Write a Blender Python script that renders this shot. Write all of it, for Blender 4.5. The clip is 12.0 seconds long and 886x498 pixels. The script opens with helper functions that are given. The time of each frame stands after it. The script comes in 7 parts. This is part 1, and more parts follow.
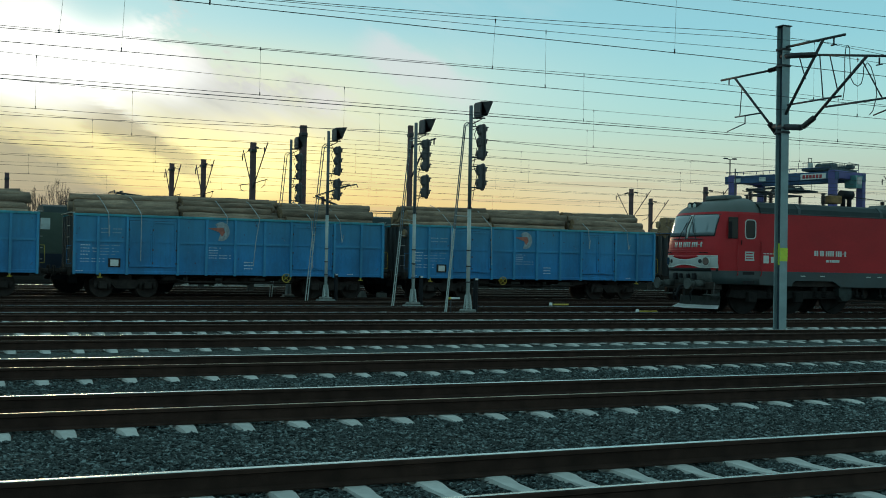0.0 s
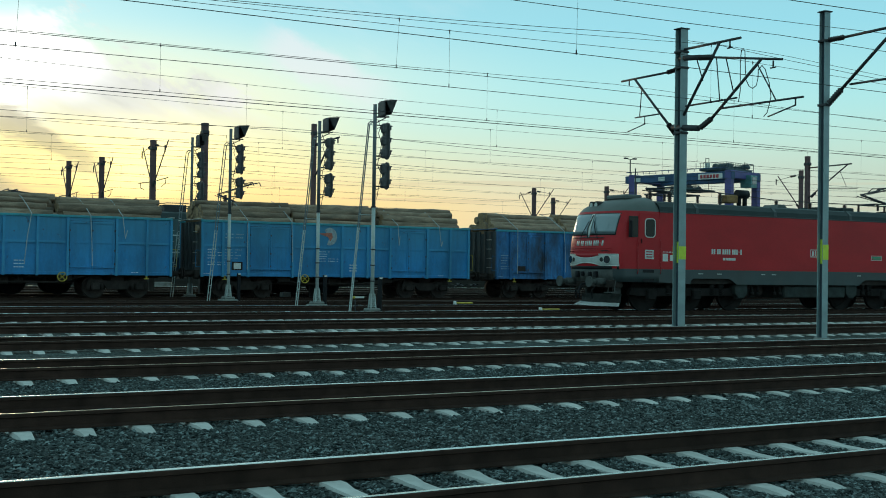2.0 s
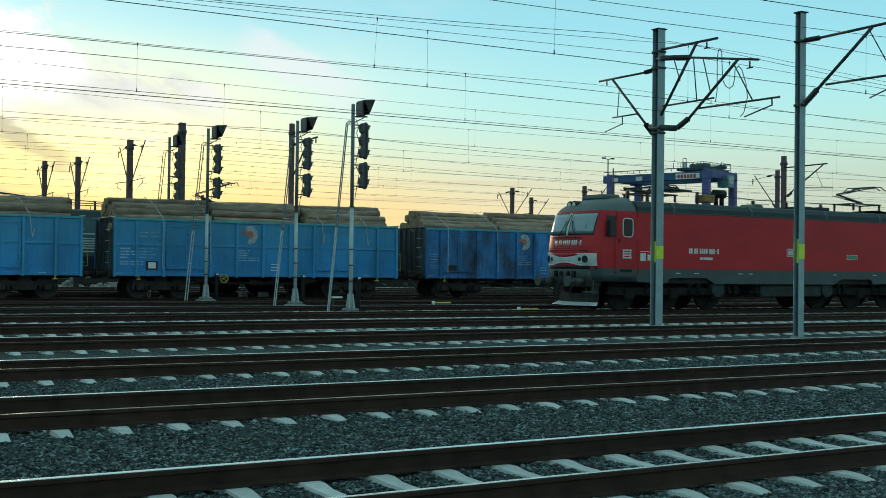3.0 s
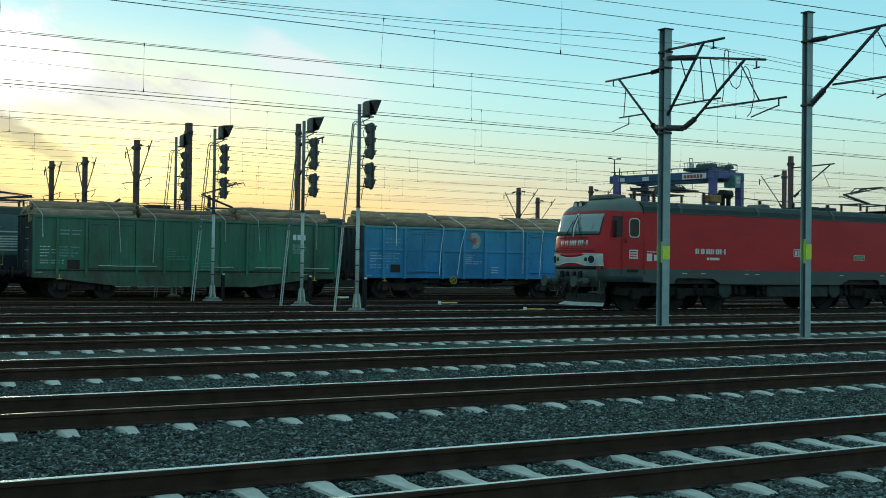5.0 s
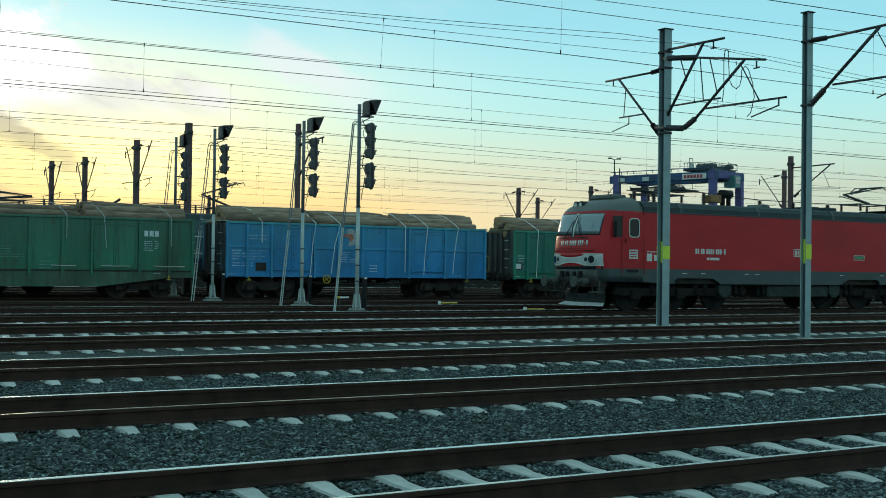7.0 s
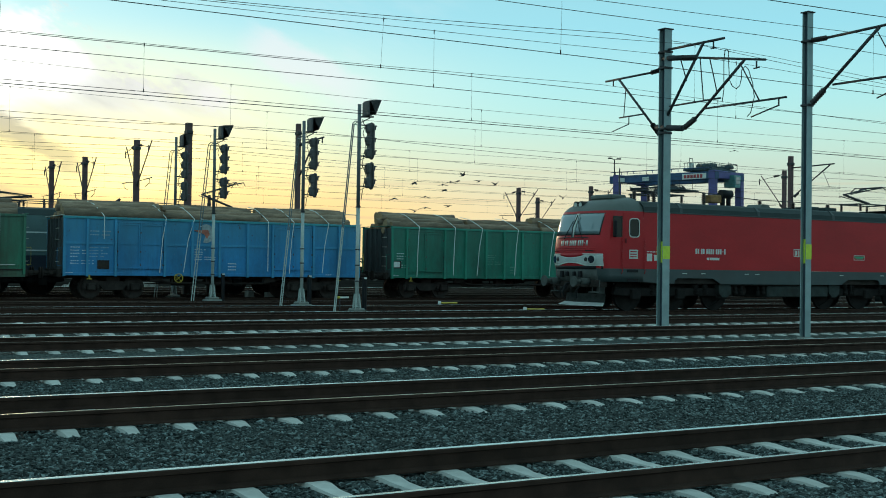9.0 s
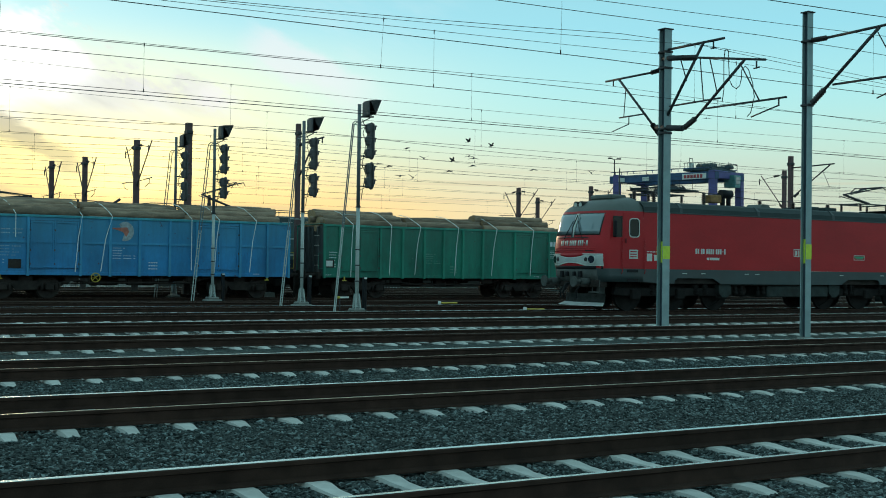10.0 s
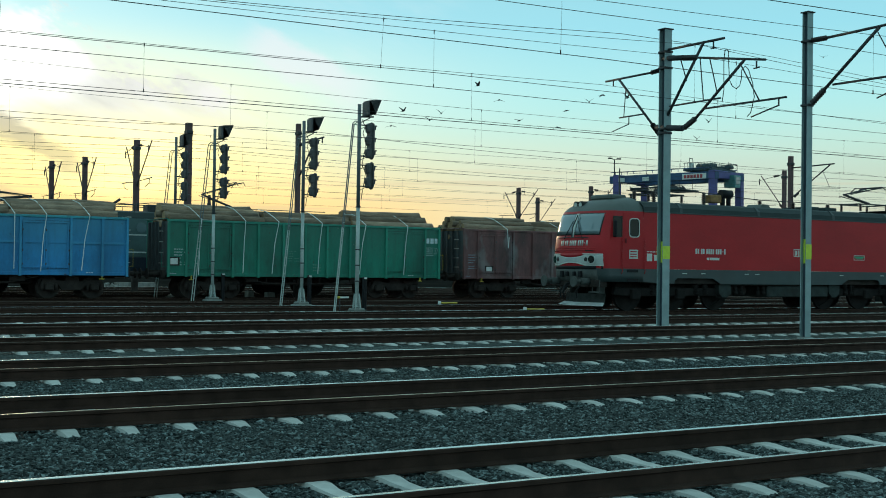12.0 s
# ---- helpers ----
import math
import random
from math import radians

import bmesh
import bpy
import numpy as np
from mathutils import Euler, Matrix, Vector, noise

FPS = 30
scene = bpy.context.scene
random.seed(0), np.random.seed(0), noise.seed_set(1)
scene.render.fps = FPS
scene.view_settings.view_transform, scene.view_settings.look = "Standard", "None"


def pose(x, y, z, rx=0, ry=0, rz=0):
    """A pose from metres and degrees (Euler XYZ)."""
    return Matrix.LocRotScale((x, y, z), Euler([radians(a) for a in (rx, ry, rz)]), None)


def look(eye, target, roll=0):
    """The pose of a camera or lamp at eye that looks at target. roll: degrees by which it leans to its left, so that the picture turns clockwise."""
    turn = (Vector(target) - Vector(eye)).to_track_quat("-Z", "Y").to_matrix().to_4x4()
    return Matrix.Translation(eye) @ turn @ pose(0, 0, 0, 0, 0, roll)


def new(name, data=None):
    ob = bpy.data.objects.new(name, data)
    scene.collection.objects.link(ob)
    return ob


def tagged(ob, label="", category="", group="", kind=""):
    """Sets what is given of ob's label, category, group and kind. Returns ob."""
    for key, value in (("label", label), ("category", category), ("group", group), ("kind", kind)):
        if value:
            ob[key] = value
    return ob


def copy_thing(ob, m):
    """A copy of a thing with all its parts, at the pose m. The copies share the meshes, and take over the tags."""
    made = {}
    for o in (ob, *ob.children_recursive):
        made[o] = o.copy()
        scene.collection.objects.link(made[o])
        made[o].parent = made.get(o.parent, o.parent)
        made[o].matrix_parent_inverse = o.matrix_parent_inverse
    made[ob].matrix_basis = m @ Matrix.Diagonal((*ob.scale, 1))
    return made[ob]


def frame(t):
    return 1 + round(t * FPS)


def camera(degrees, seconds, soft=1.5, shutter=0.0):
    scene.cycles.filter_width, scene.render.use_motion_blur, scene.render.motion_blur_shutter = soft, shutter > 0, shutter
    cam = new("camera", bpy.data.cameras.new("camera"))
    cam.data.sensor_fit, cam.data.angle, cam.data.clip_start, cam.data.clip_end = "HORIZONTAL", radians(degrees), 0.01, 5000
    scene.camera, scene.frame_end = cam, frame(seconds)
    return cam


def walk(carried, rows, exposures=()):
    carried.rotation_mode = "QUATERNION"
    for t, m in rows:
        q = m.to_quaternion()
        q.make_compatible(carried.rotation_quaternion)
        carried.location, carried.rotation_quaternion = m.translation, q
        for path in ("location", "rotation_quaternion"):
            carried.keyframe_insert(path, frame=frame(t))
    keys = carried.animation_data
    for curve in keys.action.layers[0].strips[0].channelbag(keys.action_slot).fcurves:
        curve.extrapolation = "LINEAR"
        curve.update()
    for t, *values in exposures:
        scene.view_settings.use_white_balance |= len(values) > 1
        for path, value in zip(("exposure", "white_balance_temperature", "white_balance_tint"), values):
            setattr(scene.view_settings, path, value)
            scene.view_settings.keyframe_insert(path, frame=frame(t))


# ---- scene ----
# World: x runs along the tracks, y away from the camera, z up; z = 0 is the top of the rails.
EYE = Vector((0.0, 0.0, 1.48))


def aim(yaw, pitch, lean):
    way = Vector((-math.sin(radians(yaw)) * math.cos(radians(pitch)), math.cos(radians(yaw)) * math.cos(radians(pitch)), math.sin(radians(pitch))))
    return look(EYE, EYE + way * 20, lean)


cam = camera(41.21, 12.0, soft=0.95)
walk(cam, [
    (0.0, aim(-25.097, 0.859, 1.031)),
    (0.5, aim(-26.416, 0.875, 0.938)),
    (1.0, aim(-27.626, 0.876, 0.872)),
    (1.5, aim(-28.756, 0.873, 0.859)),
    (2.0, aim(-29.749, 0.880, 0.845)),
    (2.5, aim(-30.440, 0.880, 0.785)),
    (3.0, aim(-30.801, 0.886, 0.747)),
    (3.4, aim(-30.830, 0.887, 0.747)),
    (4.8, aim(-30.496, 0.889, 0.784)),
    (12.0, aim(-30.496, 0.889, 0.784)),
], exposures=[(0.0, -0.36, 6100, 9), (1.0, -0.20, 6100, 9), (2.0, -0.12, 6050, 9), (2.8, -0.06, 6050, 9), (12.0, -0.06, 6050, 9)])

# ---- world and light ----
SUN_YAW = -6.0      # the sun stands low behind thin cloud, beyond the yard
SUN_UP = 7.0


def build_world():
    world = bpy.data.worlds.new("evening_sky")
    scene.world = world
    world.use_nodes = True
    nt = world.node_tree
    nt.nodes.clear()
    N, L = nt.nodes.new, nt.links.new
    out, bg = N("ShaderNodeOutputWorld"), N("ShaderNodeBackground")
    L(bg.outputs[0], out.inputs[0])
    sky = N("ShaderNodeTexSky")
    sky.sky_type = "NISHITA"
    sky.sun_disc = False
    sky.sun_elevation = radians(SUN_UP)
    sky.sun_rotation = radians(-SUN_YAW)
    sky.dust_density, sky.ozone_density, sky.air_density = 2.0, 2.0, 1.0
    coord = N("ShaderNodeTexCoord")
    sep = N("ShaderNodeSeparateXYZ")
    L(coord.outputs["Generated"], sep.inputs[0])

    def ramp(source, stops):
        r = N("ShaderNodeValToRGB")
        L(source, r.inputs[0])
        while len(r.color_ramp.elements) < len(stops):
            r.color_ramp.elements.new(0.5)
        for e, (p, c) in zip(r.color_ramp.elements, stops):
            e.position, e.color = p, (*c, 1)
        return r.outputs[0]

    def mth(op, a, b=None, clamp=False):
        m = N("ShaderNodeMath")
        m.operation, m.use_clamp = op, clamp
        for i, v in enumerate((a, b)):
            if v is None:
                continue
            if isinstance(v, (int, float)):
                m.inputs[i].default_value = v
            else:
                L(v, m.inputs[i])
        return m.outputs[0]

    def mix(fac, a, b, kind="MIX"):
        m = N("ShaderNodeMix")
        m.data_type, m.blend_type = "RGBA", kind
        for i, v in ((0, fac), (6, a), (7, b)):
            if isinstance(v, (int, float)):
                m.inputs[i].default_value = v
            elif isinstance(v, tuple):
                m.inputs[i].default_value = (*v, 1)
            else:
                L(v, m.inputs[i])
        return m.outputs[2]

    dot = N("ShaderNodeVectorMath")
    dot.operation = "DOT_PRODUCT"
    L(coord.outputs["Generated"], dot.inputs[0])
    dot.inputs[1].default_value = (-math.sin(radians(SUN_YAW)), math.cos(radians(SUN_YAW)), 0.0)
    level = mth("SQRT", mth("SUBTRACT", 1.0, mth("MULTIPLY", sep.outputs[2], sep.outputs[2])))
    toward = mth("DIVIDE", dot.outputs["Value"], mth("MAXIMUM", level, 0.05))      # 1 towards the sun, -1 away from it

    def spread(source, lo, hi):
        m = N("ShaderNodeMapRange")
        m.interpolation_type = "SMOOTHSTEP"
        m.inputs["From Min"].default_value, m.inputs["From Max"].default_value = lo, hi
        L(source, m.inputs["Value"])
        return m.outputs[0]

    shifted = mth("MULTIPLY_ADD", toward, 0.5)
    shifted.node.inputs[2].default_value = 0.5
    horizon = ramp(shifted, [(0.0, (0.70, 0.82, 0.80)), (0.5, (0.62, 0.75, 0.72)), (0.84, (0.66, 0.76, 0.57)), (0.90, (0.76, 0.79, 0.60)), (0.95, (0.97, 0.87, 0.54)),
                             (0.97, (1.08, 0.88, 0.40)), (0.985, (1.10, 0.87, 0.32)), (0.995, (0.98, 0.68, 0.21)), (1.0, (0.85, 0.56, 0.18))])
    heaven = ramp(sep.outputs[2], [(0.06, (0.70, 0.91, 0.71)), (0.10, (0.66, 1.0, 0.83)), (0.15, (0.53, 0.97, 0.93)), (0.20, (0.41, 0.87, 0.94)), (0.30, (0.36, 0.72, 0.78)), (0.5, (0.37, 0.65, 0.66)), (1.0, (0.34, 0.57, 0.56))])
    base = mix(spread(sep.outputs[2], 0.040, 0.138), horizon, heaven)
    base = mix(0.10, base, mix(1.0, sky.outputs[0], (0.12, 0.12, 0.12), "MULTIPLY"))
    # bearing and height of the look direction in degrees; u runs along the drawn-out streaks of cloud, v across them
    az = mth("MULTIPLY", mth("ARCTAN2", sep.outputs[0], sep.outputs[1]), 57.2958)
    az = mth("ADD", mth("ABSOLUTE", mth("SUBTRACT", az, 2.0)), 2.0)      # the veil reaches as far to the other side of the sun
    el = mth("MULTIPLY", mth("ARCSINE", sep.outputs[2]), 57.2958)
    u = mth("SUBTRACT", mth("MULTIPLY", az, 0.906), mth("MULTIPLY", el, 0.423))
    v = mth("ADD", mth("MULTIPLY", az, 0.423), mth("MULTIPLY", el, 0.906))

    def drift(a, b, sa, sb, seed, detail=6.0, rough=0.6):
        """Noise over two angles, drawn out by the two scales; about 0 in the mean."""
        c, n = N("ShaderNodeCombineXYZ"), N("ShaderNodeTexNoise")
        L(mth("MULTIPLY", a, sa), c.inputs[0])
        L(mth("MULTIPLY", b, sb), c.inputs[1])
        c.inputs[2].default_value = seed
        L(c.outputs[0], n.inputs["Vector"])
        n.inputs["Scale"].default_value, n.inputs["Detail"].default_value, n.inputs["Roughness"].default_value = 1.0, detail, rough
        return mth("SUBTRACT", n.outputs[0], 0.5)

    def spot(ca, ce, ra, re):
        """1 in the middle of an oval of sky, 0 at its rim."""
        p, q = mth("DIVIDE", mth("SUBTRACT", az, ca), ra), mth("DIVIDE", mth("SUBTRACT", el, ce), re)
        return spread(mth("ADD", mth("MULTIPLY", p, p), mth("MULTIPLY", q, q)), 1.0, 0.0)

    # golden glow low under the veil
    gold = mth("MULTIPLY", spread(az, 29.0, 14.0), mth("MULTIPLY", spread(el, 11.5, 5.6), spread(el, 1.2, 3.8)))
    base = mix(mth("MULTIPLY", gold, 0.85), base, (1.53, 1.27, 0.48))
    rays = mth("MULTIPLY", gold, spread(drift(u, v, 0.09, 1.2, 7.7), -0.02, 0.16))
    base = mix(mth("MULTIPLY", rays, 0.40), base, (1.06, 0.86, 0.40))
    ember = mth("MULTIPLY", spread(az, 44.0, 20.0), mth("MULTIPLY", spread(el, 4.4, 2.4), spread(el, 0.4, 1.6)))
    base = mix(mth("MULTIPLY", ember, 0.65), base, (1.22, 0.80, 0.30))
    base = mix(mth("MULTIPLY", spot(15.4, 5.2, 5.2, 2.6), 0.75), base, (2.1, 1.75, 0.70))
    haze = mth("MULTIPLY", spread(az, 38.0, 16.0), mth("MULTIPLY", spread(el, 5.0, 8.2), spread(el, 12.5, 8.4)))
    base = mix(mth("MULTIPLY", haze, 0.50), base, (1.16, 1.15, 0.86))
    # bright veil of cloud with the sun behind it: a ragged edge, one gap of blue, wisps beside it
    ragged = mth("ADD", v, mth("ADD", mth("MULTIPLY", drift(u, v, 0.20, 0.50, 3.1), 6.4), mth("ADD", mth("MULTIPLY", drift(az, el, 0.55, 0.8, 8.4), 3.4), mth("MULTIPLY", drift(u, v, 0.9, 1.9, 1.3, 8.0, 0.65), 2.2))))
    low = mth("ADD", el, mth("MULTIPLY", drift(u, v, 0.16, 0.7, 12.3), 3.4))
    veil = mth("MULTIPLY", spread(ragged, 15.9, 14.2), mth("MULTIPLY", spread(low, 4.9, 8.6), spread(az, 26.0, 16.0)))
    veil = mth("MULTIPLY", veil, mth("SUBTRACT", 1.0, mth("MULTIPLY", spot(8.8, 12.6, 3.2, 2.6), 1.0)))
    heat = mth("ADD", mth("MULTIPLY", spot(7.5, 9.4, 7.5, 3.6), 0.9), mth("MULTIPLY", drift(u, v, 0.22, 0.8, 14.2), 0.7))
    heat = mth("ADD", heat, 0.97)
    white = N("ShaderNodeVectorMath")
    white.operation = "SCALE"
    white.inputs[0].default_value = (1.0, 0.97, 0.86)
    L(heat, white.inputs["Scale"])
    base = mix(veil, base, white.outputs[0])
    strand = mth("ADD", v, mth("MULTIPLY", drift(u, v, 0.30, 0.55, 1.7), 3.0))
    wisp = mth("MULTIPLY", mth("MULTIPLY", spread(strand, 17.1, 18.2), spread(strand, 19.7, 18.8)), mth("MULTIPLY", spread(u, 13.6, 15.6), spread(u, 22.5, 18.5)))
    base = mix(mth("MULTIPLY", wisp, 0.68), base, (1.0, 1.0, 0.96))
    puff = mth("MULTIPLY", spot(19.4, 7.9, 1.7, 1.0), spread(drift(u, v, 0.7, 1.4, 5.5), -0.10, 0.12))
    base = mix(mth("MULTIPLY", puff, 0.85), base, (1.08, 1.03, 0.93))
    wisps = mth("MULTIPLY", spread(drift(u, v, 0.10, 0.34, 6.3), 0.02, 0.24), mth("MULTIPLY", spread(az, 46.0, 20.0), spread(el, 4.5, 8.5)))
    base = mix(mth("MULTIPLY", wisps, 0.24), base, (1.0, 1.03, 0.98))
    # grey-brown bank low under the veil, with one dark streak parted from it
    edge = mth("ADD", v, mth("ADD", mth("MULTIPLY", drift(u, v, 0.25, 0.7, 4.4), 1.5), mth("MULTIPLY", drift(az, el, 0.35, 2.6, 2.6, 8.0, 0.65), 1.9)))
    bank = mth("MULTIPLY", spread(edge, 8.2, 6.4), spread(az, 13.0, 8.5))
    base = mix(mth("MULTIPLY", bank, 0.80), base, (0.47, 0.43, 0.33))
    streak = mth("MULTIPLY", mth("MULTIPLY", spread(edge, 8.9, 9.6), spread(edge, 10.6, 9.9)), mth("MULTIPLY", spread(u, 3.0, 6.0), spread(u, 11.6, 9.4)))
    base = mix(mth("MULTIPLY", streak, 0.62), base, (0.56, 0.47, 0.30))
    # thin level bars of cloud just above the horizon
    bar = mth("MULTIPLY", spread(drift(az, el, 0.07, 2.6, 9.2, 4.0), 0.02, 0.16), mth("MULTIPLY", spread(el, 5.4, 3.6), spread(el, 1.0, 2.4)))
    base = mix(mth("MULTIPLY", bar, 0.40), base, (0.80, 0.62, 0.36))
    base = mix(spread(sep.outputs[2], 0.0, -0.03), base, (0.05, 0.05, 0.045))
    L(base, bg.inputs[0])
    bg.inputs[1].default_value = 0.95


build_world()
sun = new("sun", bpy.data.lights.new("sun", "SUN"))
sun.data.energy, sun.data.angle, sun.data.color = 0.5, radians(10), (1.0, 0.72, 0.40)
sun.matrix_world = look((0, 0, 0), (math.sin(radians(SUN_YAW)), -math.cos(radians(SUN_YAW)), -math.tan(radians(SUN_UP))))


# ---- materials ----
def material(name, colour, rough=0.7, metal=0.0, vary=0.25, scale=3.0, fine=40.0, bump=0.15, dirt=None, dirt_amount=0.4, spread=0.0, stretch=(1, 1, 1), spec=0.5, streaks=0.0, upper_tone=None, chips=0.0, smear=None):
    """A procedural surface: base colour varied at two scales, dirt patches, fine relief. spread varies whole pieces."""
    m = bpy.data.materials.new(name)
    m.use_nodes = True
    nt = m.node_tree
    N, L = nt.nodes.new, nt.links.new
    b = nt.nodes["Principled BSDF"]
    b.inputs["Metallic"].default_value = metal
    b.inputs["Specular IOR Level"].default_value = spec
    coord, mapping = N("ShaderNodeTexCoord"), N("ShaderNodeMapping")
    mapping.inputs["Scale"].default_value = stretch
    L(coord.outputs["Object"], mapping.inputs[0])
    big, small = N("ShaderNodeTexNoise"), N("ShaderNodeTexNoise")
    for n, s, d in ((big, scale, 4), (small, fine, 3)):
        n.inputs["Scale"].default_value, n.inputs["Detail"].default_value = s, d
        L(mapping.outputs[0], n.inputs["Vector"])
    ramp = N("ShaderNodeValToRGB")
    L(big.outputs[0], ramp.inputs[0])
    ramp.color_ramp.elements[0].position, ramp.color_ramp.elements[1].position = 0.3, 0.7
    ramp.color_ramp.elements[0].color = (*[c * (1 - vary) for c in colour], 1)
    ramp.color_ramp.elements[1].color = (*[min(1, c * (1 + vary)) for c in colour], 1)
    col = ramp.outputs[0]
    mixed = N("ShaderNodeMix")
    mixed.data_type, mixed.blend_type = "RGBA", "OVERLAY"
    mixed.inputs[0].default_value = min(1.0, vary)
    L(col, mixed.inputs[6])
    L(small.outputs[0], mixed.inputs[7])
    col = mixed.outputs[2]
    if dirt:
        patch = N("ShaderNodeTexNoise")
        patch.inputs["Scale"].default_value, patch.inputs["Detail"].default_value = scale * 0.6, 7
        patch.inputs["Roughness"].default_value = 0.65
        L(mapping.outputs[0], patch.inputs["Vector"])
        pr = N("ShaderNodeValToRGB")
        pr.color_ramp.elements[0].position, pr.color_ramp.elements[1].position = 0.48, 0.68
        pr.color_ramp.elements[1].color = (dirt_amount, dirt_amount, dirt_amount, 1)
        L(patch.outputs[0], pr.inputs[0])
        dm = N("ShaderNodeMix")
        dm.data_type = "RGBA"
        L(pr.outputs[0], dm.inputs[0])
        L(col, dm.inputs[6])
        dm.inputs[7].default_value = (*dirt, 1)
        col = dm.outputs[2]
    if upper_tone:
        # a second tone on the upper boards, with a ragged lower edge
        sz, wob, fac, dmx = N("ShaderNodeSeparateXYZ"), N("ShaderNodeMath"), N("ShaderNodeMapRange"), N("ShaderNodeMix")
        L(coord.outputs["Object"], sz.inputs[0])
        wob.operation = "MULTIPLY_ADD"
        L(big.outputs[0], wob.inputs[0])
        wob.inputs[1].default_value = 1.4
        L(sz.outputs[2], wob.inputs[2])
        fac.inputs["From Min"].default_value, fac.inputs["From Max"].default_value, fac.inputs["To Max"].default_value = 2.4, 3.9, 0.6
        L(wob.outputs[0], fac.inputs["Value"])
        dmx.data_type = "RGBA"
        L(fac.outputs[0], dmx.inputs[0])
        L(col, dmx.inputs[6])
        dmx.inputs[7].default_value = (*upper_tone, 1)
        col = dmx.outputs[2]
    if streaks:
        run, rn, rr2, smx = N("ShaderNodeMapping"), N("ShaderNodeTexNoise"), N("ShaderNodeValToRGB"), N("ShaderNodeMix")
        run.inputs["Scale"].default_value = (1.0, 1.0, 0.06)
        L(coord.outputs["Object"], run.inputs[0])
        L(run.outputs[0], rn.inputs["Vector"])
        rn.inputs["Scale"].default_value, rn.inputs["Detail"].default_value = 7.0, 6
        rr2.color_ramp.elements[0].position, rr2.color_ramp.elements[1].position = 0.50, 0.72
        rr2.color_ramp.elements[1].color = (streaks, streaks, streaks, 1)
        L(rn.outputs[0], rr2.inputs[0])
        smx.data_type = "RGBA"
        L(rr2.outputs[0], smx.inputs[0])
        L(col, smx.inputs[6])
        smx.inputs[7].default_value = (0.05, 0.045, 0.04, 1)
        col = smx.outputs[2]
    if smear:
        # large blurred pale patches, wiped downwards
        sm, sn, sr, sx = N("ShaderNodeMapping"), N("ShaderNodeTexNoise"), N("ShaderNodeMapRange"), N("ShaderNodeMix")
        sm.inputs["Scale"].default_value, sm.inputs["Location"].default_value = (1.0, 1.0, 0.5), (3.3, 0.0, 0.0)
        L(coord.outputs["Object"], sm.inputs[0])
        L(sm.outputs[0], sn.inputs["Vector"])
        sn.inputs["Scale"].default_value, sn.inputs["Detail"].default_value, sn.inputs["Roughness"].default_value = 1.1, 5, 0.5
        sr.inputs["From Min"].default_value, sr.inputs["From Max"].default_value, sr.inputs["To Max"].default_value = 0.54, 0.68, 0.75
        L(sn.outputs[0], sr.inputs["Value"])
        sx.data_type = "RGBA"
        L(sr.outputs[0], sx.inputs[0])
        L(col, sx.inputs[6])
        sx.inputs[7].default_value = (*smear, 1)
        col = sx.outputs[2]
    if chips:
        # small rusty scrapes and pale scuffs where the paint is knocked off
        for size, lo, hi, tone in ((3.4, 0.63, 0.67, (0.085, 0.045, 0.030)), (6.0, 0.68, 0.71, (0.30, 0.34, 0.35))):
            cn, cr, cm = N("ShaderNodeTexNoise"), N("ShaderNodeMapRange"), N("ShaderNodeMix")
            cn.inputs["Scale"].default_value, cn.inputs["Detail"].default_value, cn.inputs["Roughness"].default_value = size, 9, 0.7
            L(coord.outputs["Object"], cn.inputs["Vector"])
            cr.inputs["From Min"].default_value, cr.inputs["From Max"].default_value, cr.inputs["To Max"].default_value = lo, hi, chips
            L(cn.outputs[0], cr.inputs["Value"])
            cm.data_type = "RGBA"
            L(cr.outputs[0], cm.inputs[0])
            L(col, cm.inputs[6])
            cm.inputs[7].default_value = (*tone, 1)
            col = cm.outputs[2]
    if spread:
        info, hsv = N("ShaderNodeObjectInfo"), N("ShaderNodeHueSaturation")
        mr = N("ShaderNodeMapRange")
        mr.inputs["To Min"].default_value, mr.inputs["To Max"].default_value = 1 - spread, 1 + spread
        L(info.outputs["Random"], mr.inputs["Value"])
        L(mr.outputs[0], hsv.inputs["Value"])
        L(col, hsv.inputs["Color"])
        col = hsv.outputs[0]
    L(col, b.inputs["Base Color"])
    rr = N("ShaderNodeMapRange")
    rr.inputs["To Min"].default_value, rr.inputs["To Max"].default_value = max(0.03, rough - 0.12), min(1, rough + 0.12)
    L(small.outputs[0], rr.inputs["Value"])
    L(rr.outputs[0], b.inputs["Roughness"])
    if bump:
        bp = N("ShaderNodeBump")
        bp.inputs["Strength"].default_value, bp.inputs["Distance"].default_value = bump, 0.02
        L(small.outputs[0], bp.inputs["Height"])
        L(bp.outputs[0], b.inputs["Normal"])
    return m


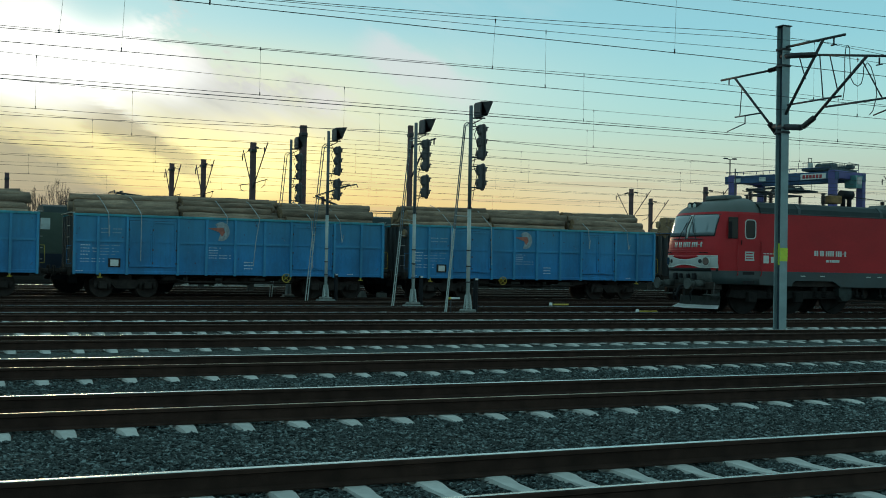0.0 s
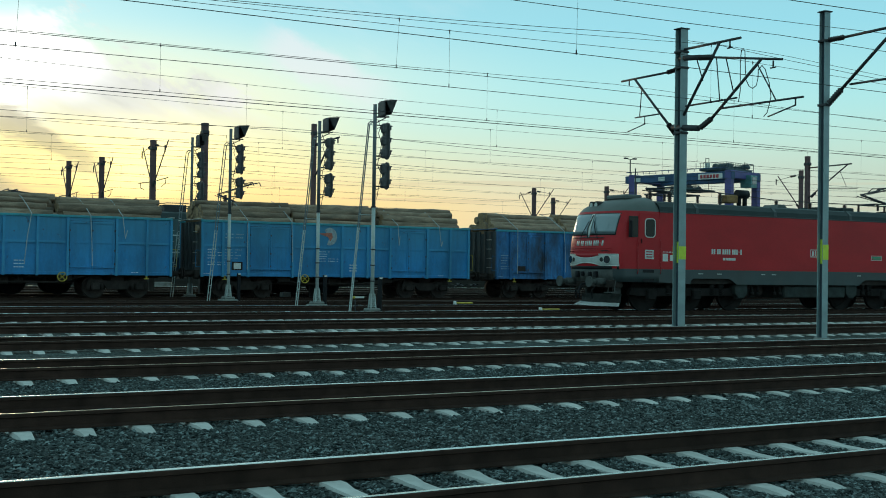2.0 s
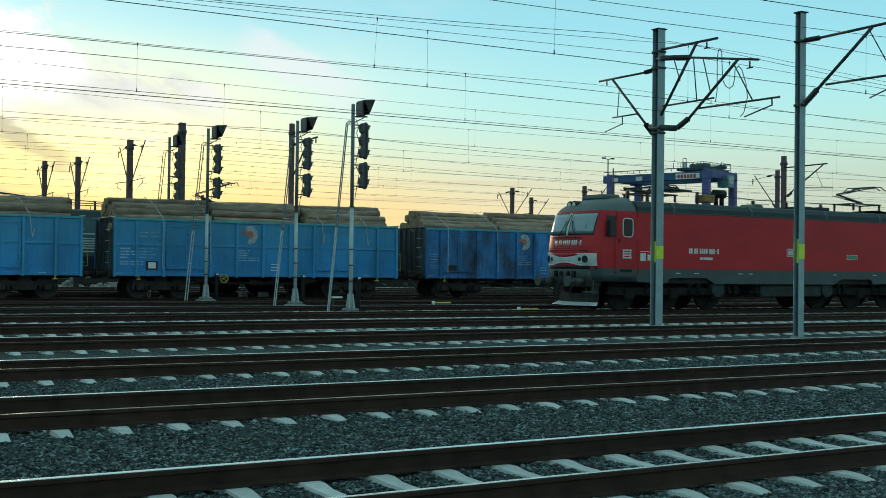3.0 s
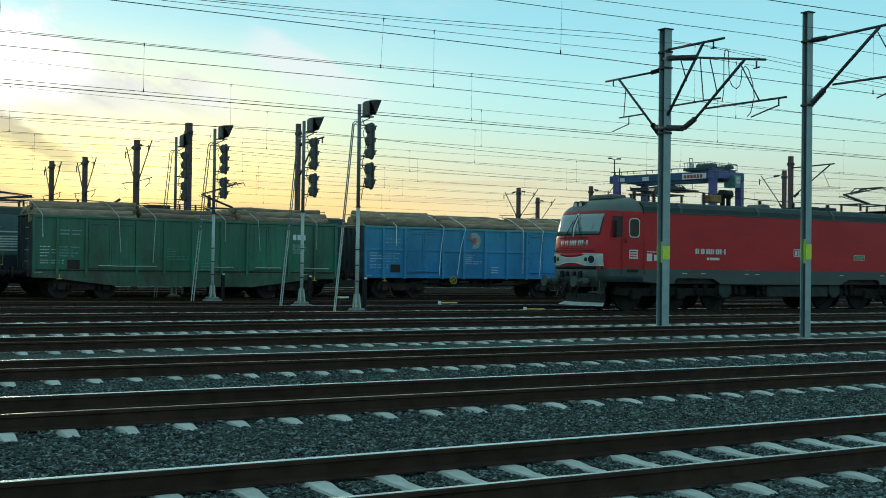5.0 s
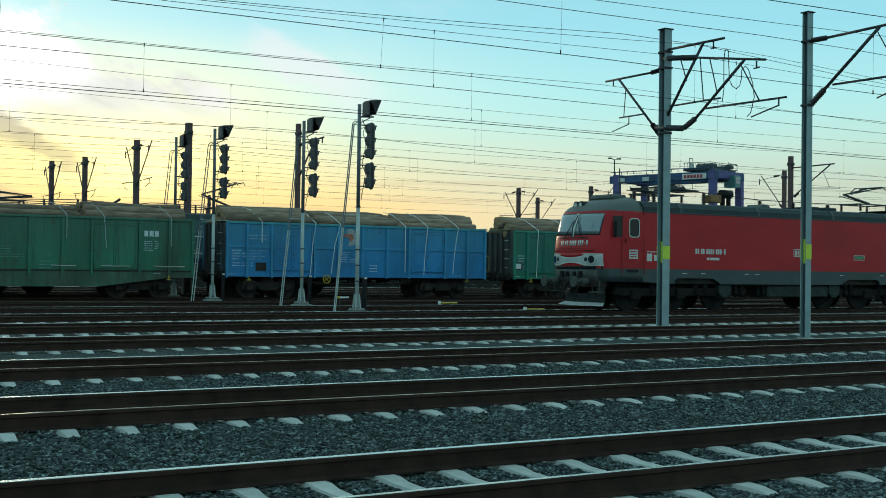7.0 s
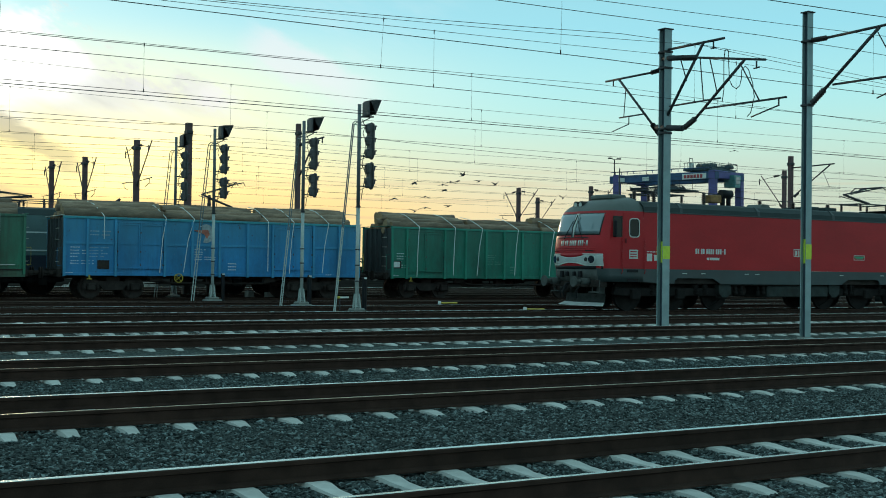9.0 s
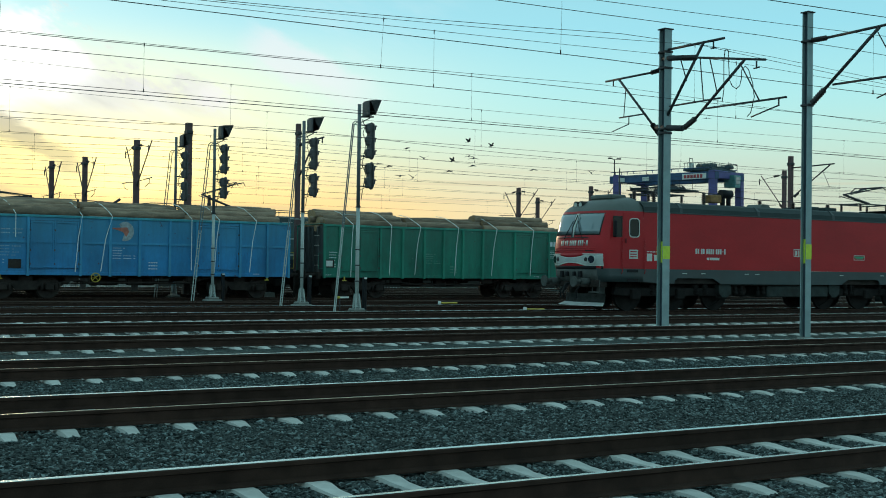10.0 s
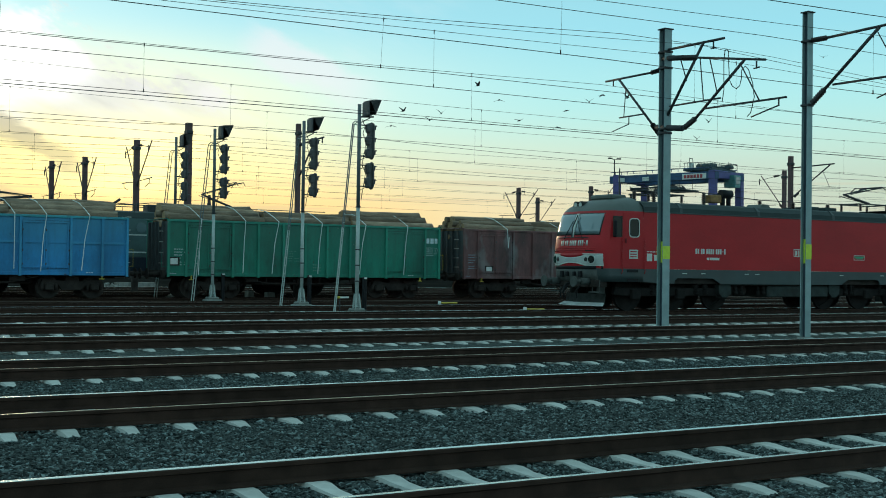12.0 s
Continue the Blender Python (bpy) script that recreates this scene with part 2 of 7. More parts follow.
def stones_material():
    m = material("ballast_stone", (0.099, 0.115, 0.115), 0.9, spec=0.12, vary=0.35, scale=6, fine=60, bump=0.4)
    nt = m.node_tree
    geo, ramp, mul = nt.nodes.new("ShaderNodeNewGeometry"), nt.nodes.new("ShaderNodeValToRGB"), nt.nodes.new("ShaderNodeMix")
    mul.data_type, mul.blend_type = "RGBA", "MULTIPLY"
    mul.inputs[0].default_value = 1.0
    ramp.color_ramp.elements[0].color, ramp.color_ramp.elements[1].color = (0.24, 0.26, 0.27, 1), (2.5, 2.6, 2.6, 1)
    ramp.color_ramp.elements.new(0.7).color = (0.95, 0.95, 0.92, 1)
    b = nt.nodes["Principled BSDF"]
    old = b.inputs["Base Color"].links[0].from_socket
    nt.links.new(geo.outputs["Random Per Island"], ramp.inputs[0])
    nt.links.new(old, mul.inputs[6])
    nt.links.new(ramp.outputs[0], mul.inputs[7])
    nt.links.new(mul.outputs[2], b.inputs["Base Color"])
    return m


def ballast_material():
    """Crushed stone seen from far: cells of stone with dark gaps and relief."""
    m = material("ballast", (0.098, 0.115, 0.114), 0.95, spec=0.08, vary=0.3, scale=0.5, fine=25, bump=0.3, dirt=(0.05, 0.045, 0.035), dirt_amount=0.5)
    nt = m.node_tree
    N, L = nt.nodes.new, nt.links.new
    b = nt.nodes["Principled BSDF"]
    coord, cell = N("ShaderNodeTexCoord"), N("ShaderNodeTexVoronoi")
    cell.inputs["Scale"].default_value = 24.0
    L(coord.outputs["Object"], cell.inputs["Vector"])
    tint, mul = N("ShaderNodeValToRGB"), N("ShaderNodeMix")
    tint.color_ramp.elements[0].color, tint.color_ramp.elements[1].color = (0.45, 0.46, 0.46, 1), (1.7, 1.7, 1.6, 1)
    sep = N("ShaderNodeSeparateColor")
    L(cell.outputs["Color"], sep.inputs[0])
    L(sep.outputs[0], tint.inputs[0])
    mul.data_type, mul.blend_type = "RGBA", "MULTIPLY"
    mul.inputs[0].default_value = 1.0
    old = b.inputs["Base Color"].links[0].from_socket
    L(old, mul.inputs[6])
    L(tint.outputs[0], mul.inputs[7])
    gap = N("ShaderNodeValToRGB")
    gap.color_ramp.elements[0].color, gap.color_ramp.elements[0].position = (1, 1, 1, 1), 0.35
    gap.color_ramp.elements[1].color, gap.color_ramp.elements[1].position = (0.25, 0.25, 0.25, 1), 0.75
    L(cell.outputs["Distance"], gap.inputs[0])
    mul2 = N("ShaderNodeMix")
    mul2.data_type, mul2.blend_type = "RGBA", "MULTIPLY"
    mul2.inputs[0].default_value = 1.0
    L(mul.outputs[2], mul2.inputs[6])
    L(gap.outputs[0], mul2.inputs[7])
    L(mul2.outputs[2], b.inputs["Base Color"])
    bump = N("ShaderNodeBump")
    bump.invert = True
    bump.inputs["Strength"].default_value, bump.inputs["Distance"].default_value = 0.9, 0.03
    L(cell.outputs["Distance"], bump.inputs["Height"])
    L(bump.outputs[0], b.inputs["Normal"])
    return m


def glass_material(name, colour, rough=0.08):
    m = bpy.data.materials.new(name)
    m.use_nodes = True
    b = m.node_tree.nodes["Principled BSDF"]
    b.inputs["Base Color"].default_value = (*colour, 1)
    b.inputs["Roughness"].default_value = rough
    b.inputs["Specular IOR Level"].default_value = 0.8
    return m


M_BALLAST = ballast_material()
M_STONE = stones_material()
M_EARTH = material("dark_earth", (0.020, 0.019, 0.017), 1.0, spec=0.0, vary=0.4, scale=0.15, fine=6, bump=0.3)
M_CONCRETE = material("sleeper_concrete", (0.60, 0.59, 0.56), 0.9, spec=0.15, vary=0.12, scale=6, fine=70, bump=0.25, dirt=(0.33, 0.32, 0.29), dirt_amount=0.35, spread=0.10)
M_OILYWOOD = material("oily_sleeper", (0.060, 0.046, 0.038), 0.9, vary=0.3, scale=4, fine=50, bump=0.3, spec=0.1, spread=0.2)
M_OILBED = material("oil_stained_ballast", (0.066, 0.052, 0.045), 0.95, spec=0.05, vary=0.35, scale=0.6, fine=22, bump=0.5)
M_FOUNDATION = material("foundation_concrete", (0.20, 0.215, 0.20), 0.9, vary=0.2, scale=4, fine=50, bump=0.3, dirt=(0.2, 0.18, 0.15))
M_RAIL = material("rail_steel_rusty", (0.042, 0.023, 0.017), 0.85, metal=0.0, vary=0.35, scale=5, fine=90, bump=0.2, spec=0.2)
M_RAILTOP = material("rail_head_polished", (0.66, 0.67, 0.63), 0.24, metal=1.0, vary=0.1, scale=1.5, fine=60, bump=0.02, stretch=(0.1, 4, 4))
M_RAILTOP_DIM = material("rail_head_dim", (0.16, 0.12, 0.09), 0.5, metal=0.5, vary=0.25, scale=1.5, fine=60, bump=0.03, stretch=(0.1, 4, 4))
M_RAILTOP_RUSTY_DIM = material("rail_head_rusty_dim", (0.46, 0.34, 0.22), 0.30, metal=0.9, vary=0.3, scale=1.5, fine=60, bump=0.03, stretch=(0.3, 4, 4))
M_GALV = material("galvanised_steel", (0.29, 0.38, 0.39), 0.55, metal=0.2, vary=0.14, scale=3, fine=45, bump=0.05, dirt=(0.27, 0.28, 0.27), dirt_amount=0.4)
M_WEB_SHADED = material("pole_web_shaded", (0.045, 0.065, 0.085), 0.7, metal=0.1, vary=0.2, scale=2, fine=40, bump=0.05)
M_SIGPOST = material("signal_post_pale", (0.46, 0.51, 0.49), 0.55, metal=0.1, vary=0.14, scale=3, fine=45, bump=0.05, dirt=(0.30, 0.30, 0.28), dirt_amount=0.5)
# the pale post again, its backlit darkness put into the colour
M_SIGPOST_BACKLIT = material("signal_post_backlit", (0.14, 0.16, 0.17), 0.6, metal=0.1, vary=0.2, scale=3, fine=45, bump=0.05)
M_DARKSTEEL = material("weathered_dark_steel", (0.045, 0.045, 0.05), 0.6, metal=0.2, vary=0.25, scale=4, fine=40)
M_MAST = material("old_mast_brown", (0.130, 0.074, 0.076), 0.8, vary=0.2, scale=2, fine=30)
M_INSUL = material("insulator_brown", (0.030, 0.022, 0.022), 0.3, vary=0.1, bump=0.0)
M_WIRE = material("wire_copper_dull", (0.05, 0.05, 0.048), 0.6, metal=0.4, vary=0.1, bump=0.0)
M_BLACK = material("black_paint", (0.014, 0.014, 0.016), 0.6, spec=0.2, vary=0.2, scale=5, fine=40, bump=0.05)
M_YELLOWGREEN = material("reflective_band_yellow", (0.62, 0.75, 0.05), 0.5, vary=0.08, scale=8, fine=60, bump=0.02)
M_LENS = glass_material("signal_lens_dark", (0.02, 0.02, 0.022))


# ---- mesh helpers ----
def box(bm, x0, x1, y0, y1, z0, z1, bevel=0.0):
    v = [bm.verts.new((x, y, z)) for x in (x0, x1) for y in (y0, y1) for z in (z0, z1)]
    fs = [bm.faces.new([v[i] for i in q]) for q in ((0, 1, 3, 2), (4, 6, 7, 5), (0, 4, 5, 1), (2, 3, 7, 6), (0, 2, 6, 4), (1, 5, 7, 3))]
    if bevel:
        es = list({e for f in fs for e in f.edges})
        bmesh.ops.bevel(bm, geom=es, offset=bevel, segments=1, affect="EDGES")
    return fs


def tube(bm, a, b, r0, r1=None, n=8, cap=True):
    a, b = Vector(a), Vector(b)
    r1 = r0 if r1 is None else r1
    q = (b - a).to_track_quat("Z", "Y")
    rings = []
    for p, r in ((a, r0), (b, r1)):
        rings.append([bm.verts.new(p + q @ Vector((r * math.cos(2 * math.pi * i / n), r * math.sin(2 * math.pi * i / n), 0))) for i in range(n)])
    for i in range(n):
        f = bm.faces.new((rings[0][i], rings[0][(i + 1) % n], rings[1][(i + 1) % n], rings[1][i]))
        f.smooth = n > 6
    if cap:
        bm.faces.new(rings[0][::-1])
        bm.faces.new(rings[1])


def path_tube(bm, pts, r, n=6):
    for a, b in zip(pts, pts[1:]):
        tube(bm, a, b, r, n=n)


def prism(bm, outline, axis, lo, hi):
    """Extrudes a closed outline of 2D points along an axis: 'x' takes (y, z), 'y' takes (x, z), 'z' takes (x, y)."""
    def at(p, w):
        return {"x": (w, p[0], p[1]), "y": (p[0], w, p[1]), "z": (p[0], p[1], w)}[axis]
    a = [bm.verts.new(at(p, lo)) for p in outline]
    b = [bm.verts.new(at(p, hi)) for p in outline]
    n = len(outline)
    faces = [bm.faces.new((a[i], a[(i + 1) % n], b[(i + 1) % n], b[i])) for i in range(n)]
    faces.append(bm.faces.new(a[::-1]))
    faces.append(bm.faces.new(b))
    return faces


def disc(bm, centre, normal, r, depth, n=16):
    c, d = Vector(centre), Vector(normal).normalized() * depth
    tube(bm, c, c + d, r, n=n)


def mesh_of(name, bm, mats):
    bmesh.ops.recalc_face_normals(bm, faces=bm.faces)
    me = bpy.data.meshes.new(name)
    bm.to_mesh(me)
    bm.free()
    for m in (mats if isinstance(mats, (list, tuple)) else [mats]):
        me.materials.append(m)
    return me


def part(name, bm, mats, parent, label="", at=None):
    ob = new(name, bm if isinstance(bm, bpy.types.Mesh) else mesh_of(name, bm, mats))
    ob.parent = parent
    if at is not None:
        ob.matrix_basis = at
    if label:
        ob["label"] = label
    return ob


def thing(name, label, category, at=None, group="", kind=""):
    ob = tagged(new(name), label, category, group, kind)
    ob.empty_display_size = 0.3
    if at is not None:
        ob.matrix_basis = at
    return ob


def solid(name, bm, mats, label, category, at=None, group="", kind=""):
    ob = tagged(new(name, mesh_of(name, bm, mats)), label, category, group, kind)
    if at is not None:
        ob.matrix_basis = at
    return ob


# ---- ground and tracks ----
GAUGE = 1.507
TRACKS = [7.60, 12.77, 17.81, 23.39, 28.67, 34.03, 39.40, 44.75, 50.10, 55.45, 60.80, 66.20]
SPACING = 0.585
BED = -0.212
STARTS = [3.20, 2.73, 3.08, 3.17, 3.22, 2.8, 2.9, 3.0, 3.1, 2.7, 2.7, 2.7]      # first sleeper of each track


LIFT = [0.0, 0.0, 0.0, 0.002, 0.008, 0.014, 0.022, 0.0, 0.0, 0.0, 0.0, 0.0]     # how deep the rails sit in the sleepers


def build_ground():
    bm = bmesh.new()
    s = 4500
    xs, ys = [-s, -120, 200, s], [-s, -30, 75, s]
    grid = [[bm.verts.new((x, y, -0.30)) for y in ys] for x in xs]
    for i in range(3):
        for j in range(3):
            bm.faces.new((grid[i][j], grid[i + 1][j], grid[i + 1][j + 1], grid[i][j + 1]))
    solid("ground", bm, M_EARTH, "dark bare earth reaching to the horizon", "ground", kind="structure")
    for name, mat, label, y0, y1, ny in (("ballast_bed_1", M_BALLAST, "grey crushed-stone ballast bed under the tracks", -12.0, 31.3, 64), ("ballast_bed_2", M_OILBED, "dark oil-stained ballast bed under the far tracks", 31.3, 70.0, 50)):
        bm = bmesh.new()
        nx, x0, x1 = 150, -60.0, 180.0
        vs = []
        for i in range(nx + 1):
            x = x0 + (x1 - x0) * i / nx
            row = []
            for j in range(ny + 1):
                y = y0 + (y1 - y0) * j / ny
                z = BED + 0.02 * noise.noise((x * 0.5, y * 0.5, 0)) + 0.012 * noise.noise((x * 2, y * 2, 5))
                if i in (0, nx) or y in (-12.0, 70.0):
                    z = -0.34
                row.append(bm.verts.new((x, y, z)))
            vs.append(row)
        for i in range(nx):
            for j in range(ny):
                bm.faces.new((vs[i][j], vs[i + 1][j], vs[i + 1][j + 1], vs[i][j + 1])).smooth = True
        solid(name, bm, mat, label, "ballast", kind="structure")


RAIL_OUTLINE = [(-0.075, -0.172), (0.075, -0.172), (0.075, -0.160), (0.012, -0.142), (0.010, -0.052), (0.036, -0.040), (0.036, -0.014),
                (0.028, -0.005), (0.020, -0.002), (-0.020, -0.002), (-0.028, -0.005), (-0.036, -0.014), (-0.036, -0.040), (-0.010, -0.052), (-0.012, -0.142), (-0.075, -0.160)]


def rail_mesh(name, length, top):
    bm = bmesh.new()
    faces = prism(bm, RAIL_OUTLINE, "x", 0.0, length)
    for f in faces[:len(RAIL_OUTLINE)]:
        if min(v.co.z for v in f.verts) > -0.006:
            f.material_index = 1
    return mesh_of(name, bm, [M_RAIL, top])


def sleeper_mesh(mat):
    """Prestressed concrete sleeper: raised rail seats, waisted middle, sloping ends."""
    bm = bmesh.new()
    stations = [(-1.25, 0.12, -0.222, 0.055), (-1.21, 0.13, -0.198, 0.066), (-1.06, 0.14, -0.180, 0.080), (-0.92, 0.15, -0.176, 0.094), (-0.58, 0.15, -0.176, 0.094), (-0.40, 0.125, -0.192, 0.074),
                (0.0, 0.115, -0.196, 0.066), (0.40, 0.125, -0.192, 0.074), (0.58, 0.15, -0.176, 0.094), (0.92, 0.15, -0.176, 0.094), (1.06, 0.14, -0.180, 0.080), (1.21, 0.13, -0.198, 0.066), (1.25, 0.12, -0.222, 0.055)]
    rings = []
    for y, wb, zt, wt in stations:
        wb, wt, y = wb * 0.71, wt * 0.90, y * (0.955 if abs(y) > 1 else 1.0)
        rings.append([bm.verts.new(p) for p in ((-wb, y, -0.36), (wb, y, -0.36), (wb, y, zt - 0.06), (wt, y, zt), (-wt, y, zt), (-wb, y, zt - 0.06))])
    for a, b in zip(rings, rings[1:]):
        for i in range(6):
            bm.faces.new((a[i], a[(i + 1) % 6], b[(i + 1) % 6], b[i]))
    bm.faces.new(rings[0][::-1])
    bm.faces.new(rings[-1])
    return mesh_of("sleeper", bm, mat)


def build_tracks():
    bright = rail_mesh("rail_bright", 600.0, M_RAILTOP)
    dull, rusty = rail_mesh("rail_dim", 600.0, M_RAILTOP_DIM), rail_mesh("rail_rusty_dim", 600.0, M_RAILTOP_RUSTY_DIM)
    pale, tarred = sleeper_mesh(M_CONCRETE), sleeper_mesh(M_OILYWOOD)
    for k, y in enumerate(TRACKS):
        t = thing("track_%d" % (k + 1), "railway track with two steel rails on %s sleepers" % ("pale concrete" if k < 7 else "dark oily"), "railway track", pose(0, y, 0), kind="structure")
        for side in (-1, 1):
            # each rail leans one in twenty towards the middle of its track
            # near rails and far tracks: weaker sky reflection put into dimmer head colours
            part("rail", rusty if 0 < k < 3 and side < 0 else dull if k > 6 or (k > 2 and side < 0) else bright, None, t, at=pose(-200, side * GAUGE / 2, 0, side * 2.86))
        lo, hi = ((-8, 42) if k < 3 else (-8, 85))
        n0, n1 = int(lo / SPACING), int(hi / SPACING)
        if k > 9:
            n0, n1 = int(40 / SPACING), int(90 / SPACING)
        for i in range(n0, n1):
            part("sleeper", pale if k < 7 else tarred, None, t, at=pose(STARTS[k] + i * SPACING + random.uniform(-0.01, 0.01), random.uniform(-0.015, 0.015), LIFT[k] + random.uniform(-0.006, 0.004), 0, 0, random.uniform(-0.5, 0.5)))


build_ground()
build_tracks()


def build_stones():
    """Loose ballast stones, strewn where the camera stands nearest: flat angular chips."""
    rng = np.random.default_rng(7)
    chip = np.array([(1, 0, 0), (-1, 0, 0), (0, 1, 0), (0, -1, 0), (0, 0, 1), (0, 0, -1)], float)
    tris = np.array([(0, 2, 4), (2, 1, 4), (1, 3, 4), (3, 0, 4), (2, 0, 5), (1, 2, 5), (3, 1, 5), (0, 3, 5)])
    n = 280000
    y = 5.2 + 13.6 * rng.random(n) ** 1.7
    x = y * (0.02 + 1.30 * rng.random(n))
    rel = np.min(np.abs(y[:, None] - np.array([t + s * GAUGE / 2 for t in TRACKS[:3] for s in (-1, 1)])[None, :]), axis=1)
    across = np.min(np.abs(y[:, None] - np.array(TRACKS[:3])[None, :]), axis=1)
    k = np.argmin(np.abs(y[:, None] - np.array(TRACKS[:3])[None, :]), axis=1)
    along = (x - np.array(STARTS[:3])[k] + SPACING / 2) % SPACING - SPACING / 2
    on_sleeper = (across < 1.23) & (np.abs(along) < 0.125) & (rng.random(n) > 0.002)
    keep = (rel > 0.07) & ~on_sleeper
    x, y = x[keep], y[keep]
    n = len(x)
    size = (0.009 + 0.015 * rng.random(n) ** 1.8)[:, None, None]
    pts = (chip[None] * (0.7 + 0.6 * rng.random((n, 6, 1))) + rng.normal(0, 0.22, (n, 6, 3))) * size * np.array([1.5, 0.9, 0.6]) * (0.7 + 0.6 * rng.random((n, 1, 3)))
    a, b = rng.random(n) * 6.283, rng.normal(0, 0.6, n)
    ca, sa, cb, sb = np.cos(a), np.sin(a), np.cos(b), np.sin(b)
    px, py, pz = pts[:, :, 0], pts[:, :, 1], pts[:, :, 2]
    py, pz = py * cb[:, None] - pz * sb[:, None], py * sb[:, None] + pz * cb[:, None]
    px, py = px * ca[:, None] - py * sa[:, None], px * sa[:, None] + py * ca[:, None]
    z = BED + 0.002 + 0.016 * rng.random(n)
    v = np.stack([px + x[:, None], py + y[:, None], pz + z[:, None]], axis=2).reshape(-1, 3)
    f = (tris[None] + 6 * np.arange(n)[:, None, None]).reshape(-1, 3)
    me = bpy.data.meshes.new("ballast_stones")
    me.from_pydata(v.tolist(), [], f.tolist())
    me.materials.append(M_STONE)
    tagged(new("ballast_stones", me), "loose angular grey ballast stones between the tracks", "gravel", kind="stuff")


build_stones()
# ---- overhead line poles beside the near tracks ----
def h_beam(t, w, thick, z0, z1):
    """H section: two flanges across y, a web between them."""
    h, k = w / 2, thick / 2
    for s in (-1, 1):
        bm = bmesh.new()
        y0, y1 = sorted((s * h, s * (h - thick)))
        box(bm, -h, h, y0, y1, z0, z1, 0.003)
        part("flange", bm, M_GALV, t)
    # the recess's shade is put into the web's darker colour
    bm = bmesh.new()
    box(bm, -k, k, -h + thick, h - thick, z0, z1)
    part("web", bm, M_WEB_SHADED, t, "web coloured dark for the shade of its recess")


def insulator(bm, a, b, r):
    """A ribbed rod turned in one piece: seven sheds on a core."""
    a, b = Vector(a), Vector(b)
    q = (b - a).to_track_quat("Z", "Y")
    n, sheds = 10, 7
    profile = [(0.0, 0.55)]
    for i in range(sheds):
        profile += [((i + 0.20) / sheds, 0.55), ((i + 0.24) / sheds, 1.0), ((i + 0.72) / sheds, 0.72), ((i + 0.76) / sheds, 0.55)]
    profile.append((1.0, 0.55))
    rings = [[bm.verts.new(a.lerp(b, u) + q @ Vector((k * r * math.cos(2 * math.pi * j / n), k * r * math.sin(2 * math.pi * j / n), 0))) for j in range(n)] for u, k in profile]
    for lo, hi in zip(rings, rings[1:]):
        for j in range(n):
            bm.faces.new((lo[j], lo[(j + 1) % n], hi[(j + 1) % n], hi[j]))
    bm.faces.new(rings[0][::-1])
    bm.faces.new(rings[-1])


def line_pole(x, y, w, top, label):
    """A galvanised H pole with a cap plate, foot plate and a reflective band; returns the thing (its own space: y from the pole)."""
    t = thing("catenary_pole", label, "pole", pose(x, y, 0), group="overhead line poles")
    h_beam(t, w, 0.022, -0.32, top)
    bm = bmesh.new()
    box(bm, -w / 2 - 0.04, w / 2 + 0.04, -w / 2 - 0.04, w / 2 + 0.04, top, top + 0.03, 0.008)
    part("cap_plate", bm, M_DARKSTEEL, t)
    bm = bmesh.new()
    box(bm, -w * 0.85, w * 0.85, -w * 0.85, w * 0.85, -0.34, -0.12, 0.03)
    part("foot", bm, M_FOUNDATION, t, "low concrete foot")
    bm = bmesh.new()
    for s in (-1, 1):
        box(bm, -w / 2 - 0.003, w / 2 + 0.003, s * w / 2 - 0.004, s * w / 2 + 0.004, 1.80, 2.17)
    box(bm, -0.016, 0.016, -w / 2 + 0.03, w / 2 - 0.03, 1.70, 2.30)
    part("warning_band", bm, M_YELLOWGREEN, t, "yellow-green reflective band")
    return t


def bracket(t, w, z, name="clamp"):
    bm = bmesh.new()
    box(bm, -w / 2 - 0.02, w / 2 + 0.02, -w / 2 - 0.03, w / 2 + 0.03, z - 0.03, z + 0.03, 0.008)
    part(name, bm, M_DARKSTEEL, t)


def rod(t, name, a, b, r, mat=None, x=0.0, label=""):
    bm = bmesh.new()
    tube(bm, (x, *a), (x, *b), r, n=8)
    return part(name, bm, mat or M_DARKSTEEL, t, label)


def post_insulator(t, a, b, r, x=0.0):
    bm = bmesh.new()
    insulator(bm, (x, *a), (x, *b), r)
    return part("insulator", bm, M_INSUL, t, "ribbed brown insulator")


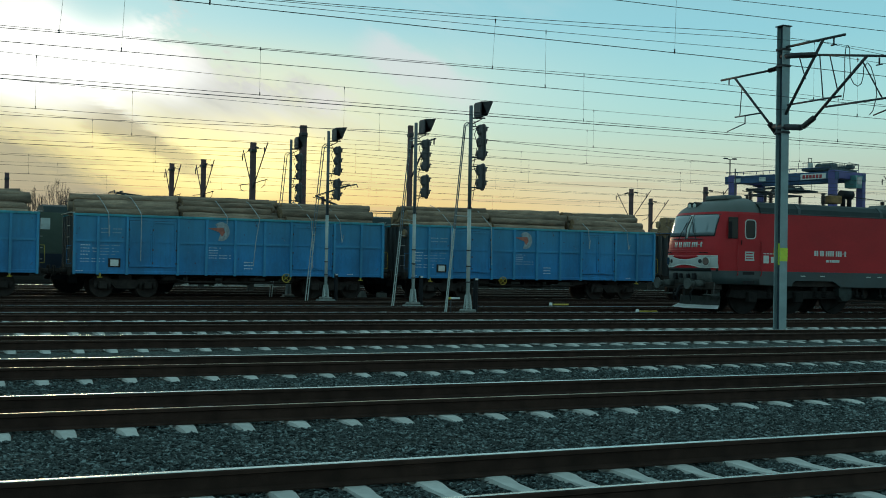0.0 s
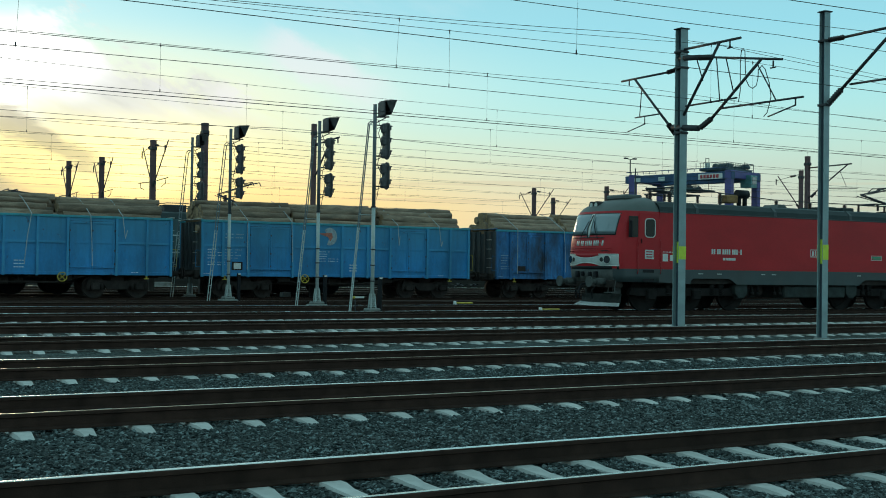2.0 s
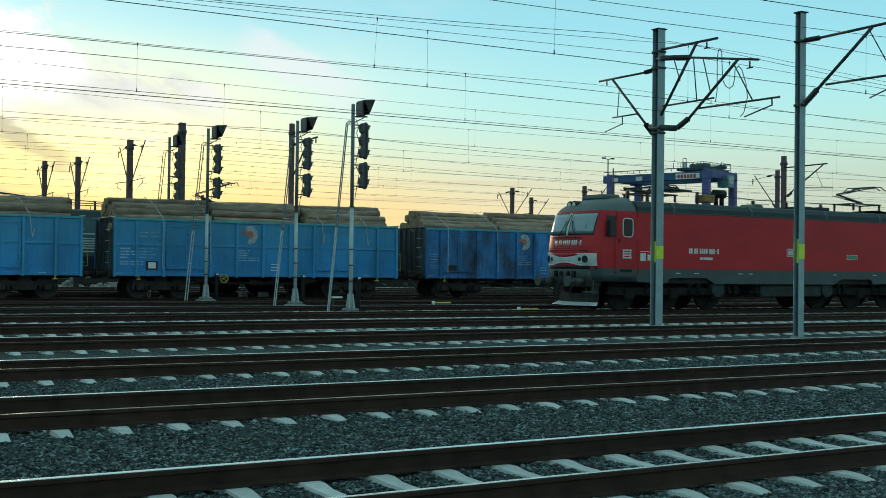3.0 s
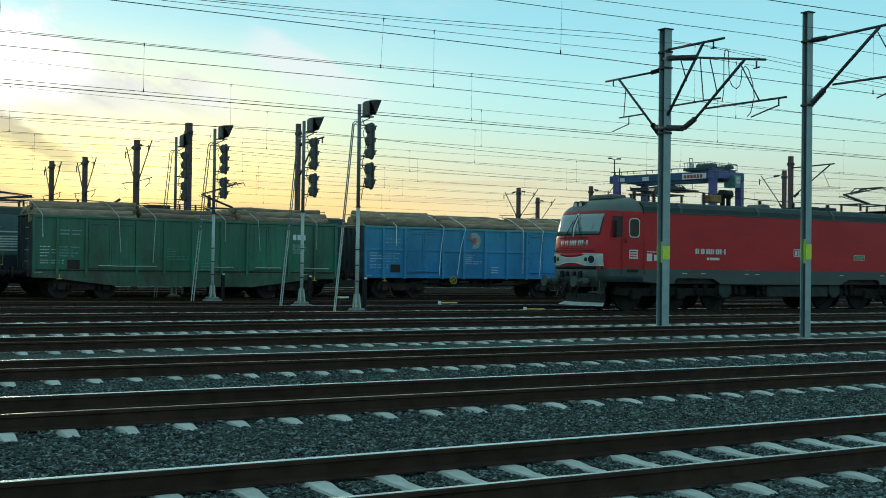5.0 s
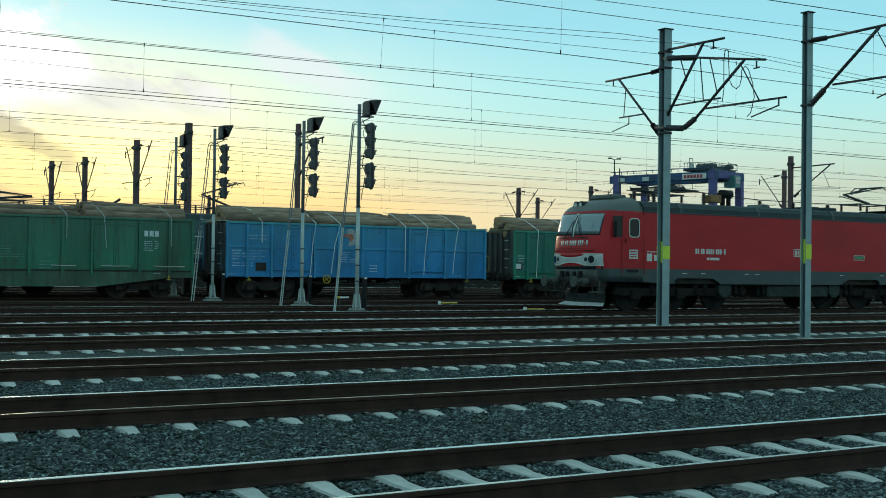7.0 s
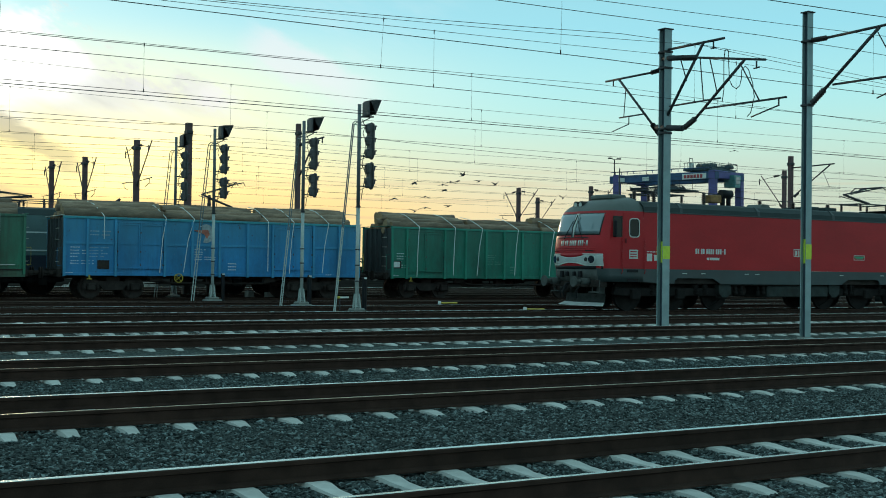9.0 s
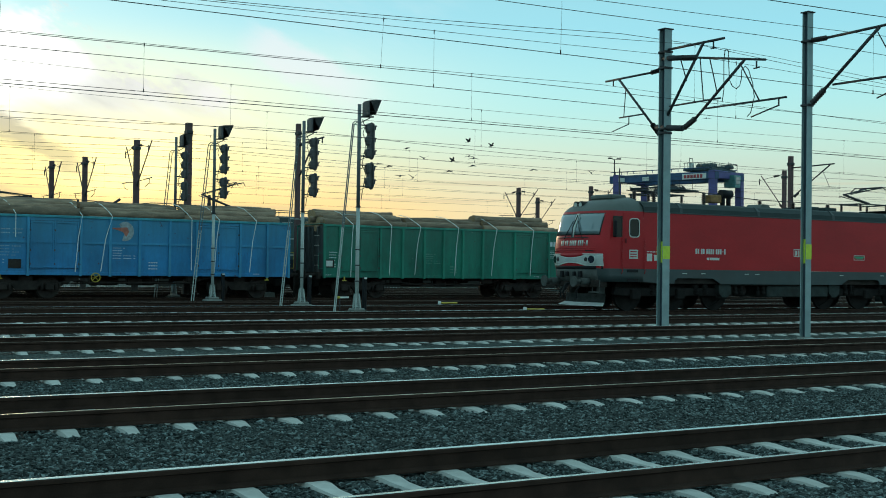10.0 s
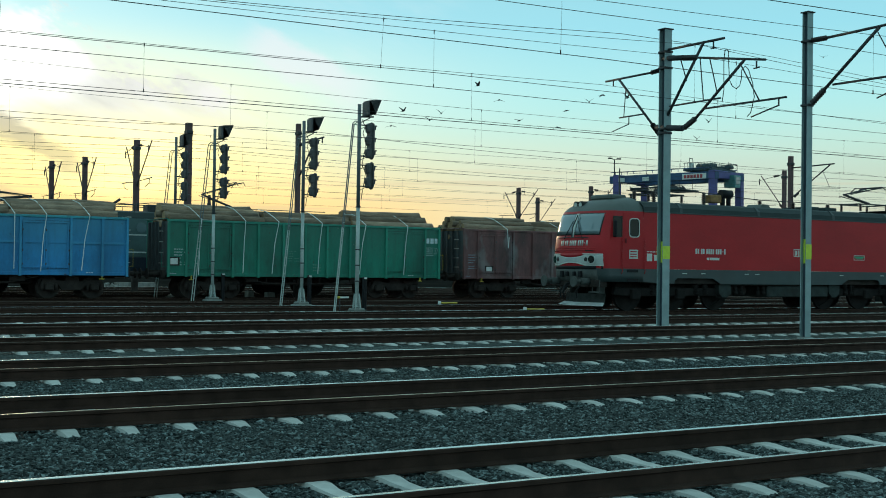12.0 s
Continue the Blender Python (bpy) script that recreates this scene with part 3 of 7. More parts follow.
def build_poles():
    x, y, w = 22.5, 25.80, 0.255
    t = line_pole(x, y, w, 8.36, "galvanised steel H-section catenary pole with three cantilever arms")
    for z in (7.72, 7.26, 5.52, 5.40):
        bracket(t, w, z)
    # twin arms over the nearer track (negative y is towards it)
    rod(t, "top_tube", (-0.12, 7.78), (-2.36, 7.75), 0.036)
    rod(t, "top_arm", (0.17, 7.56), (-0.74, 7.46), 0.075)
    post_insulator(t, (-0.75, 7.45), (-1.30, 7.38), 0.085)
    rod(t, "top_tube", (-1.30, 7.38), (-3.87, 6.95), 0.032)
    rod(t, "diagonal_tube", (-0.12, 5.90), (-1.56, 7.76), 0.040)
    rod(t, "low_arm", (0.35, 5.60), (-0.75, 5.47), 0.085)
    post_insulator(t, (-0.82, 5.48), (-1.28, 5.70), 0.085)
    rod(t, "diagonal_tube", (-1.28, 5.70), (-3.12, 7.06), 0.040)
    rod(t, "steady_tube", (-0.20, 6.15), (-2.24, 6.15), 0.026)
    rod(t, "steady_tube", (-1.55, 5.93), (-4.59, 5.90), 0.028)
    rod(t, "hanger", (-1.43, 7.36), (-1.58, 6.14), 0.016)
    rod(t, "hanger", (-1.81, 7.28), (-2.10, 6.34), 0.016)
    rod(t, "hanger", (-2.96, 6.98), (-3.66, 5.92), 0.018)
    rod(t, "hanger", (-0.62, 7.48), (-0.90, 6.78), 0.016)
    rod(t, "registration_arm", (-4.33, 5.90), (-4.33, 5.70), 0.020)
    rod(t, "registration_arm", (-4.33, 5.72), (-3.38, 5.52), 0.020)
    for yy, zz in ((-1.95, 7.66), (-3.55, 6.90)):
        rod(t, "wire_clamp", (yy, zz + 0.06), (yy, zz - 0.12), 0.022)
        rod(t, "wire_clamp", (yy - 0.10, zz - 0.12), (yy + 0.10, zz - 0.12), 0.018)
    bm = bmesh.new()
    loop = [(-2.25, 6.04), (-2.31, 6.35), (-2.3, 7.12), (-2.34, 7.42), (-2.4, 7.46), (-2.47, 7.38), (-2.49, 6.97), (-2.52, 6.6), (-2.63, 6.42), (-2.77, 6.34), (-2.9, 6.4), (-2.96, 6.58), (-2.97, 6.81), (-3.1, 6.9), (-3.22, 6.78), (-3.37, 6.4), (-3.43, 6.04), (-3.35, 5.78), (-3.3, 5.64), (-3.18, 5.55)]
    path_tube(bm, [(0.05, *p) for p in loop], 0.012, 5)
    tagged(part("jumper_wire", bm, M_WIRE, t, "slack looping jumper wires"), kind="stuff")
    # arm over the farther track
    post_insulator(t, (0.18, 7.24), (0.62, 7.22), 0.07)
    rod(t, "top_tube", (0.62, 7.22), (2.72, 7.23), 0.032)
    post_insulator(t, (0.22, 5.40), (0.55, 5.72), 0.085)
    rod(t, "diagonal_tube", (0.55, 5.72), (2.10, 7.23), 0.036)
    rod(t, "hanger", (1.75, 6.95), (1.84, 6.05), 0.014)
    rod(t, "steady_tube", (0.96, 6.05), (2.05, 6.05), 0.022)
    rod(t, "registration_arm", (1.60, 6.05), (1.60, 5.80), 0.016)
    rod(t, "registration_arm", (1.60, 5.82), (2.39, 5.66), 0.016)
    rod(t, "wire_clamp", (2.35, 7.23), (2.35, 7.05), 0.02)

    x, y, w = 22.57, 20.60, 0.185
    t = line_pole(x, y, w, 7.92, "slim galvanised steel H-section catenary pole with one cantilever")
    for z in (7.21, 5.62):
        bracket(t, w, z)
    post_insulator(t, (-0.14, 7.22), (-0.62, 7.21), 0.07)
    rod(t, "top_tube", (-0.62, 7.21), (-2.95, 7.24), 0.034)
    post_insulator(t, (-0.16, 5.66), (-0.55, 5.96), 0.085)
    rod(t, "diagonal_tube", (-0.55, 5.96), (-2.16, 7.21), 0.040)
    rod(t, "steady_tube", (-0.80, 6.04), (-3.2, 6.02), 0.028)
    rod(t, "hanger", (-2.10, 7.12), (-2.75, 6.05), 0.014)
    rod(t, "registration_arm", (-2.9, 6.02), (-2.9, 5.78), 0.018)
    rod(t, "registration_arm", (-2.9, 5.80), (-2.1, 5.56), 0.018)


build_poles()


# ---- overhead wires ----
def catenary(y, contact, high, sag, support, span, dropper_gap, phase, r=1.0, swing=0.0, turn_at=12.0, x0=-58.0, x1=175.0):
    """One equipment over a track: contact wire, sagging carrier wire, droppers."""
    def carrier(x):
        u = ((x - support) / span) % 1.0
        return high - sag * 4 * u * (1 - u)

    def aside(x):
        # the contact wire zigzags a little to spread the wear
        return swing * max(0.0, min(turn_at + 24, turn_at - x)) if x < turn_at else 0.0
    t = thing("overhead_wire", "dull copper contact wire and its carrier with droppers, strung over the track", "overhead wire", pose(0, y, 0), group="overhead wires", kind="structure")
    bm = bmesh.new()
    path_tube(bm, [(x, aside(x), contact) for x in (x0, -12.0, turn_at, x1)], 0.0072 * r, 6)
    part("contact_wire", bm, M_WIRE, t)
    bm = bmesh.new()
    n = int((x1 - x0) / 2.5)
    xs = [x0 + (x1 - x0) * i / n for i in range(n + 1)]
    path_tube(bm, [(x, 0, carrier(x)) for x in xs], 0.0062 * r, 5)
    part("carrier_wire", bm, M_WIRE, t)
    bm = bmesh.new()
    x = phase
    while x > x0 + 3:
        x -= dropper_gap
    while x < x1 - 2:
        c = carrier(x)
        tube(bm, (x, aside(x), contact), (x, 0, c), 0.0032 * r, n=4)
        tube(bm, (x, 0, c - 0.07), (x, 0, c + 0.02), 0.013 * r, n=6)
        tube(bm, (x, aside(x), contact - 0.015), (x, aside(x), contact + 0.07), 0.013 * r, n=6)
        x += dropper_gap
    part("dropper", bm, M_WIRE, t)
    return t


def build_wires():
    catenary(17.81, 5.50, 6.95, 0.55, 25.5, 60, 8.6, 13.0, 1.0, 0.03, 14.0)
    catenary(23.30, 5.60, 7.12, 0.42, 22.5, 56, 9.4, 13.41, 1.0, 0.045, 11.5)
    catenary(23.75, 6.02, 7.60, 0.78, 22.9, 56, 9.4, 12.34, 1.0, 0.072, 14.0)
    catenary(28.40, 5.66, 7.11, 0.37, 22.5, 56, 9.4, 8.2)
    catenary(34.03, 5.62, 7.33, 0.45, 52, 58, 9.0, 12.5, 0.95)
    catenary(39.40, 5.62, 7.38, 0.45, 52, 58, 8.76, 24.6, 0.95)
    catenary(44.75, 5.62, 7.02, 0.50, 52, 58, 9.0, 24.62, 0.95)
    catenary(50.10, 5.65, 7.00, 0.50, 20, 56, 9.0, 28.0, 0.95)
    catenary(55.45, 5.65, 7.00, 0.50, 20, 56, 9.0, 20.0, 0.95)
    catenary(60.80, 5.65, 7.00, 0.50, 20, 56, 9.0, 24.0, 0.95)
    catenary(66.20, 5.65, 7.00, 0.50, 20, 56, 9.0, 26.0, 0.95)
    catenary(75.0, 5.65, 7.0, 0.50, 20, 56, 9.0, 30.0, 0.95)
    # plain feeder wires carried at the pole tops
    t = thing("feeder_wire", "thin plain feeder wires strung between pole tops", "overhead wire", kind="structure")
    for y, z, sag in ((26.0, 8.22, 0.9), (20.6, 7.22, 0.26), (15.0, 6.44, 0.35), (30.0, 5.84, 0.05), (53.0, 8.1, 0.6), (64.8, 8.1, 0.5)):
        bm = bmesh.new()
        path_tube(bm, [(x, y, z - sag * 4 * (((x - 22.5) / 56) % 1) * (1 - ((x - 22.5) / 56) % 1)) for x in range(-60, 176, 3)], 0.008 if y < 30 else 0.011, 5)
        part("wire", bm, M_WIRE, t)


build_wires()


# ---- colour light signals ----
M_HEAD = material("signal_head_grey_black", (0.092, 0.088, 0.090), 0.6, vary=0.2, scale=6, fine=40, bump=0.05)


def capsule_outline(w, h, n=8):
    r = w / 2
    pts = [(r * math.cos(a), h / 2 - r + r * math.sin(a)) for a in [math.pi * i / n for i in range(n + 1)]]
    pts += [(-r * math.cos(a), -h / 2 + r - r * math.sin(a)) for a in [math.pi * i / n for i in range(n + 1)]]
    return pts


def signal_head(t, z0, z1, lamps, x=0.42):
    bm = bmesh.new()
    zc, h = (z0 + z1) / 2, z1 - z0
    prism(bm, [(p[0], p[1] + zc) for p in capsule_outline(0.40, h)], "x", x + 0.05, x + 0.09)
    for i in range(lamps):
        zi = z1 - h * (i + 0.5) / lamps
        box(bm, x - 0.14, x + 0.05, -0.14, 0.14, zi - h / lamps * 0.40, zi + h / lamps * 0.40, 0.055)
    box(bm, x - 0.06, x + 0.05, -0.12, 0.12, z0 + 0.06, z1 - 0.06)
    head = part("signal_head", bm, M_HEAD, t, "dark grey signal head with hooded lamps")
    for i in range(lamps):
        z = z1 - h * (i + 0.5) / lamps
        bm = bmesh.new()
        r, n = 0.125, 14
        angles = [math.radians(-25 + 230 * k / n) for k in range(n + 1)]
        inner = [(x + 0.09, r * math.cos(a), z + r * math.sin(a)) for a in angles]
        outer = [(x + 0.24 if 0.25 < k / n < 0.75 else x + 0.17, r * math.cos(a), z + r * math.sin(a)) for k, a in enumerate(angles)]
        vi, vo = [bm.verts.new(p) for p in inner], [bm.verts.new(p) for p in outer]
        for k in range(n):
            bm.faces.new((vi[k], vi[k + 1], vo[k + 1], vo[k]))
        bmesh.ops.solidify(bm, geom=bm.faces[:], thickness=0.008)
        part("hood", bm, M_HEAD, head)
        bm = bmesh.new()
        disc(bm, (x + 0.09, 0, z), (1, 0, 0), 0.10, 0.02)
        part("lens", bm, M_LENS, head, "unlit dark lens")
        bm = bmesh.new()
        disc(bm, (x - 0.13, 0.0, z), (-1, 0, 0), 0.06, 0.05, 10)
        part("rear_cover", bm, M_HEAD, head)
    for z in (z0 + 0.1, z1 - 0.12):
        bm = bmesh.new()
        tube(bm, (0.0, 0, z), (x - 0.1, 0, z), 0.022)
        tube(bm, (0.0, 0, z - 0.16), (x - 0.12, 0, z - 0.02), 0.012)
        part("head_bracket", bm, M_DARKSTEEL, t)


def build_signal(x, y, base, top, label, turn=0.0):
    t = thing("railway_signal", label, "signal", pose(x, y, base, 0, 0, turn), group="colour light signals")
    h = top - base
    bm = bmesh.new()
    box(bm, -0.36, 0.36, -0.30, 0.30, -0.28, -0.04, 0.05)
    box(bm, -0.24, 0.24, -0.22, 0.22, -0.06, 0.06, 0.04)
    part("foundation", bm, M_FOUNDATION, t, "pale concrete foundation block")
    bm = bmesh.new()
    for sx in (-1, 1):
        for sy in (-1, 1):
            tube(bm, (0.095 * sx, 0.095 * sy, 0.04), (0.055 * sx, 0.055 * sy, 0.56), 0.032, n=6)
    for k in range(3):
        z, w = 0.11 + k * 0.14, 0.094 - 0.012 * k
        for a, b in (((-w, -w), (w, -w)), ((w, -w), (w, w)), ((w, w), (-w, w)), ((-w, w), (-w, -w))):
            tube(bm, (*a, z), (*b, z), 0.014, n=5)
            tube(bm, (*a, z), (b[0] * 0.85, b[1] * 0.85, z + 0.15), 0.014, n=5)
    part("lattice_foot", bm, M_SIGPOST, t, "galvanised lattice foot")
    bm = bmesh.new()
    tube(bm, (0, 0, 0.1), (0, 0, h * 0.5), 0.066, n=12)
    part("mast_tube", bm, M_SIGPOST, t)
    # upper half takes the darker copy, as if seen against the sky
    bm = bmesh.new()
    tube(bm, (0, 0, h * 0.5), (0, 0, h), 0.065, n=12)
    part("upper_tube", bm, M_SIGPOST_BACKLIT, t, "upper tube, colour darkened as backlit against the sky")
    for z in (1.0, 1.55, 2.1, h * 0.5):
        bm = bmesh.new()
        tube(bm, (0, 0, z - 0.02), (0, 0, z + 0.02), 0.09, n=12)
        part("collar", bm, M_DARKSTEEL, t)
    # access ladder leaning on the mast
    foot, head, wide = Vector((-0.86, -0.02, -0.1)), Vector((-0.24, -0.02, h * 0.9)), 0.15
    for s in (-1, 1):
        bm = bmesh.new()
        o = Vector((0.10 * s, wide * s, 0))
        mid = foot.lerp(head, 0.45)
        tube(bm, foot + o, mid + o, 0.020, n=6)
        part("ladder_rail", bm, M_SIGPOST, t)
        bm = bmesh.new()
        tube(bm, mid + o, head + o, 0.020, n=6)
        tube(bm, head + o, head + o + Vector((0.10, 0, 0.10)), 0.018, n=6)
        tube(bm, head + o + Vector((0.10, 0, 0.10)), (0.0, 0.0, h * 0.9 + 0.10), 0.018, n=6)
        part("ladder_top", bm, M_SIGPOST_BACKLIT, t, "upper ladder rail, colour darkened as backlit against the sky")
    rung = None
    n = int((head - foot).length / 0.30)
    for i in range(1, n):
        p = foot.lerp(head, i / n)
        if rung is None:
            bm = bmesh.new()
            tube(bm, (-0.10, -wide, 0), (0.10, wide, 0), 0.012, n=5)
            rung = mesh_of("rung", bm, M_SIGPOST)
        part("rung", rung, None, t, at=Matrix.Translation(p))
    for z in (h * 0.46, h * 0.9):
        bm = bmesh.new()
        p = foot.lerp(head, (z + 0.1) / (h * 0.9 + 0.1))
        tube(bm, (p.x, p.y, z), (0, 0, z), 0.016, n=5)
        part("ladder_stay", bm, M_SIGPOST, t)
    # hooded indicator on top
    z = h - 0.42
    bm = bmesh.new()
    a = [(0.28, -0.26, z), (0.28, 0.26, z), (0.28, 0.26, z + 0.56), (0.28, -0.26, z + 0.56)]
    b = [(0.52, -0.26, z + 0.10), (0.52, 0.26, z + 0.10), (0.72, 0.28, z + 0.60), (0.72, -0.28, z + 0.60)]
    va, vb = [bm.verts.new(p) for p in a], [bm.verts.new(p) for p in b]
    for i in range(4):
        bm.faces.new((va[i], va[(i + 1) % 4], vb[(i + 1) % 4], vb[i]))
    bm.faces.new(va[::-1])
    bmesh.ops.solidify(bm, geom=bm.faces[:], thickness=0.012)
    box(bm, 0.22, 0.30, -0.24, 0.24, z + 0.02, z + 0.52, 0.02)
    indicator = part("indicator", bm, M_HEAD, t, "dark grey hooded indicator box")
    bm = bmesh.new()
    box(bm, 0.302, 0.312, -0.2, 0.2, z + 0.06, z + 0.48)
    part("indicator_face", bm, M_LENS, indicator)
    bm = bmesh.new()
    tube(bm, (0, 0, z - 0.02), (0.55, 0, z + 0.02), 0.028)
    tube(bm, (0, 0, z - 0.25), (0.42, 0, z - 0.02), 0.018)
    part("indicator_arm", bm, M_DARKSTEEL, t)
    signal_head(t, h - 1.90, h - 0.60, 3)
    signal_head(t, h - 2.95, h - 1.99, 2)
    bm = bmesh.new()
    path_tube(bm, [(0.08, -0.05, z - 0.1), (0.2, -0.05, z - 0.35), (0.12, -0.05, h - 1.0), (0.25, -0.05, h - 1.35), (0.1, -0.05, h - 2.1), (0.24, -0.05, h - 2.4), (0.09, -0.04, h - 3.3)], 0.012, 5)
    part("cable", bm, M_BLACK, t)
    return t


def cabinet(x, y, base):
    t = thing("relay_cabinet", "narrow black trackside cabinet with a pale lid plate", "cabinet", pose(x, y, base), group="trackside cabinets")
    bm = bmesh.new()
    box(bm, -0.065, 0.065, -0.07, 0.07, -0.25, 1.10, 0.02)
    part("body", bm, M_BLACK, t)
    bm = bmesh.new()
    box(bm, -0.055, 0.055, -0.085, -0.071, 1.03, 1.09)
    part("plate", bm, M_WHITE, t, "small white plate")


M_WHITE = material("white_paint_worn", (0.74, 0.75, 0.72), 0.6, vary=0.1, scale=6, fine=50, bump=0.05, dirt=(0.4, 0.38, 0.33), dirt_amount=0.4)
M_YELLOW = material("yellow_paint_worn", (0.62, 0.46, 0.05), 0.6, vary=0.15, scale=6, fine=50, bump=0.05, dirt=(0.2, 0.15, 0.08))


def build_signals():
    for x, y, base, top, label in ((18.20, 36.75, -0.04, 7.11, "grey signal mast with ladder, beside the locomotive's track"),
                                   (18.42, 42.00, 0.02, 7.07, "grey signal mast with ladder, between two empty tracks"),
                                   (16.74, 47.40, 0.05, 7.16, "grey signal mast with ladder, close to the goods train"),
                                   (16.79, 52.75, 0.0, 7.28, "grey signal mast with ladder, beyond the goods train")):
        build_signal(x, y, base, top, label)
    for x, y in ((18.62, 37.0), (18.86, 42.25), (17.25, 47.55)):
        cabinet(x, y, 0.0)


build_signals()


def ground_marker(x, y):
    t = thing("ground_marker", "low post with a short pale crossbar and a yellow end", "marker", pose(x, y, 0))
    bm = bmesh.new()
    tube(bm, (0.0, 0, -0.26), (0.0, 0, 0.40), 0.022, n=8)
    part("post", bm, M_DARKSTEEL, t)
    bm = bmesh.new()
    box(bm, -0.02, 0.34, -0.03, 0.01, 0.36, 0.42, 0.01)
    part("crossbar", bm, M_WHITE, t)
    bm = bmesh.new()
    tube(bm, (-0.09, -0.01, 0.39), (-0.02, -0.01, 0.39), 0.045, n=10)
    part("end_knob", bm, M_YELLOW, t, "yellow knob")


ground_marker(17.62, 36.9)


def track_magnet(x, y):
    t = thing("track_magnet", "yellow track magnet with a pale end cap, lying beside a rail", "track magnet", pose(x, y, 0), group="track magnets")
    bm = bmesh.new()
    box(bm, -0.05, 0.74, -0.08, 0.08, -0.10, -0.03, 0.025)
    part("housing", bm, M_YELLOW, t)
    bm = bmesh.new()
    tube(bm, (-0.13, 0, -0.2), (-0.13, 0, 0.02), 0.085, 0.06, n=12)
    part("end_cap", bm, M_WHITE, t, "pale rounded cap")
    bm = bmesh.new()
    box(bm, -0.2, 0.75, -0.06, 0.06, -0.3, -0.10)
    part("foot", bm, M_DARKSTEEL, t)


def ground_block(x, y, w, h, lean):
    t = thing("concrete_block", "small pale concrete block lying beside the far track", "concrete block", pose(x, y, -0.24), group="concrete blocks")
    bm = bmesh.new()
    prism(bm, [(-w / 2, 0.0), (w / 2, 0.0), (w / 2 - lean, h), (-w / 2 + lean * 0.4, h)], "y", -0.22, 0.22)
    part("block", bm, M_FOUNDATION, t)
    bm = bmesh.new()
    path_tube(bm, [(-0.06, 0.0, h - 0.01), (-0.05, 0.0, h + 0.05), (0.05, 0.0, h + 0.05), (0.06, 0.0, h - 0.01)], 0.012, 5)
    part("lifting_loop", bm, M_DARKSTEEL, t)


ground_block(20.62, 53.1, 0.40, 0.46, 0.12)
ground_block(21.63, 53.1, 0.42, 0.40, 0.04)
for mx, my in ((25.85, 43.9), (25.40, 36.75)):
    track_magnet(mx, my)
M_RUBBLE = material("broken_concrete", (0.30, 0.29, 0.27), 0.9, spec=0.15, vary=0.3, scale=3, fine=40, bump=0.3, dirt=(0.12, 0.11, 0.10), dirt_amount=0.6)


def slab_pile(x, y, w, rows):
    """Concrete slabs stacked flat beside the far siding."""
    t = thing("slab_pile", "low pile of pale concrete slabs beside a far siding", "concrete slabs", pose(x, y, SOIL), group="slab piles")
    rnd = random.Random(int(x * 10))
    for r in range(rows):
        for c in range(2):
            bm = bmesh.new()
            inset = rnd.uniform(0.0, 0.12)
            box(bm, inset, w - rnd.uniform(0.0, 0.12), 0.55 * c, 0.55 * c + 0.5, 0.13 * r, 0.13 * r + 0.115, 0.012)
            part("slab", bm, M_RUBBLE, t)


def rubble_heap(x, y, w, h, n):
    """Broken concrete, tipped in a low heap."""
    rnd = random.Random(int(x * 7))
    bm = bmesh.new()
    for k in range(n):
        u = rnd.uniform(-1, 1)
        z = max(0.05, h * (1 - abs(u)) * rnd.uniform(0.2, 1.0))
        size = rnd.uniform(0.10, 0.24)
        chunk = bmesh.ops.create_cube(bm, size=size)["verts"]
        m = pose(u * w / 2, rnd.uniform(-0.4, 0.4), z, rnd.uniform(0, 90), rnd.uniform(0, 90), rnd.uniform(0, 90))
        for v in chunk:
            v.co = m @ (v.co * rnd.uniform(0.8, 1.25))
    solid("rubble_heap", bm, M_RUBBLE, "low heap of broken pale concrete on bare ground", "rubble", pose(x, y, SOIL))


SOIL = -0.31
siding = thing("track_13", "far railway siding with two worn bright rails", "railway track", pose(0, 81.2, -0.17), kind="structure")
for side in (-1, 1):
    part("rail", rail_mesh("rail_far", 600.0, M_RAILTOP), None, siding, at=pose(-200, side * GAUGE / 2, 0, side * 2.86))
rubble_heap(20.3, 86.0, 1.9, 0.62, 34)
rubble_heap(22.5, 86.0, 1.3, 0.30, 18)
slab_pile(23.15, 86.0, 1.1, 3)
slab_pile(24.6, 86.0, 1.5, 3)


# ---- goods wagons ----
def paint(name, colour, dirt, amount, vary=0.14, rough=0.55, streaks=0.30, upper_tone=None, smear=None):
    return material(name, colour, rough, vary=vary, scale=0.9, fine=14, bump=0.06, dirt=dirt, dirt_amount=amount, stretch=(1.0, 1.0, 0.45), spec=0.35, streaks=streaks, upper_tone=upper_tone, chips=0.7, smear=smear)


M_BLUE = paint("wagon_paint_blue", (0.044, 0.245, 0.520), (0.036, 0.13, 0.23), 0.6, 0.2, streaks=0.14, upper_tone=(0.085, 0.285, 0.39))
# wagon paint lightened, the light caught by posts put into the colour
M_POSTBLUE_LIT = paint("wagon_posts_blue_lit", (0.068, 0.300, 0.520), (0.045, 0.15, 0.25), 0.5, streaks=0.1)
M_POSTGREEN_LIT = paint("wagon_posts_green_lit", (0.045, 0.270, 0.190), (0.03, 0.08, 0.06), 0.5, streaks=0.1)
# grime of the ends, with the narrow gap's shade put into the colour
M_ENDWALL = paint("wagon_end_grime_shade", (0.075, 0.085, 0.088), (0.075, 0.05, 0.04), 0.7, 0.3)
M_RIMBLUE = paint("wagon_rim_faded_teal", (0.07, 0.33, 0.40), (0.05, 0.2, 0.28), 0.4)
M_RIMGREEN = paint("wagon_rim_faded_green", (0.05, 0.27, 0.20), (0.04, 0.14, 0.11), 0.4)
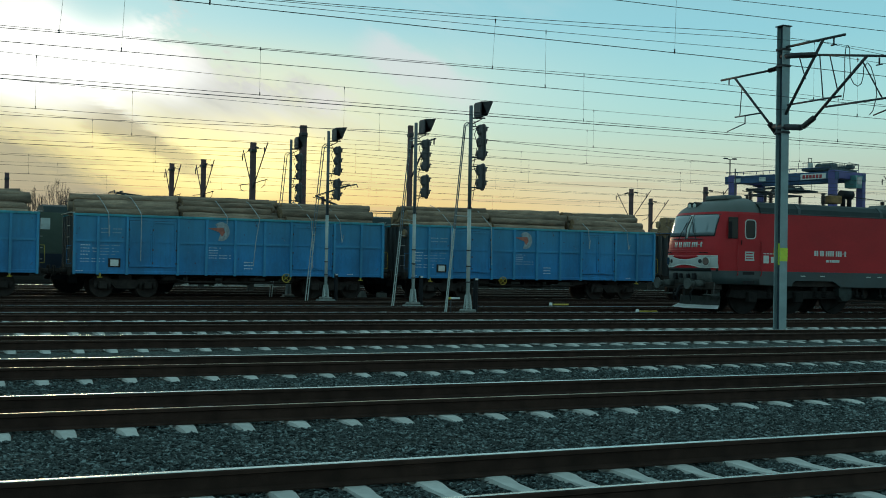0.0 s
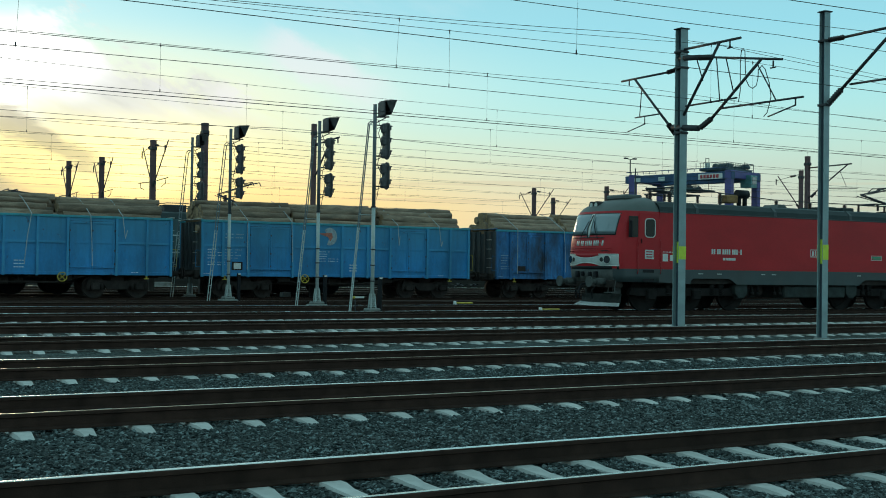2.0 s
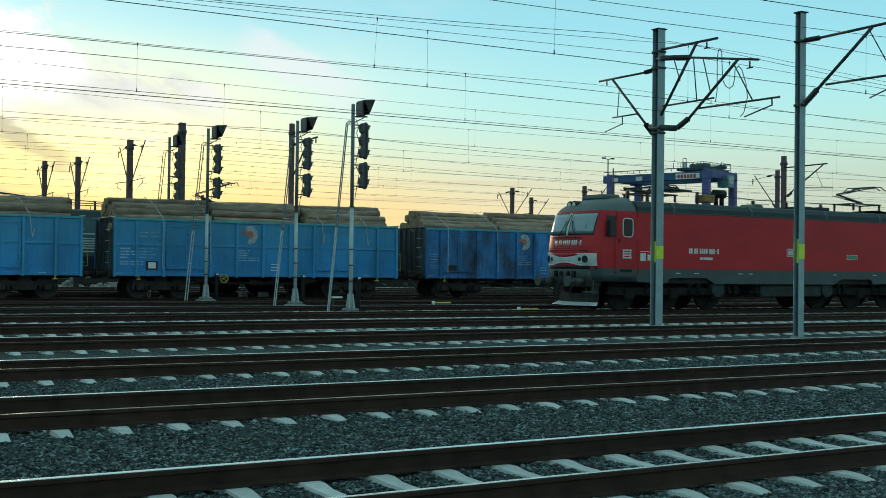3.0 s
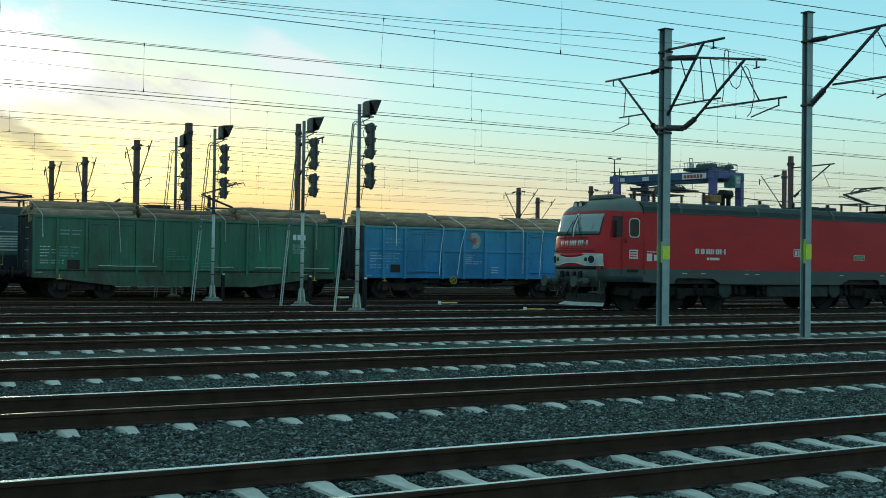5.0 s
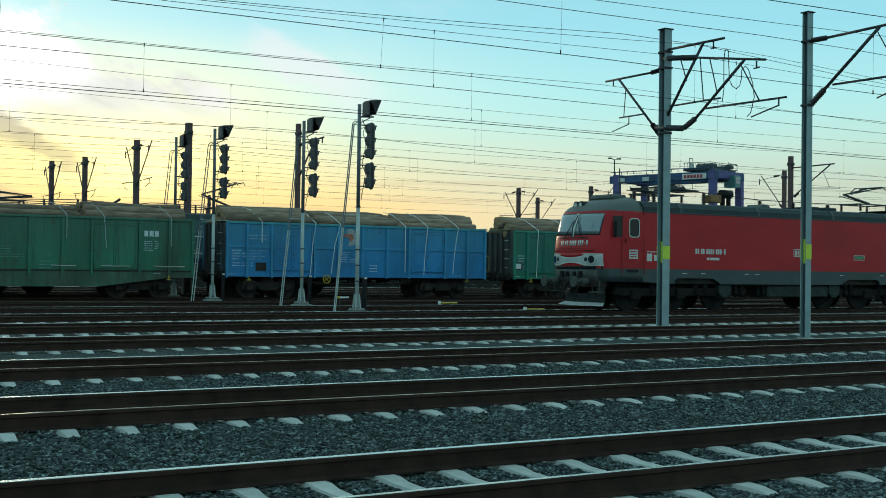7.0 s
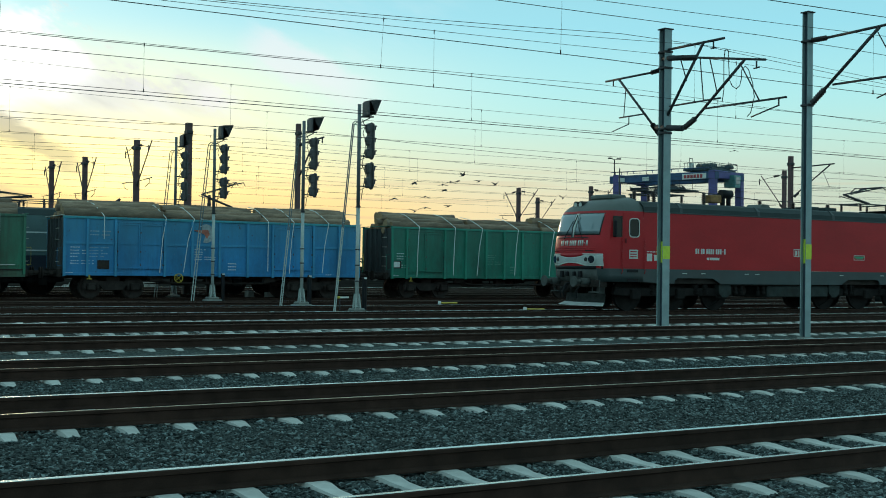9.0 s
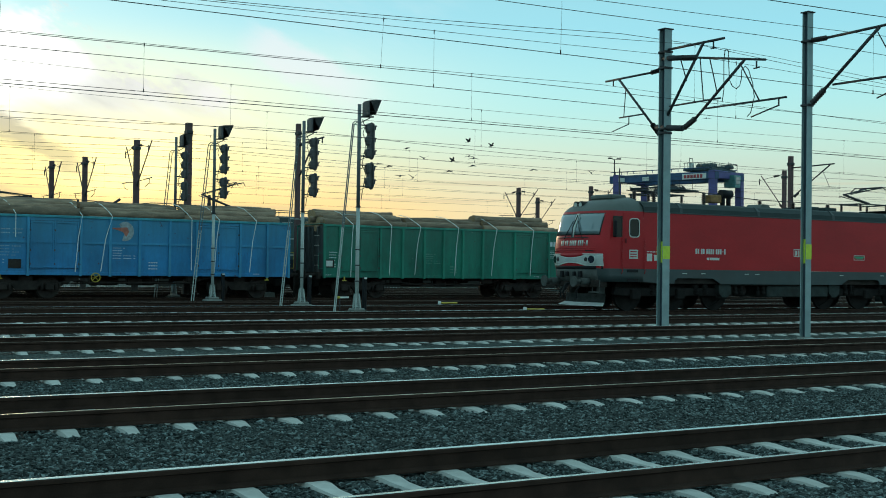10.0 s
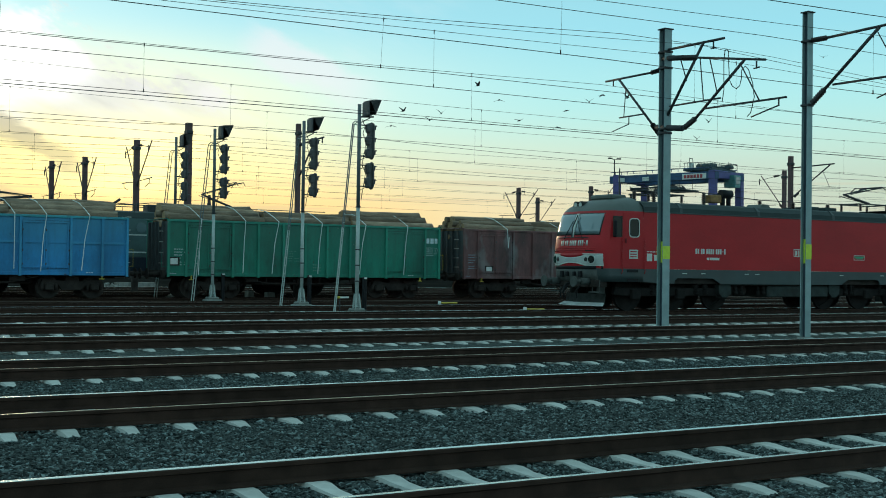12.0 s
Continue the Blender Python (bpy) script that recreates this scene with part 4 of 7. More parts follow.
M_BLUE_OLD = paint("wagon_paint_blue_blotched", (0.045, 0.20, 0.46), (0.030, 0.035, 0.042), 0.95, 0.45, streaks=0.5)
M_GREEN = paint("wagon_paint_green", (0.030, 0.225, 0.155), (0.030, 0.085, 0.065), 0.75, 0.2, streaks=0.16, upper_tone=(0.06, 0.17, 0.13))
M_GREEN_OLD = paint("wagon_paint_faded_green", (0.045, 0.190, 0.118), (0.060, 0.052, 0.034), 0.7, 0.22, streaks=0.4, upper_tone=(0.08, 0.17, 0.12))
M_BROWN = paint("wagon_paint_brown", (0.200, 0.088, 0.086), (0.050, 0.040, 0.040), 0.8, 0.3, streaks=0.25, smear=(0.27, 0.25, 0.25))
M_BELLY = paint("wagon_belly_rusty_green", (0.060, 0.130, 0.085), (0.070, 0.045, 0.030), 0.9, 0.3, streaks=0.5)
M_UNDER = material("underframe_grime", (0.044, 0.036, 0.032), 0.9, vary=0.35, scale=3, fine=30, bump=0.2, spec=0.2)
M_LETTER = material("stencil_white", (0.62, 0.70, 0.72), 0.7, vary=0.25, scale=10, fine=60, bump=0.0)
M_LETTER_DIM = material("stencil_faded", (0.30, 0.42, 0.50), 0.7, vary=0.3, scale=10, fine=60, bump=0.0)
M_LETTER_FAINT = material("stencil_nearly_gone", (0.13, 0.30, 0.24), 0.7, vary=0.3, scale=10, fine=60, bump=0.0)
M_ORANGE = material("emblem_orange", (0.46, 0.16, 0.11), 0.7, vary=0.25, scale=8, fine=60, bump=0.0)
M_EMBLEM = material("emblem_grey", (0.33, 0.38, 0.40), 0.7, vary=0.3, scale=8, fine=60, bump=0.0)
M_BARK = material("log_bark", (0.265, 0.190, 0.132), 0.95, vary=0.45, scale=5, fine=45, bump=0.6, dirt=(0.13, 0.105, 0.08), dirt_amount=0.55, spread=0.3, stretch=(0.25, 1, 1))
M_LOGEND = material("log_end_grain", (0.30, 0.20, 0.11), 0.9, vary=0.25, scale=12, fine=60, bump=0.2, spread=0.2)
M_STRAP = material("strap_webbing", (0.80, 0.83, 0.81), 0.75, vary=0.15, scale=10, fine=80, bump=0.1)
M_STRAP_GREY = material("strap_webbing_grey", (0.42, 0.46, 0.47), 0.8, vary=0.2, scale=10, fine=80, bump=0.1)
# bare metal of steps and bars; on end rims its paleness paints sunlight
M_RIM = material("bare_metal_and_lit_rim", (0.50, 0.50, 0.45), 0.5, metal=0.3, vary=0.25, scale=4, fine=40)

HALF = 1.45        # half width of a wagon body
FLOOR, LOW, TOP = 1.22, 0.98, 3.36


def bars(bm, x, z, widths, height, gap, y=-HALF - 0.012):
    """Unreadable stencil lines as plain bars on the side that faces the camera."""
    for w in widths:
        pieces = max(2, int(w / 0.085))
        px = x
        for i in range(pieces):
            box(bm, px, px + w / pieces * (0.74 if i % 5 < 4 else 0.0001), y, y + 0.008, z + height * 0.28, z + height * 0.74)
            px += w / pieces
        z -= height + gap


def wheelset_mesh():
    bm = bmesh.new()
    tube(bm, (0, -0.95, 0), (0, 0.95, 0), 0.08, n=10)
    for s in (-1, 1):
        ya, yb = sorted((s * 0.68, s * 0.82))
        tube(bm, (0, ya, 0), (0, yb, 0), 0.46, n=24)
        tube(bm, (0, s * 0.66, 0), (0, s * 0.69, 0), 0.49, n=24)
        for k in range(4):
            a = k * math.pi / 2
            tube(bm, (0.28 * math.cos(a), s * 0.82, 0.28 * math.sin(a)), (0.28 * math.cos(a), s * 0.86, 0.28 * math.sin(a)), 0.05, n=6)
    return mesh_of("wheelset", bm, M_UNDER)


WHEELSET = wheelset_mesh()


def bogie_mesh():
    bm = bmesh.new()
    for s in (-1, 1):
        y0, y1 = sorted((s * 0.94, s * 1.08))
        prism(bm, [(-1.25, 0.62), (-1.15, 0.80), (-0.45, 0.72), (0.45, 0.72), (1.15, 0.80), (1.25, 0.62), (1.05, 0.52), (0.55, 0.55), (0.4, 0.36), (-0.4, 0.36), (-0.55, 0.55), (-1.05, 0.52)], "y", y0, y1)
        for x in (-0.9, 0.9):
            box(bm, x - 0.17, x + 0.17, s * 1.10 - 0.10, s * 1.10 + 0.10, 0.34, 0.64, 0.04)
            tube(bm, (x - 0.27, s * 1.02, 0.34), (x - 0.27, s * 1.02, 0.62), 0.075, n=8)
            tube(bm, (x + 0.27, s * 1.02, 0.34), (x + 0.27, s * 1.02, 0.62), 0.075, n=8)
    box(bm, -0.28, 0.28, -1.0, 1.0, 0.55, 0.92, 0.03)
    box(bm, -1.2, -1.1, -1.0, 1.0, 0.55, 0.68)
    box(bm, 1.1, 1.2, -1.0, 1.0, 0.55, 0.68)
    return mesh_of("bogie", bm, M_UNDER)


BOGIE = bogie_mesh()
MOVING = []         # (thing, offset along the train)


def door_leaf(bm, x0, x1, y, z0, z1):
    s = -1 if y < 0 else 1
    def slab(a, b, c, d, lo, hi):
        q0, q1 = sorted((y + s * lo, y + s * hi))
        box(bm, a, b, q0, q1, c, d)
    slab(x0, x1, z0, z1, 0.0, 0.02)
    slab(x0, x0 + 0.07, z0, z1, 0.02, 0.055)
    slab(x1 - 0.07, x1, z0, z1, 0.02, 0.055)
    slab(x0 + 0.07, x1 - 0.07, z1 - 0.08, z1, 0.02, 0.055)
    slab(x0 + 0.07, x1 - 0.07, z0, z0 + 0.08, 0.02, 0.055)


def build_wagon(label, paint_mat, posts, doors, mid_rail, belly, rim_mat, emblem, dim=False):
    L = posts[-1]
    t = thing("goods_wagon", label, "goods wagon", group="open goods wagons")
    # floor and walls
    bm = bmesh.new()
    box(bm, 0.03, L - 0.03, -HALF + 0.04, HALF - 0.04, FLOOR - 0.10, FLOOR)
    part("floor", bm, M_UNDER, t)
    for s in (-1, 1):
        y0, y1 = sorted((s * HALF, s * (HALF - 0.035)))
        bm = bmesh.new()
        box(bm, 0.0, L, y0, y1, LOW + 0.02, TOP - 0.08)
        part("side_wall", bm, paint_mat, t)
        bm = bmesh.new()
        ya, yb = sorted((s * (HALF + 0.05), s * (HALF - 0.06)))
        box(bm, -0.02, L + 0.02, ya, yb, TOP - 0.10, TOP, 0.012)
        part("top_rim", bm, {M_BLUE: M_RIMBLUE, M_BLUE_OLD: M_RIMBLUE, M_GREEN: M_RIMGREEN}.get(paint_mat, paint_mat), t)
        bm = bmesh.new()
        ya, yb = sorted((s * (HALF + 0.035), s * (HALF - 0.08)))
        if belly:
            prism(bm, [(0.0, LOW + 0.14), (L, LOW + 0.14), (L, 0.88), (L - 1.2, 0.86), (L - 4.0, 0.50), (3.6, 0.50), (0.8, 0.84), (0.0, 0.86)], "y", ya, yb)
        else:
            box(bm, 0.0, L, ya, yb, LOW - 0.03, LOW + 0.10, 0.01)
        part("sole_beam", bm, M_BELLY if belly else paint_mat, t, "rusty deep belly beam" if belly else "")
        if belly:
            bm = bmesh.new()
            ya, yb = sorted((s * (HALF + 0.055), s * (HALF + 0.002)))
            box(bm, 0.0, L, ya, yb, LOW + 0.145, LOW + 0.205)
            part("belly_strip", bm, M_UNDER, t, "dark strip above the belly")
        if mid_rail:
            bm = bmesh.new()
            ya, yb = sorted((s * (HALF + 0.045), s * HALF))
            edges = [0.0] + [e for d in doors for e in (posts[d], posts[d + 1])] + [L]
            for a, b in zip(edges[::2], edges[1::2]):
                box(bm, a + 0.02, b - 0.02, ya, yb, 2.23, 2.32)
            part("waist_rail", bm, M_POSTBLUE_LIT, t)
        for i, x in enumerate(posts):
            bm = bmesh.new()
            ya, yb = sorted((s * (HALF + 0.10), s * HALF))
            xx = min(max(x, 0.05), L - 0.05)
            prism(bm, [(xx - 0.05, ya), (xx + 0.05, ya), (xx + 0.05, yb), (xx - 0.05, yb)], "z", LOW - (0.0 if belly else 0.06), TOP - 0.10)
            part("side_post", bm, {M_BLUE: M_POSTBLUE_LIT, M_GREEN: M_POSTGREEN_LIT}.get(paint_mat, paint_mat), t)
        for d in doors:
            a, b = posts[d] + 0.06, posts[d + 1] - 0.06
            mid = (a + b) / 2
            # added dark plate behind the leaves; the seams' shade is its colour
            bm = bmesh.new()
            ya, yb = sorted((s * (HALF + 0.006), s * HALF))
            box(bm, a + 0.008, b - 0.008, ya, yb, LOW + 0.248, TOP - 0.228)
            part("door_seam_backing", bm, M_UNDER, t)
            for x0, x1 in ((a, mid + 0.002), (mid - 0.002, b)):
                bm = bmesh.new()
                door_leaf(bm, x0 + 0.02, x1 - 0.02, s * (HALF + 0.004), LOW + 0.26, TOP - 0.24)
                if mid_rail:
                    ya, yb = sorted((s * (HALF + 0.05), s * (HALF + 0.02)))
                    box(bm, x0 + 0.07, x1 - 0.07, ya, yb, 2.24, 2.29)
                part("door", bm, paint_mat, t)
            bm = bmesh.new()
            y = s * (HALF + 0.065)
            tube(bm, (mid, y, LOW + 0.2), (mid, y, TOP - 0.2), 0.016, n=6)
            tube(bm, (mid - 0.45, y, LOW + 0.30), (mid + 0.25, y, LOW + 0.33), 0.013, n=6)
            part("door_latch", bm, paint_mat, t)
            for x in (a + 0.02, mid, b - 0.02):
                for z in (LOW + 0.42, 1.95, 2.75):
                    bm = bmesh.new()
                    box(bm, x - 0.025, x + 0.025, y - 0.02, y + 0.02, z - 0.04, z + 0.04, 0.006)
                    part("hinge", bm, M_ENDWALL, t)
    for x, d in ((0.0, -1), (L, 1)):
        bm = bmesh.new()
        xa, xb = sorted((x, x - d * 0.035))
        box(bm, xa, xb, -HALF + 0.036, HALF - 0.036, LOW + 0.02, TOP - 0.08)
        part("end_wall", bm, M_ENDWALL, t)
        for y in (-1.0, -0.5, 0.0, 0.5, 1.0):
            bm = bmesh.new()
            xa, xb = sorted((x, x + d * 0.09))
            box(bm, xa, xb, y - 0.05, y + 0.05, LOW + 0.02, TOP - 0.1)
            part("end_post", bm, M_ENDWALL, t)
        bm = bmesh.new()
        xa, xb = sorted((x - d * 0.05, x + d * 0.11))
        box(bm, xa, xb, -HALF - 0.05, HALF + 0.05, TOP + 0.003, TOP + 0.035, 0.008)
        part("end_rim", bm, rim_mat, t)
        bm = bmesh.new()
        for z in (1.5, 1.95, 2.4, 2.85):
            path_tube(bm, [(x + d * 0.10, -1.20, z), (x + d * 0.16, -1.20, z), (x + d * 0.16, -0.85, z), (x + d * 0.10, -0.85, z)], 0.014, 5)
        part("end_step", bm, M_RIM, t)
        # headstock, buffers, coupling
        bm = bmesh.new()
        xa, xb = sorted((x, x + d * 0.14))
        box(bm, xa, xb, -1.25, 1.25, 0.88, 1.20, 0.01)
        part("headstock", bm, M_UNDER, t)
        for y in (-0.875, 0.875):
            bm = bmesh.new()
            tube(bm, (x + d * 0.14, y, 1.05), (x + d * 0.42, y, 1.05), 0.10, n=10)
            tube(bm, (x + d * 0.42, y, 1.05), (x + d * 0.66, y, 1.05), 0.075, n=10)
            tube(bm, (x + d * 0.66, y, 1.05), (x + d * 0.70, y, 1.05), 0.23, n=16)
            part("buffer", bm, M_UNDER, t)
        bm = bmesh.new()
        path_tube(bm, [(x + d * 0.14, 0, 1.0), (x + d * 0.45, 0, 0.92), (x + d * 0.75, 0, 0.98)], 0.035, 6)
        part("coupling", bm, M_UNDER, t)
        bm = bmesh.new()
        path_tube(bm, [(x + d * 0.03, -HALF - 0.03, 1.35), (x + d * 0.22, -HALF + 0.02, 1.35), (x + d * 0.22, -HALF + 0.02, 2.05), (x + d * 0.03, -HALF - 0.03, 2.05)], 0.008, 5)
        part("handrail", bm, M_YELLOW if d > 0 else paint_mat, t, "thin yellow handrail" if d > 0 else "")
    # running gear
    bm = bmesh.new()
    box(bm, 0.2, L - 0.2, -0.2, 0.2, 0.82, FLOOR - 0.1)
    for x in (3.8, 5.6, 7.6, 9.4):
        box(bm, x - 0.06, x + 0.06, -1.3, 1.3, 0.86, FLOOR - 0.1)
    part("centre_sill", bm, M_UNDER, t)
    bm = bmesh.new()
    tube(bm, (5.1, 0.5, 0.72), (6.2, 0.5, 0.72), 0.2, n=12)
    tube(bm, (7.0, -0.4, 0.7), (7.5, -0.4, 0.7), 0.16, n=12)
    tube(bm, (3.6, -0.6, 0.62), (9.6, -0.6, 0.62), 0.03, n=6)
    box(bm, 6.3, 6.9, -0.75, -0.45, 0.55, 0.85, 0.03)
    part("brake_gear", bm, M_UNDER, t)
    for s in (-1, 1):
        bm = bmesh.new()
        path_tube(bm, [(3.5, s * 1.18, 0.90), (4.6, s * 1.18, 0.66), (L - 4.6, s * 1.18, 0.66), (L - 3.5, s * 1.18, 0.90)], 0.035, 6)
        for x in (4.6, 6.1, L - 6.1, L - 4.6):
            tube(bm, (x, s * 1.18, 0.66), (x, s * 1.18, 1.0), 0.03, n=6)
        part("truss_rod", bm, M_UNDER, t)
        for x in (3.9, L - 4.3):
            bm = bmesh.new()
            box(bm, x - 0.28, x + 0.28, s * 1.12 - 0.1, s * 1.12 + 0.1, 0.70, 0.98, 0.03)
            part("brake_box", bm, M_UNDER, t)
    for xb in (2.15, L - 2.15):
        part("bogie", BOGIE, None, t, at=pose(xb, 0, 0))
        for dx in (-0.9, 0.9):
            part("wheelset", WHEELSET, None, t, at=pose(xb + dx, 0, 0.46))
    if mid_rail:
        bm = bmesh.new()
        c, r = Vector((4.78, -HALF - 0.06, 0.87)), 0.18
        ring = [c + Vector((r * math.cos(a), 0, r * math.sin(a))) for a in [2 * math.pi * i / 20 for i in range(21)]]
        path_tube(bm, ring, 0.018, 6)
        for a in (0.7, 2.27):
            tube(bm, c + Vector((r * math.cos(a), 0, r * math.sin(a))), c - Vector((r * math.cos(a), 0, r * math.sin(a))), 0.014, n=5)
        tube(bm, c, c + Vector((0, 0.5, 0)), 0.02, n=6)
        part("handwheel", bm, M_YELLOW, t, "round brake handwheel with crossed spokes")
    for x in (1.06, L - 1.06):
        bm = bmesh.new()
        tube(bm, (x, -HALF - 0.03, 0.98), (x, -HALF - 0.03, 0.82), 0.035, n=6)
        tube(bm, (x - 0.10, -HALF - 0.03, 0.81), (x + 0.10, -HALF - 0.03, 0.81), 0.022, n=6)
        part("tow_hook", bm, M_YELLOW, t, "small yellow towing hook")
    # stencilled lines, plates and emblem on the side towards the camera
    ink = M_LETTER_DIM if dim else M_LETTER
    bm = bmesh.new()
    bars(bm, 0.30, 2.06, (0.5, 0.72, 0.66, 0.3), 0.07, 0.055)
    bars(bm, 0.30, 1.52, (0.95, 0.95), 0.06, 0.05)
    tagged(part("stencil_lettering", bm, ink, t, "rows of small white stencil lettering, too small to read"), kind="stuff")
    bm = bmesh.new()
    bars(bm, posts[1] + 0.12, 2.72, (0.85, 0.9), 0.09, 0.06)
    bars(bm, posts[1] + 0.10, 2.06, (0.8, 0.55, 0.75, 0.6), 0.06, 0.06)
    tagged(part("stencil_lettering", bm, M_LETTER_DIM, t), kind="stuff")
    e = posts[5]
    bm = bmesh.new()
    bars(bm, posts[4] + 0.12, 2.06, (0.52, 0.5, 0.48, 0.95, 0.95), 0.055, 0.05)
    bars(bm, e + 0.40, 1.46, (0.5, 0.5, 0.5), 0.09, 0.04)
    tagged(part("stencil_lettering", bm, ink if emblem == "orange" else M_LETTER_FAINT, t), kind="stuff")
    bm = bmesh.new()
    bars(bm, 0.12, LOW + 0.06, (0.3,), 0.05, 0.0, -HALF - 0.047)
    bars(bm, L - 1.7, LOW + 0.06, (0.3,), 0.05, 0.0, -HALF - 0.047)
    tagged(part("stencil_lettering", bm, ink, t), kind="stuff")
    bm = bmesh.new()
    lx, lz = (0.06, 0.18) if emblem == "letters" and not belly else (posts[1] + 0.42, 0.0)
    box(bm, lx, lx + 0.48, -HALF - 0.03, -HALF - 0.001, lz + 1.22, lz + 1.58)
    frame_ob = part("label_holder", bm, M_UNDER, t, "dark framed label holder")
    if not belly and not (dim and emblem == "orange"):
        bm = bmesh.new()
        box(bm, lx + 0.08, lx + 0.40, -HALF - 0.036, -HALF - 0.031, lz + 1.27, lz + 1.53)
        part("label_sheet", bm, M_WHITE, frame_ob, "white paper label")
    if emblem == "orange":
        y0, y1 = -HALF - 0.012, -HALF - 0.004
        cx, cz = e - 0.60, 2.78
        bm = bmesh.new()
        arc = [(cx + 0.36 * math.cos(a), cz + 0.40 * math.sin(a)) for a in [math.radians(-110 + 245 * i / 16) for i in range(17)]]
        prism(bm, arc + [(cx - 0.02, cz - 0.05)], "y", y0, y1)
        part("emblem", bm, M_EMBLEM, t, "faded round emblem, pale with an orange wedge")
        bm = bmesh.new()
        prism(bm, [(cx - 0.58, cz + 0.13), (cx + 0.08, cz + 0.17), (cx + 0.16, cz - 0.02), (cx + 0.04, cz - 0.22), (cx - 0.10, cz - 0.02)], "y", y0 - 0.008, y0 - 0.001)
        part("emblem_wedge", bm, M_ORANGE, t)
    if emblem == "letters":
        bm = bmesh.new()
        left = posts[-3] + 0.2 if belly else posts[-2] + 0.10
        x = left
        for w in (0.16, 0.17, 0.16):
            box(bm, x, x + w, -HALF - 0.012, -HALF - 0.004, 2.60, 2.84)
            x += w + 0.06
        bars(bm, left, 2.36, (0.6, 0.66, 0.66, 0.6, 0.5), 0.05, 0.04)
        tagged(part("stencil_block", bm, ink, t, "pale stencilled block of lettering"), kind="stuff")
    if belly:
        for d, (xa, w) in enumerate(((2.6, 2.4), (7.4, 1.0), (9.4, 1.2), (11.6, 1.3))):
            bm = bmesh.new()
            path_tube(bm, [(xa, -HALF - 0.09, 1.36), (xa + w * 0.4, -HALF - 0.10, 1.34), (xa + w, -HALF - 0.09, 1.35)], 0.022, 6)
            part("lashing_bar", bm, M_RIM, t, "bare metal bar hooked along the side")
    return t


LOGS = []


def log_mesh(r, length, seed):
    rnd = random.Random(seed)
    bm = bmesh.new()
    n, k = 9, 6
    rings = []
    for j in range(k):
        u = j / (k - 1)
        rr = r * (1.06 - 0.16 * u) * rnd.uniform(0.95, 1.05)
        oy, oz = rnd.uniform(-0.03, 0.03), rnd.uniform(-0.02, 0.02)
        rings.append([bm.verts.new((length * u, oy + rr * rnd.uniform(0.92, 1.08) * math.cos(2 * math.pi * i / n), oz + rr * rnd.uniform(0.92, 1.08) * math.sin(2 * math.pi * i / n))) for i in range(n)])
    for a, b in zip(rings, rings[1:]):
        for i in range(n):
            bm.faces.new((a[i], a[(i + 1) % n], b[(i + 1) % n], b[i])).smooth = True
    for f in (bm.faces.new(rings[0][::-1]), bm.faces.new(rings[-1])):
        f.material_index = 1
    return mesh_of("log", bm, [M_BARK, M_LOGEND])


for i in range(8):
    LOGS.append((0.13 + 0.012 * i, log_mesh(0.13 + 0.012 * i, (4.05, 4.15, 4.25, 4.1)[i % 4], 50 + i)))


def build_load(length, seed, heights, straps, webbing):
    """Logs heaped in lengthwise stacks above the wagon's rim, lashed with webbing straps."""
    rnd = random.Random(seed)
    t = thing("log_load", "heap of grey-brown logs lashed with pale straps, lying in the wagon", "logs", group="log loads")
    bm = bmesh.new()
    n = len(heights)
    step = (length - 0.3) / n
    for b in range(n):
        for row in range(4):
            for c in range(6):
                x = 0.15 + b * step
                tube(bm, (x, -1.15 + 0.46 * c, FLOOR + 0.22 + row * 0.44), (x + step - 0.1, -1.15 + 0.46 * c, FLOOR + 0.22 + row * 0.44), 0.22, 0.20, n=7)
    part("lower_logs", bm, M_BARK, t)
    for b, top in enumerate(heights):
        x = 0.12 + b * step
        z = 3.02
        row = 0
        while z < top - 0.05:
            half = 1.12 if z < TOP + 0.02 else max(0.35, 1.16 - 0.95 * ((z - TOP + 0.05) / max(0.3, top - TOP)) ** 1.6)
            y = -half + rnd.uniform(0, 0.08)
            while y < half:
                r, me = LOGS[rnd.randrange(8)]
                scale = step / 4.1 * rnd.uniform(0.90, 0.99)
                m = pose(x + rnd.uniform(-0.12, 0.14), y, z + rnd.uniform(-0.05, 0.05), rnd.uniform(0, 360), rnd.uniform(-0.6, 0.6), rnd.uniform(-0.6, 0.6))
                if rnd.random() < 0.5:
                    m = m @ pose(4.1 * scale, 0, 0, 0, 0, 180)
                ob = part("log", me, None, t, at=m @ Matrix.Diagonal((scale, 1, 1, 1)))
                y += 2 * r * rnd.uniform(0.92, 1.05)
            z += rnd.uniform(0.19, 0.22)
            row += 1
    for x, lean, low in straps:
        bm = bmesh.new()
        b = min(n - 1, int((x - 0.1) / step))
        top = heights[b] + 0.06
        pts = [(x - 0.38, 0.0, top + 0.03), (x - 0.24, -0.60, TOP + 0.70 * (top - TOP) + 0.10), (x - 0.08, -1.12, TOP + 0.22 * (top - TOP) + 0.12), (x, -HALF - 0.085, TOP + 0.02), (x + lean * 0.6, -HALF - 0.095, TOP - 0.9), (x + lean, -HALF - 0.095, low)]
        for p, q in zip(pts, pts[1:]):
            tube(bm, p, q, 0.017, n=5)
        part("strap", bm, webbing, t, "pale webbing strap")
    return t


BLUE_POSTS = [0.0, 0.96, 2.11, 4.17, 5.35, 6.57, 7.85, 9.02, 10.98, 12.24, 13.30]
GREEN_POSTS = [0.0, 0.82, 2.89, 4.07, 5.24, 6.30, 7.38, 8.52, 10.39, 12.46, 13.28]


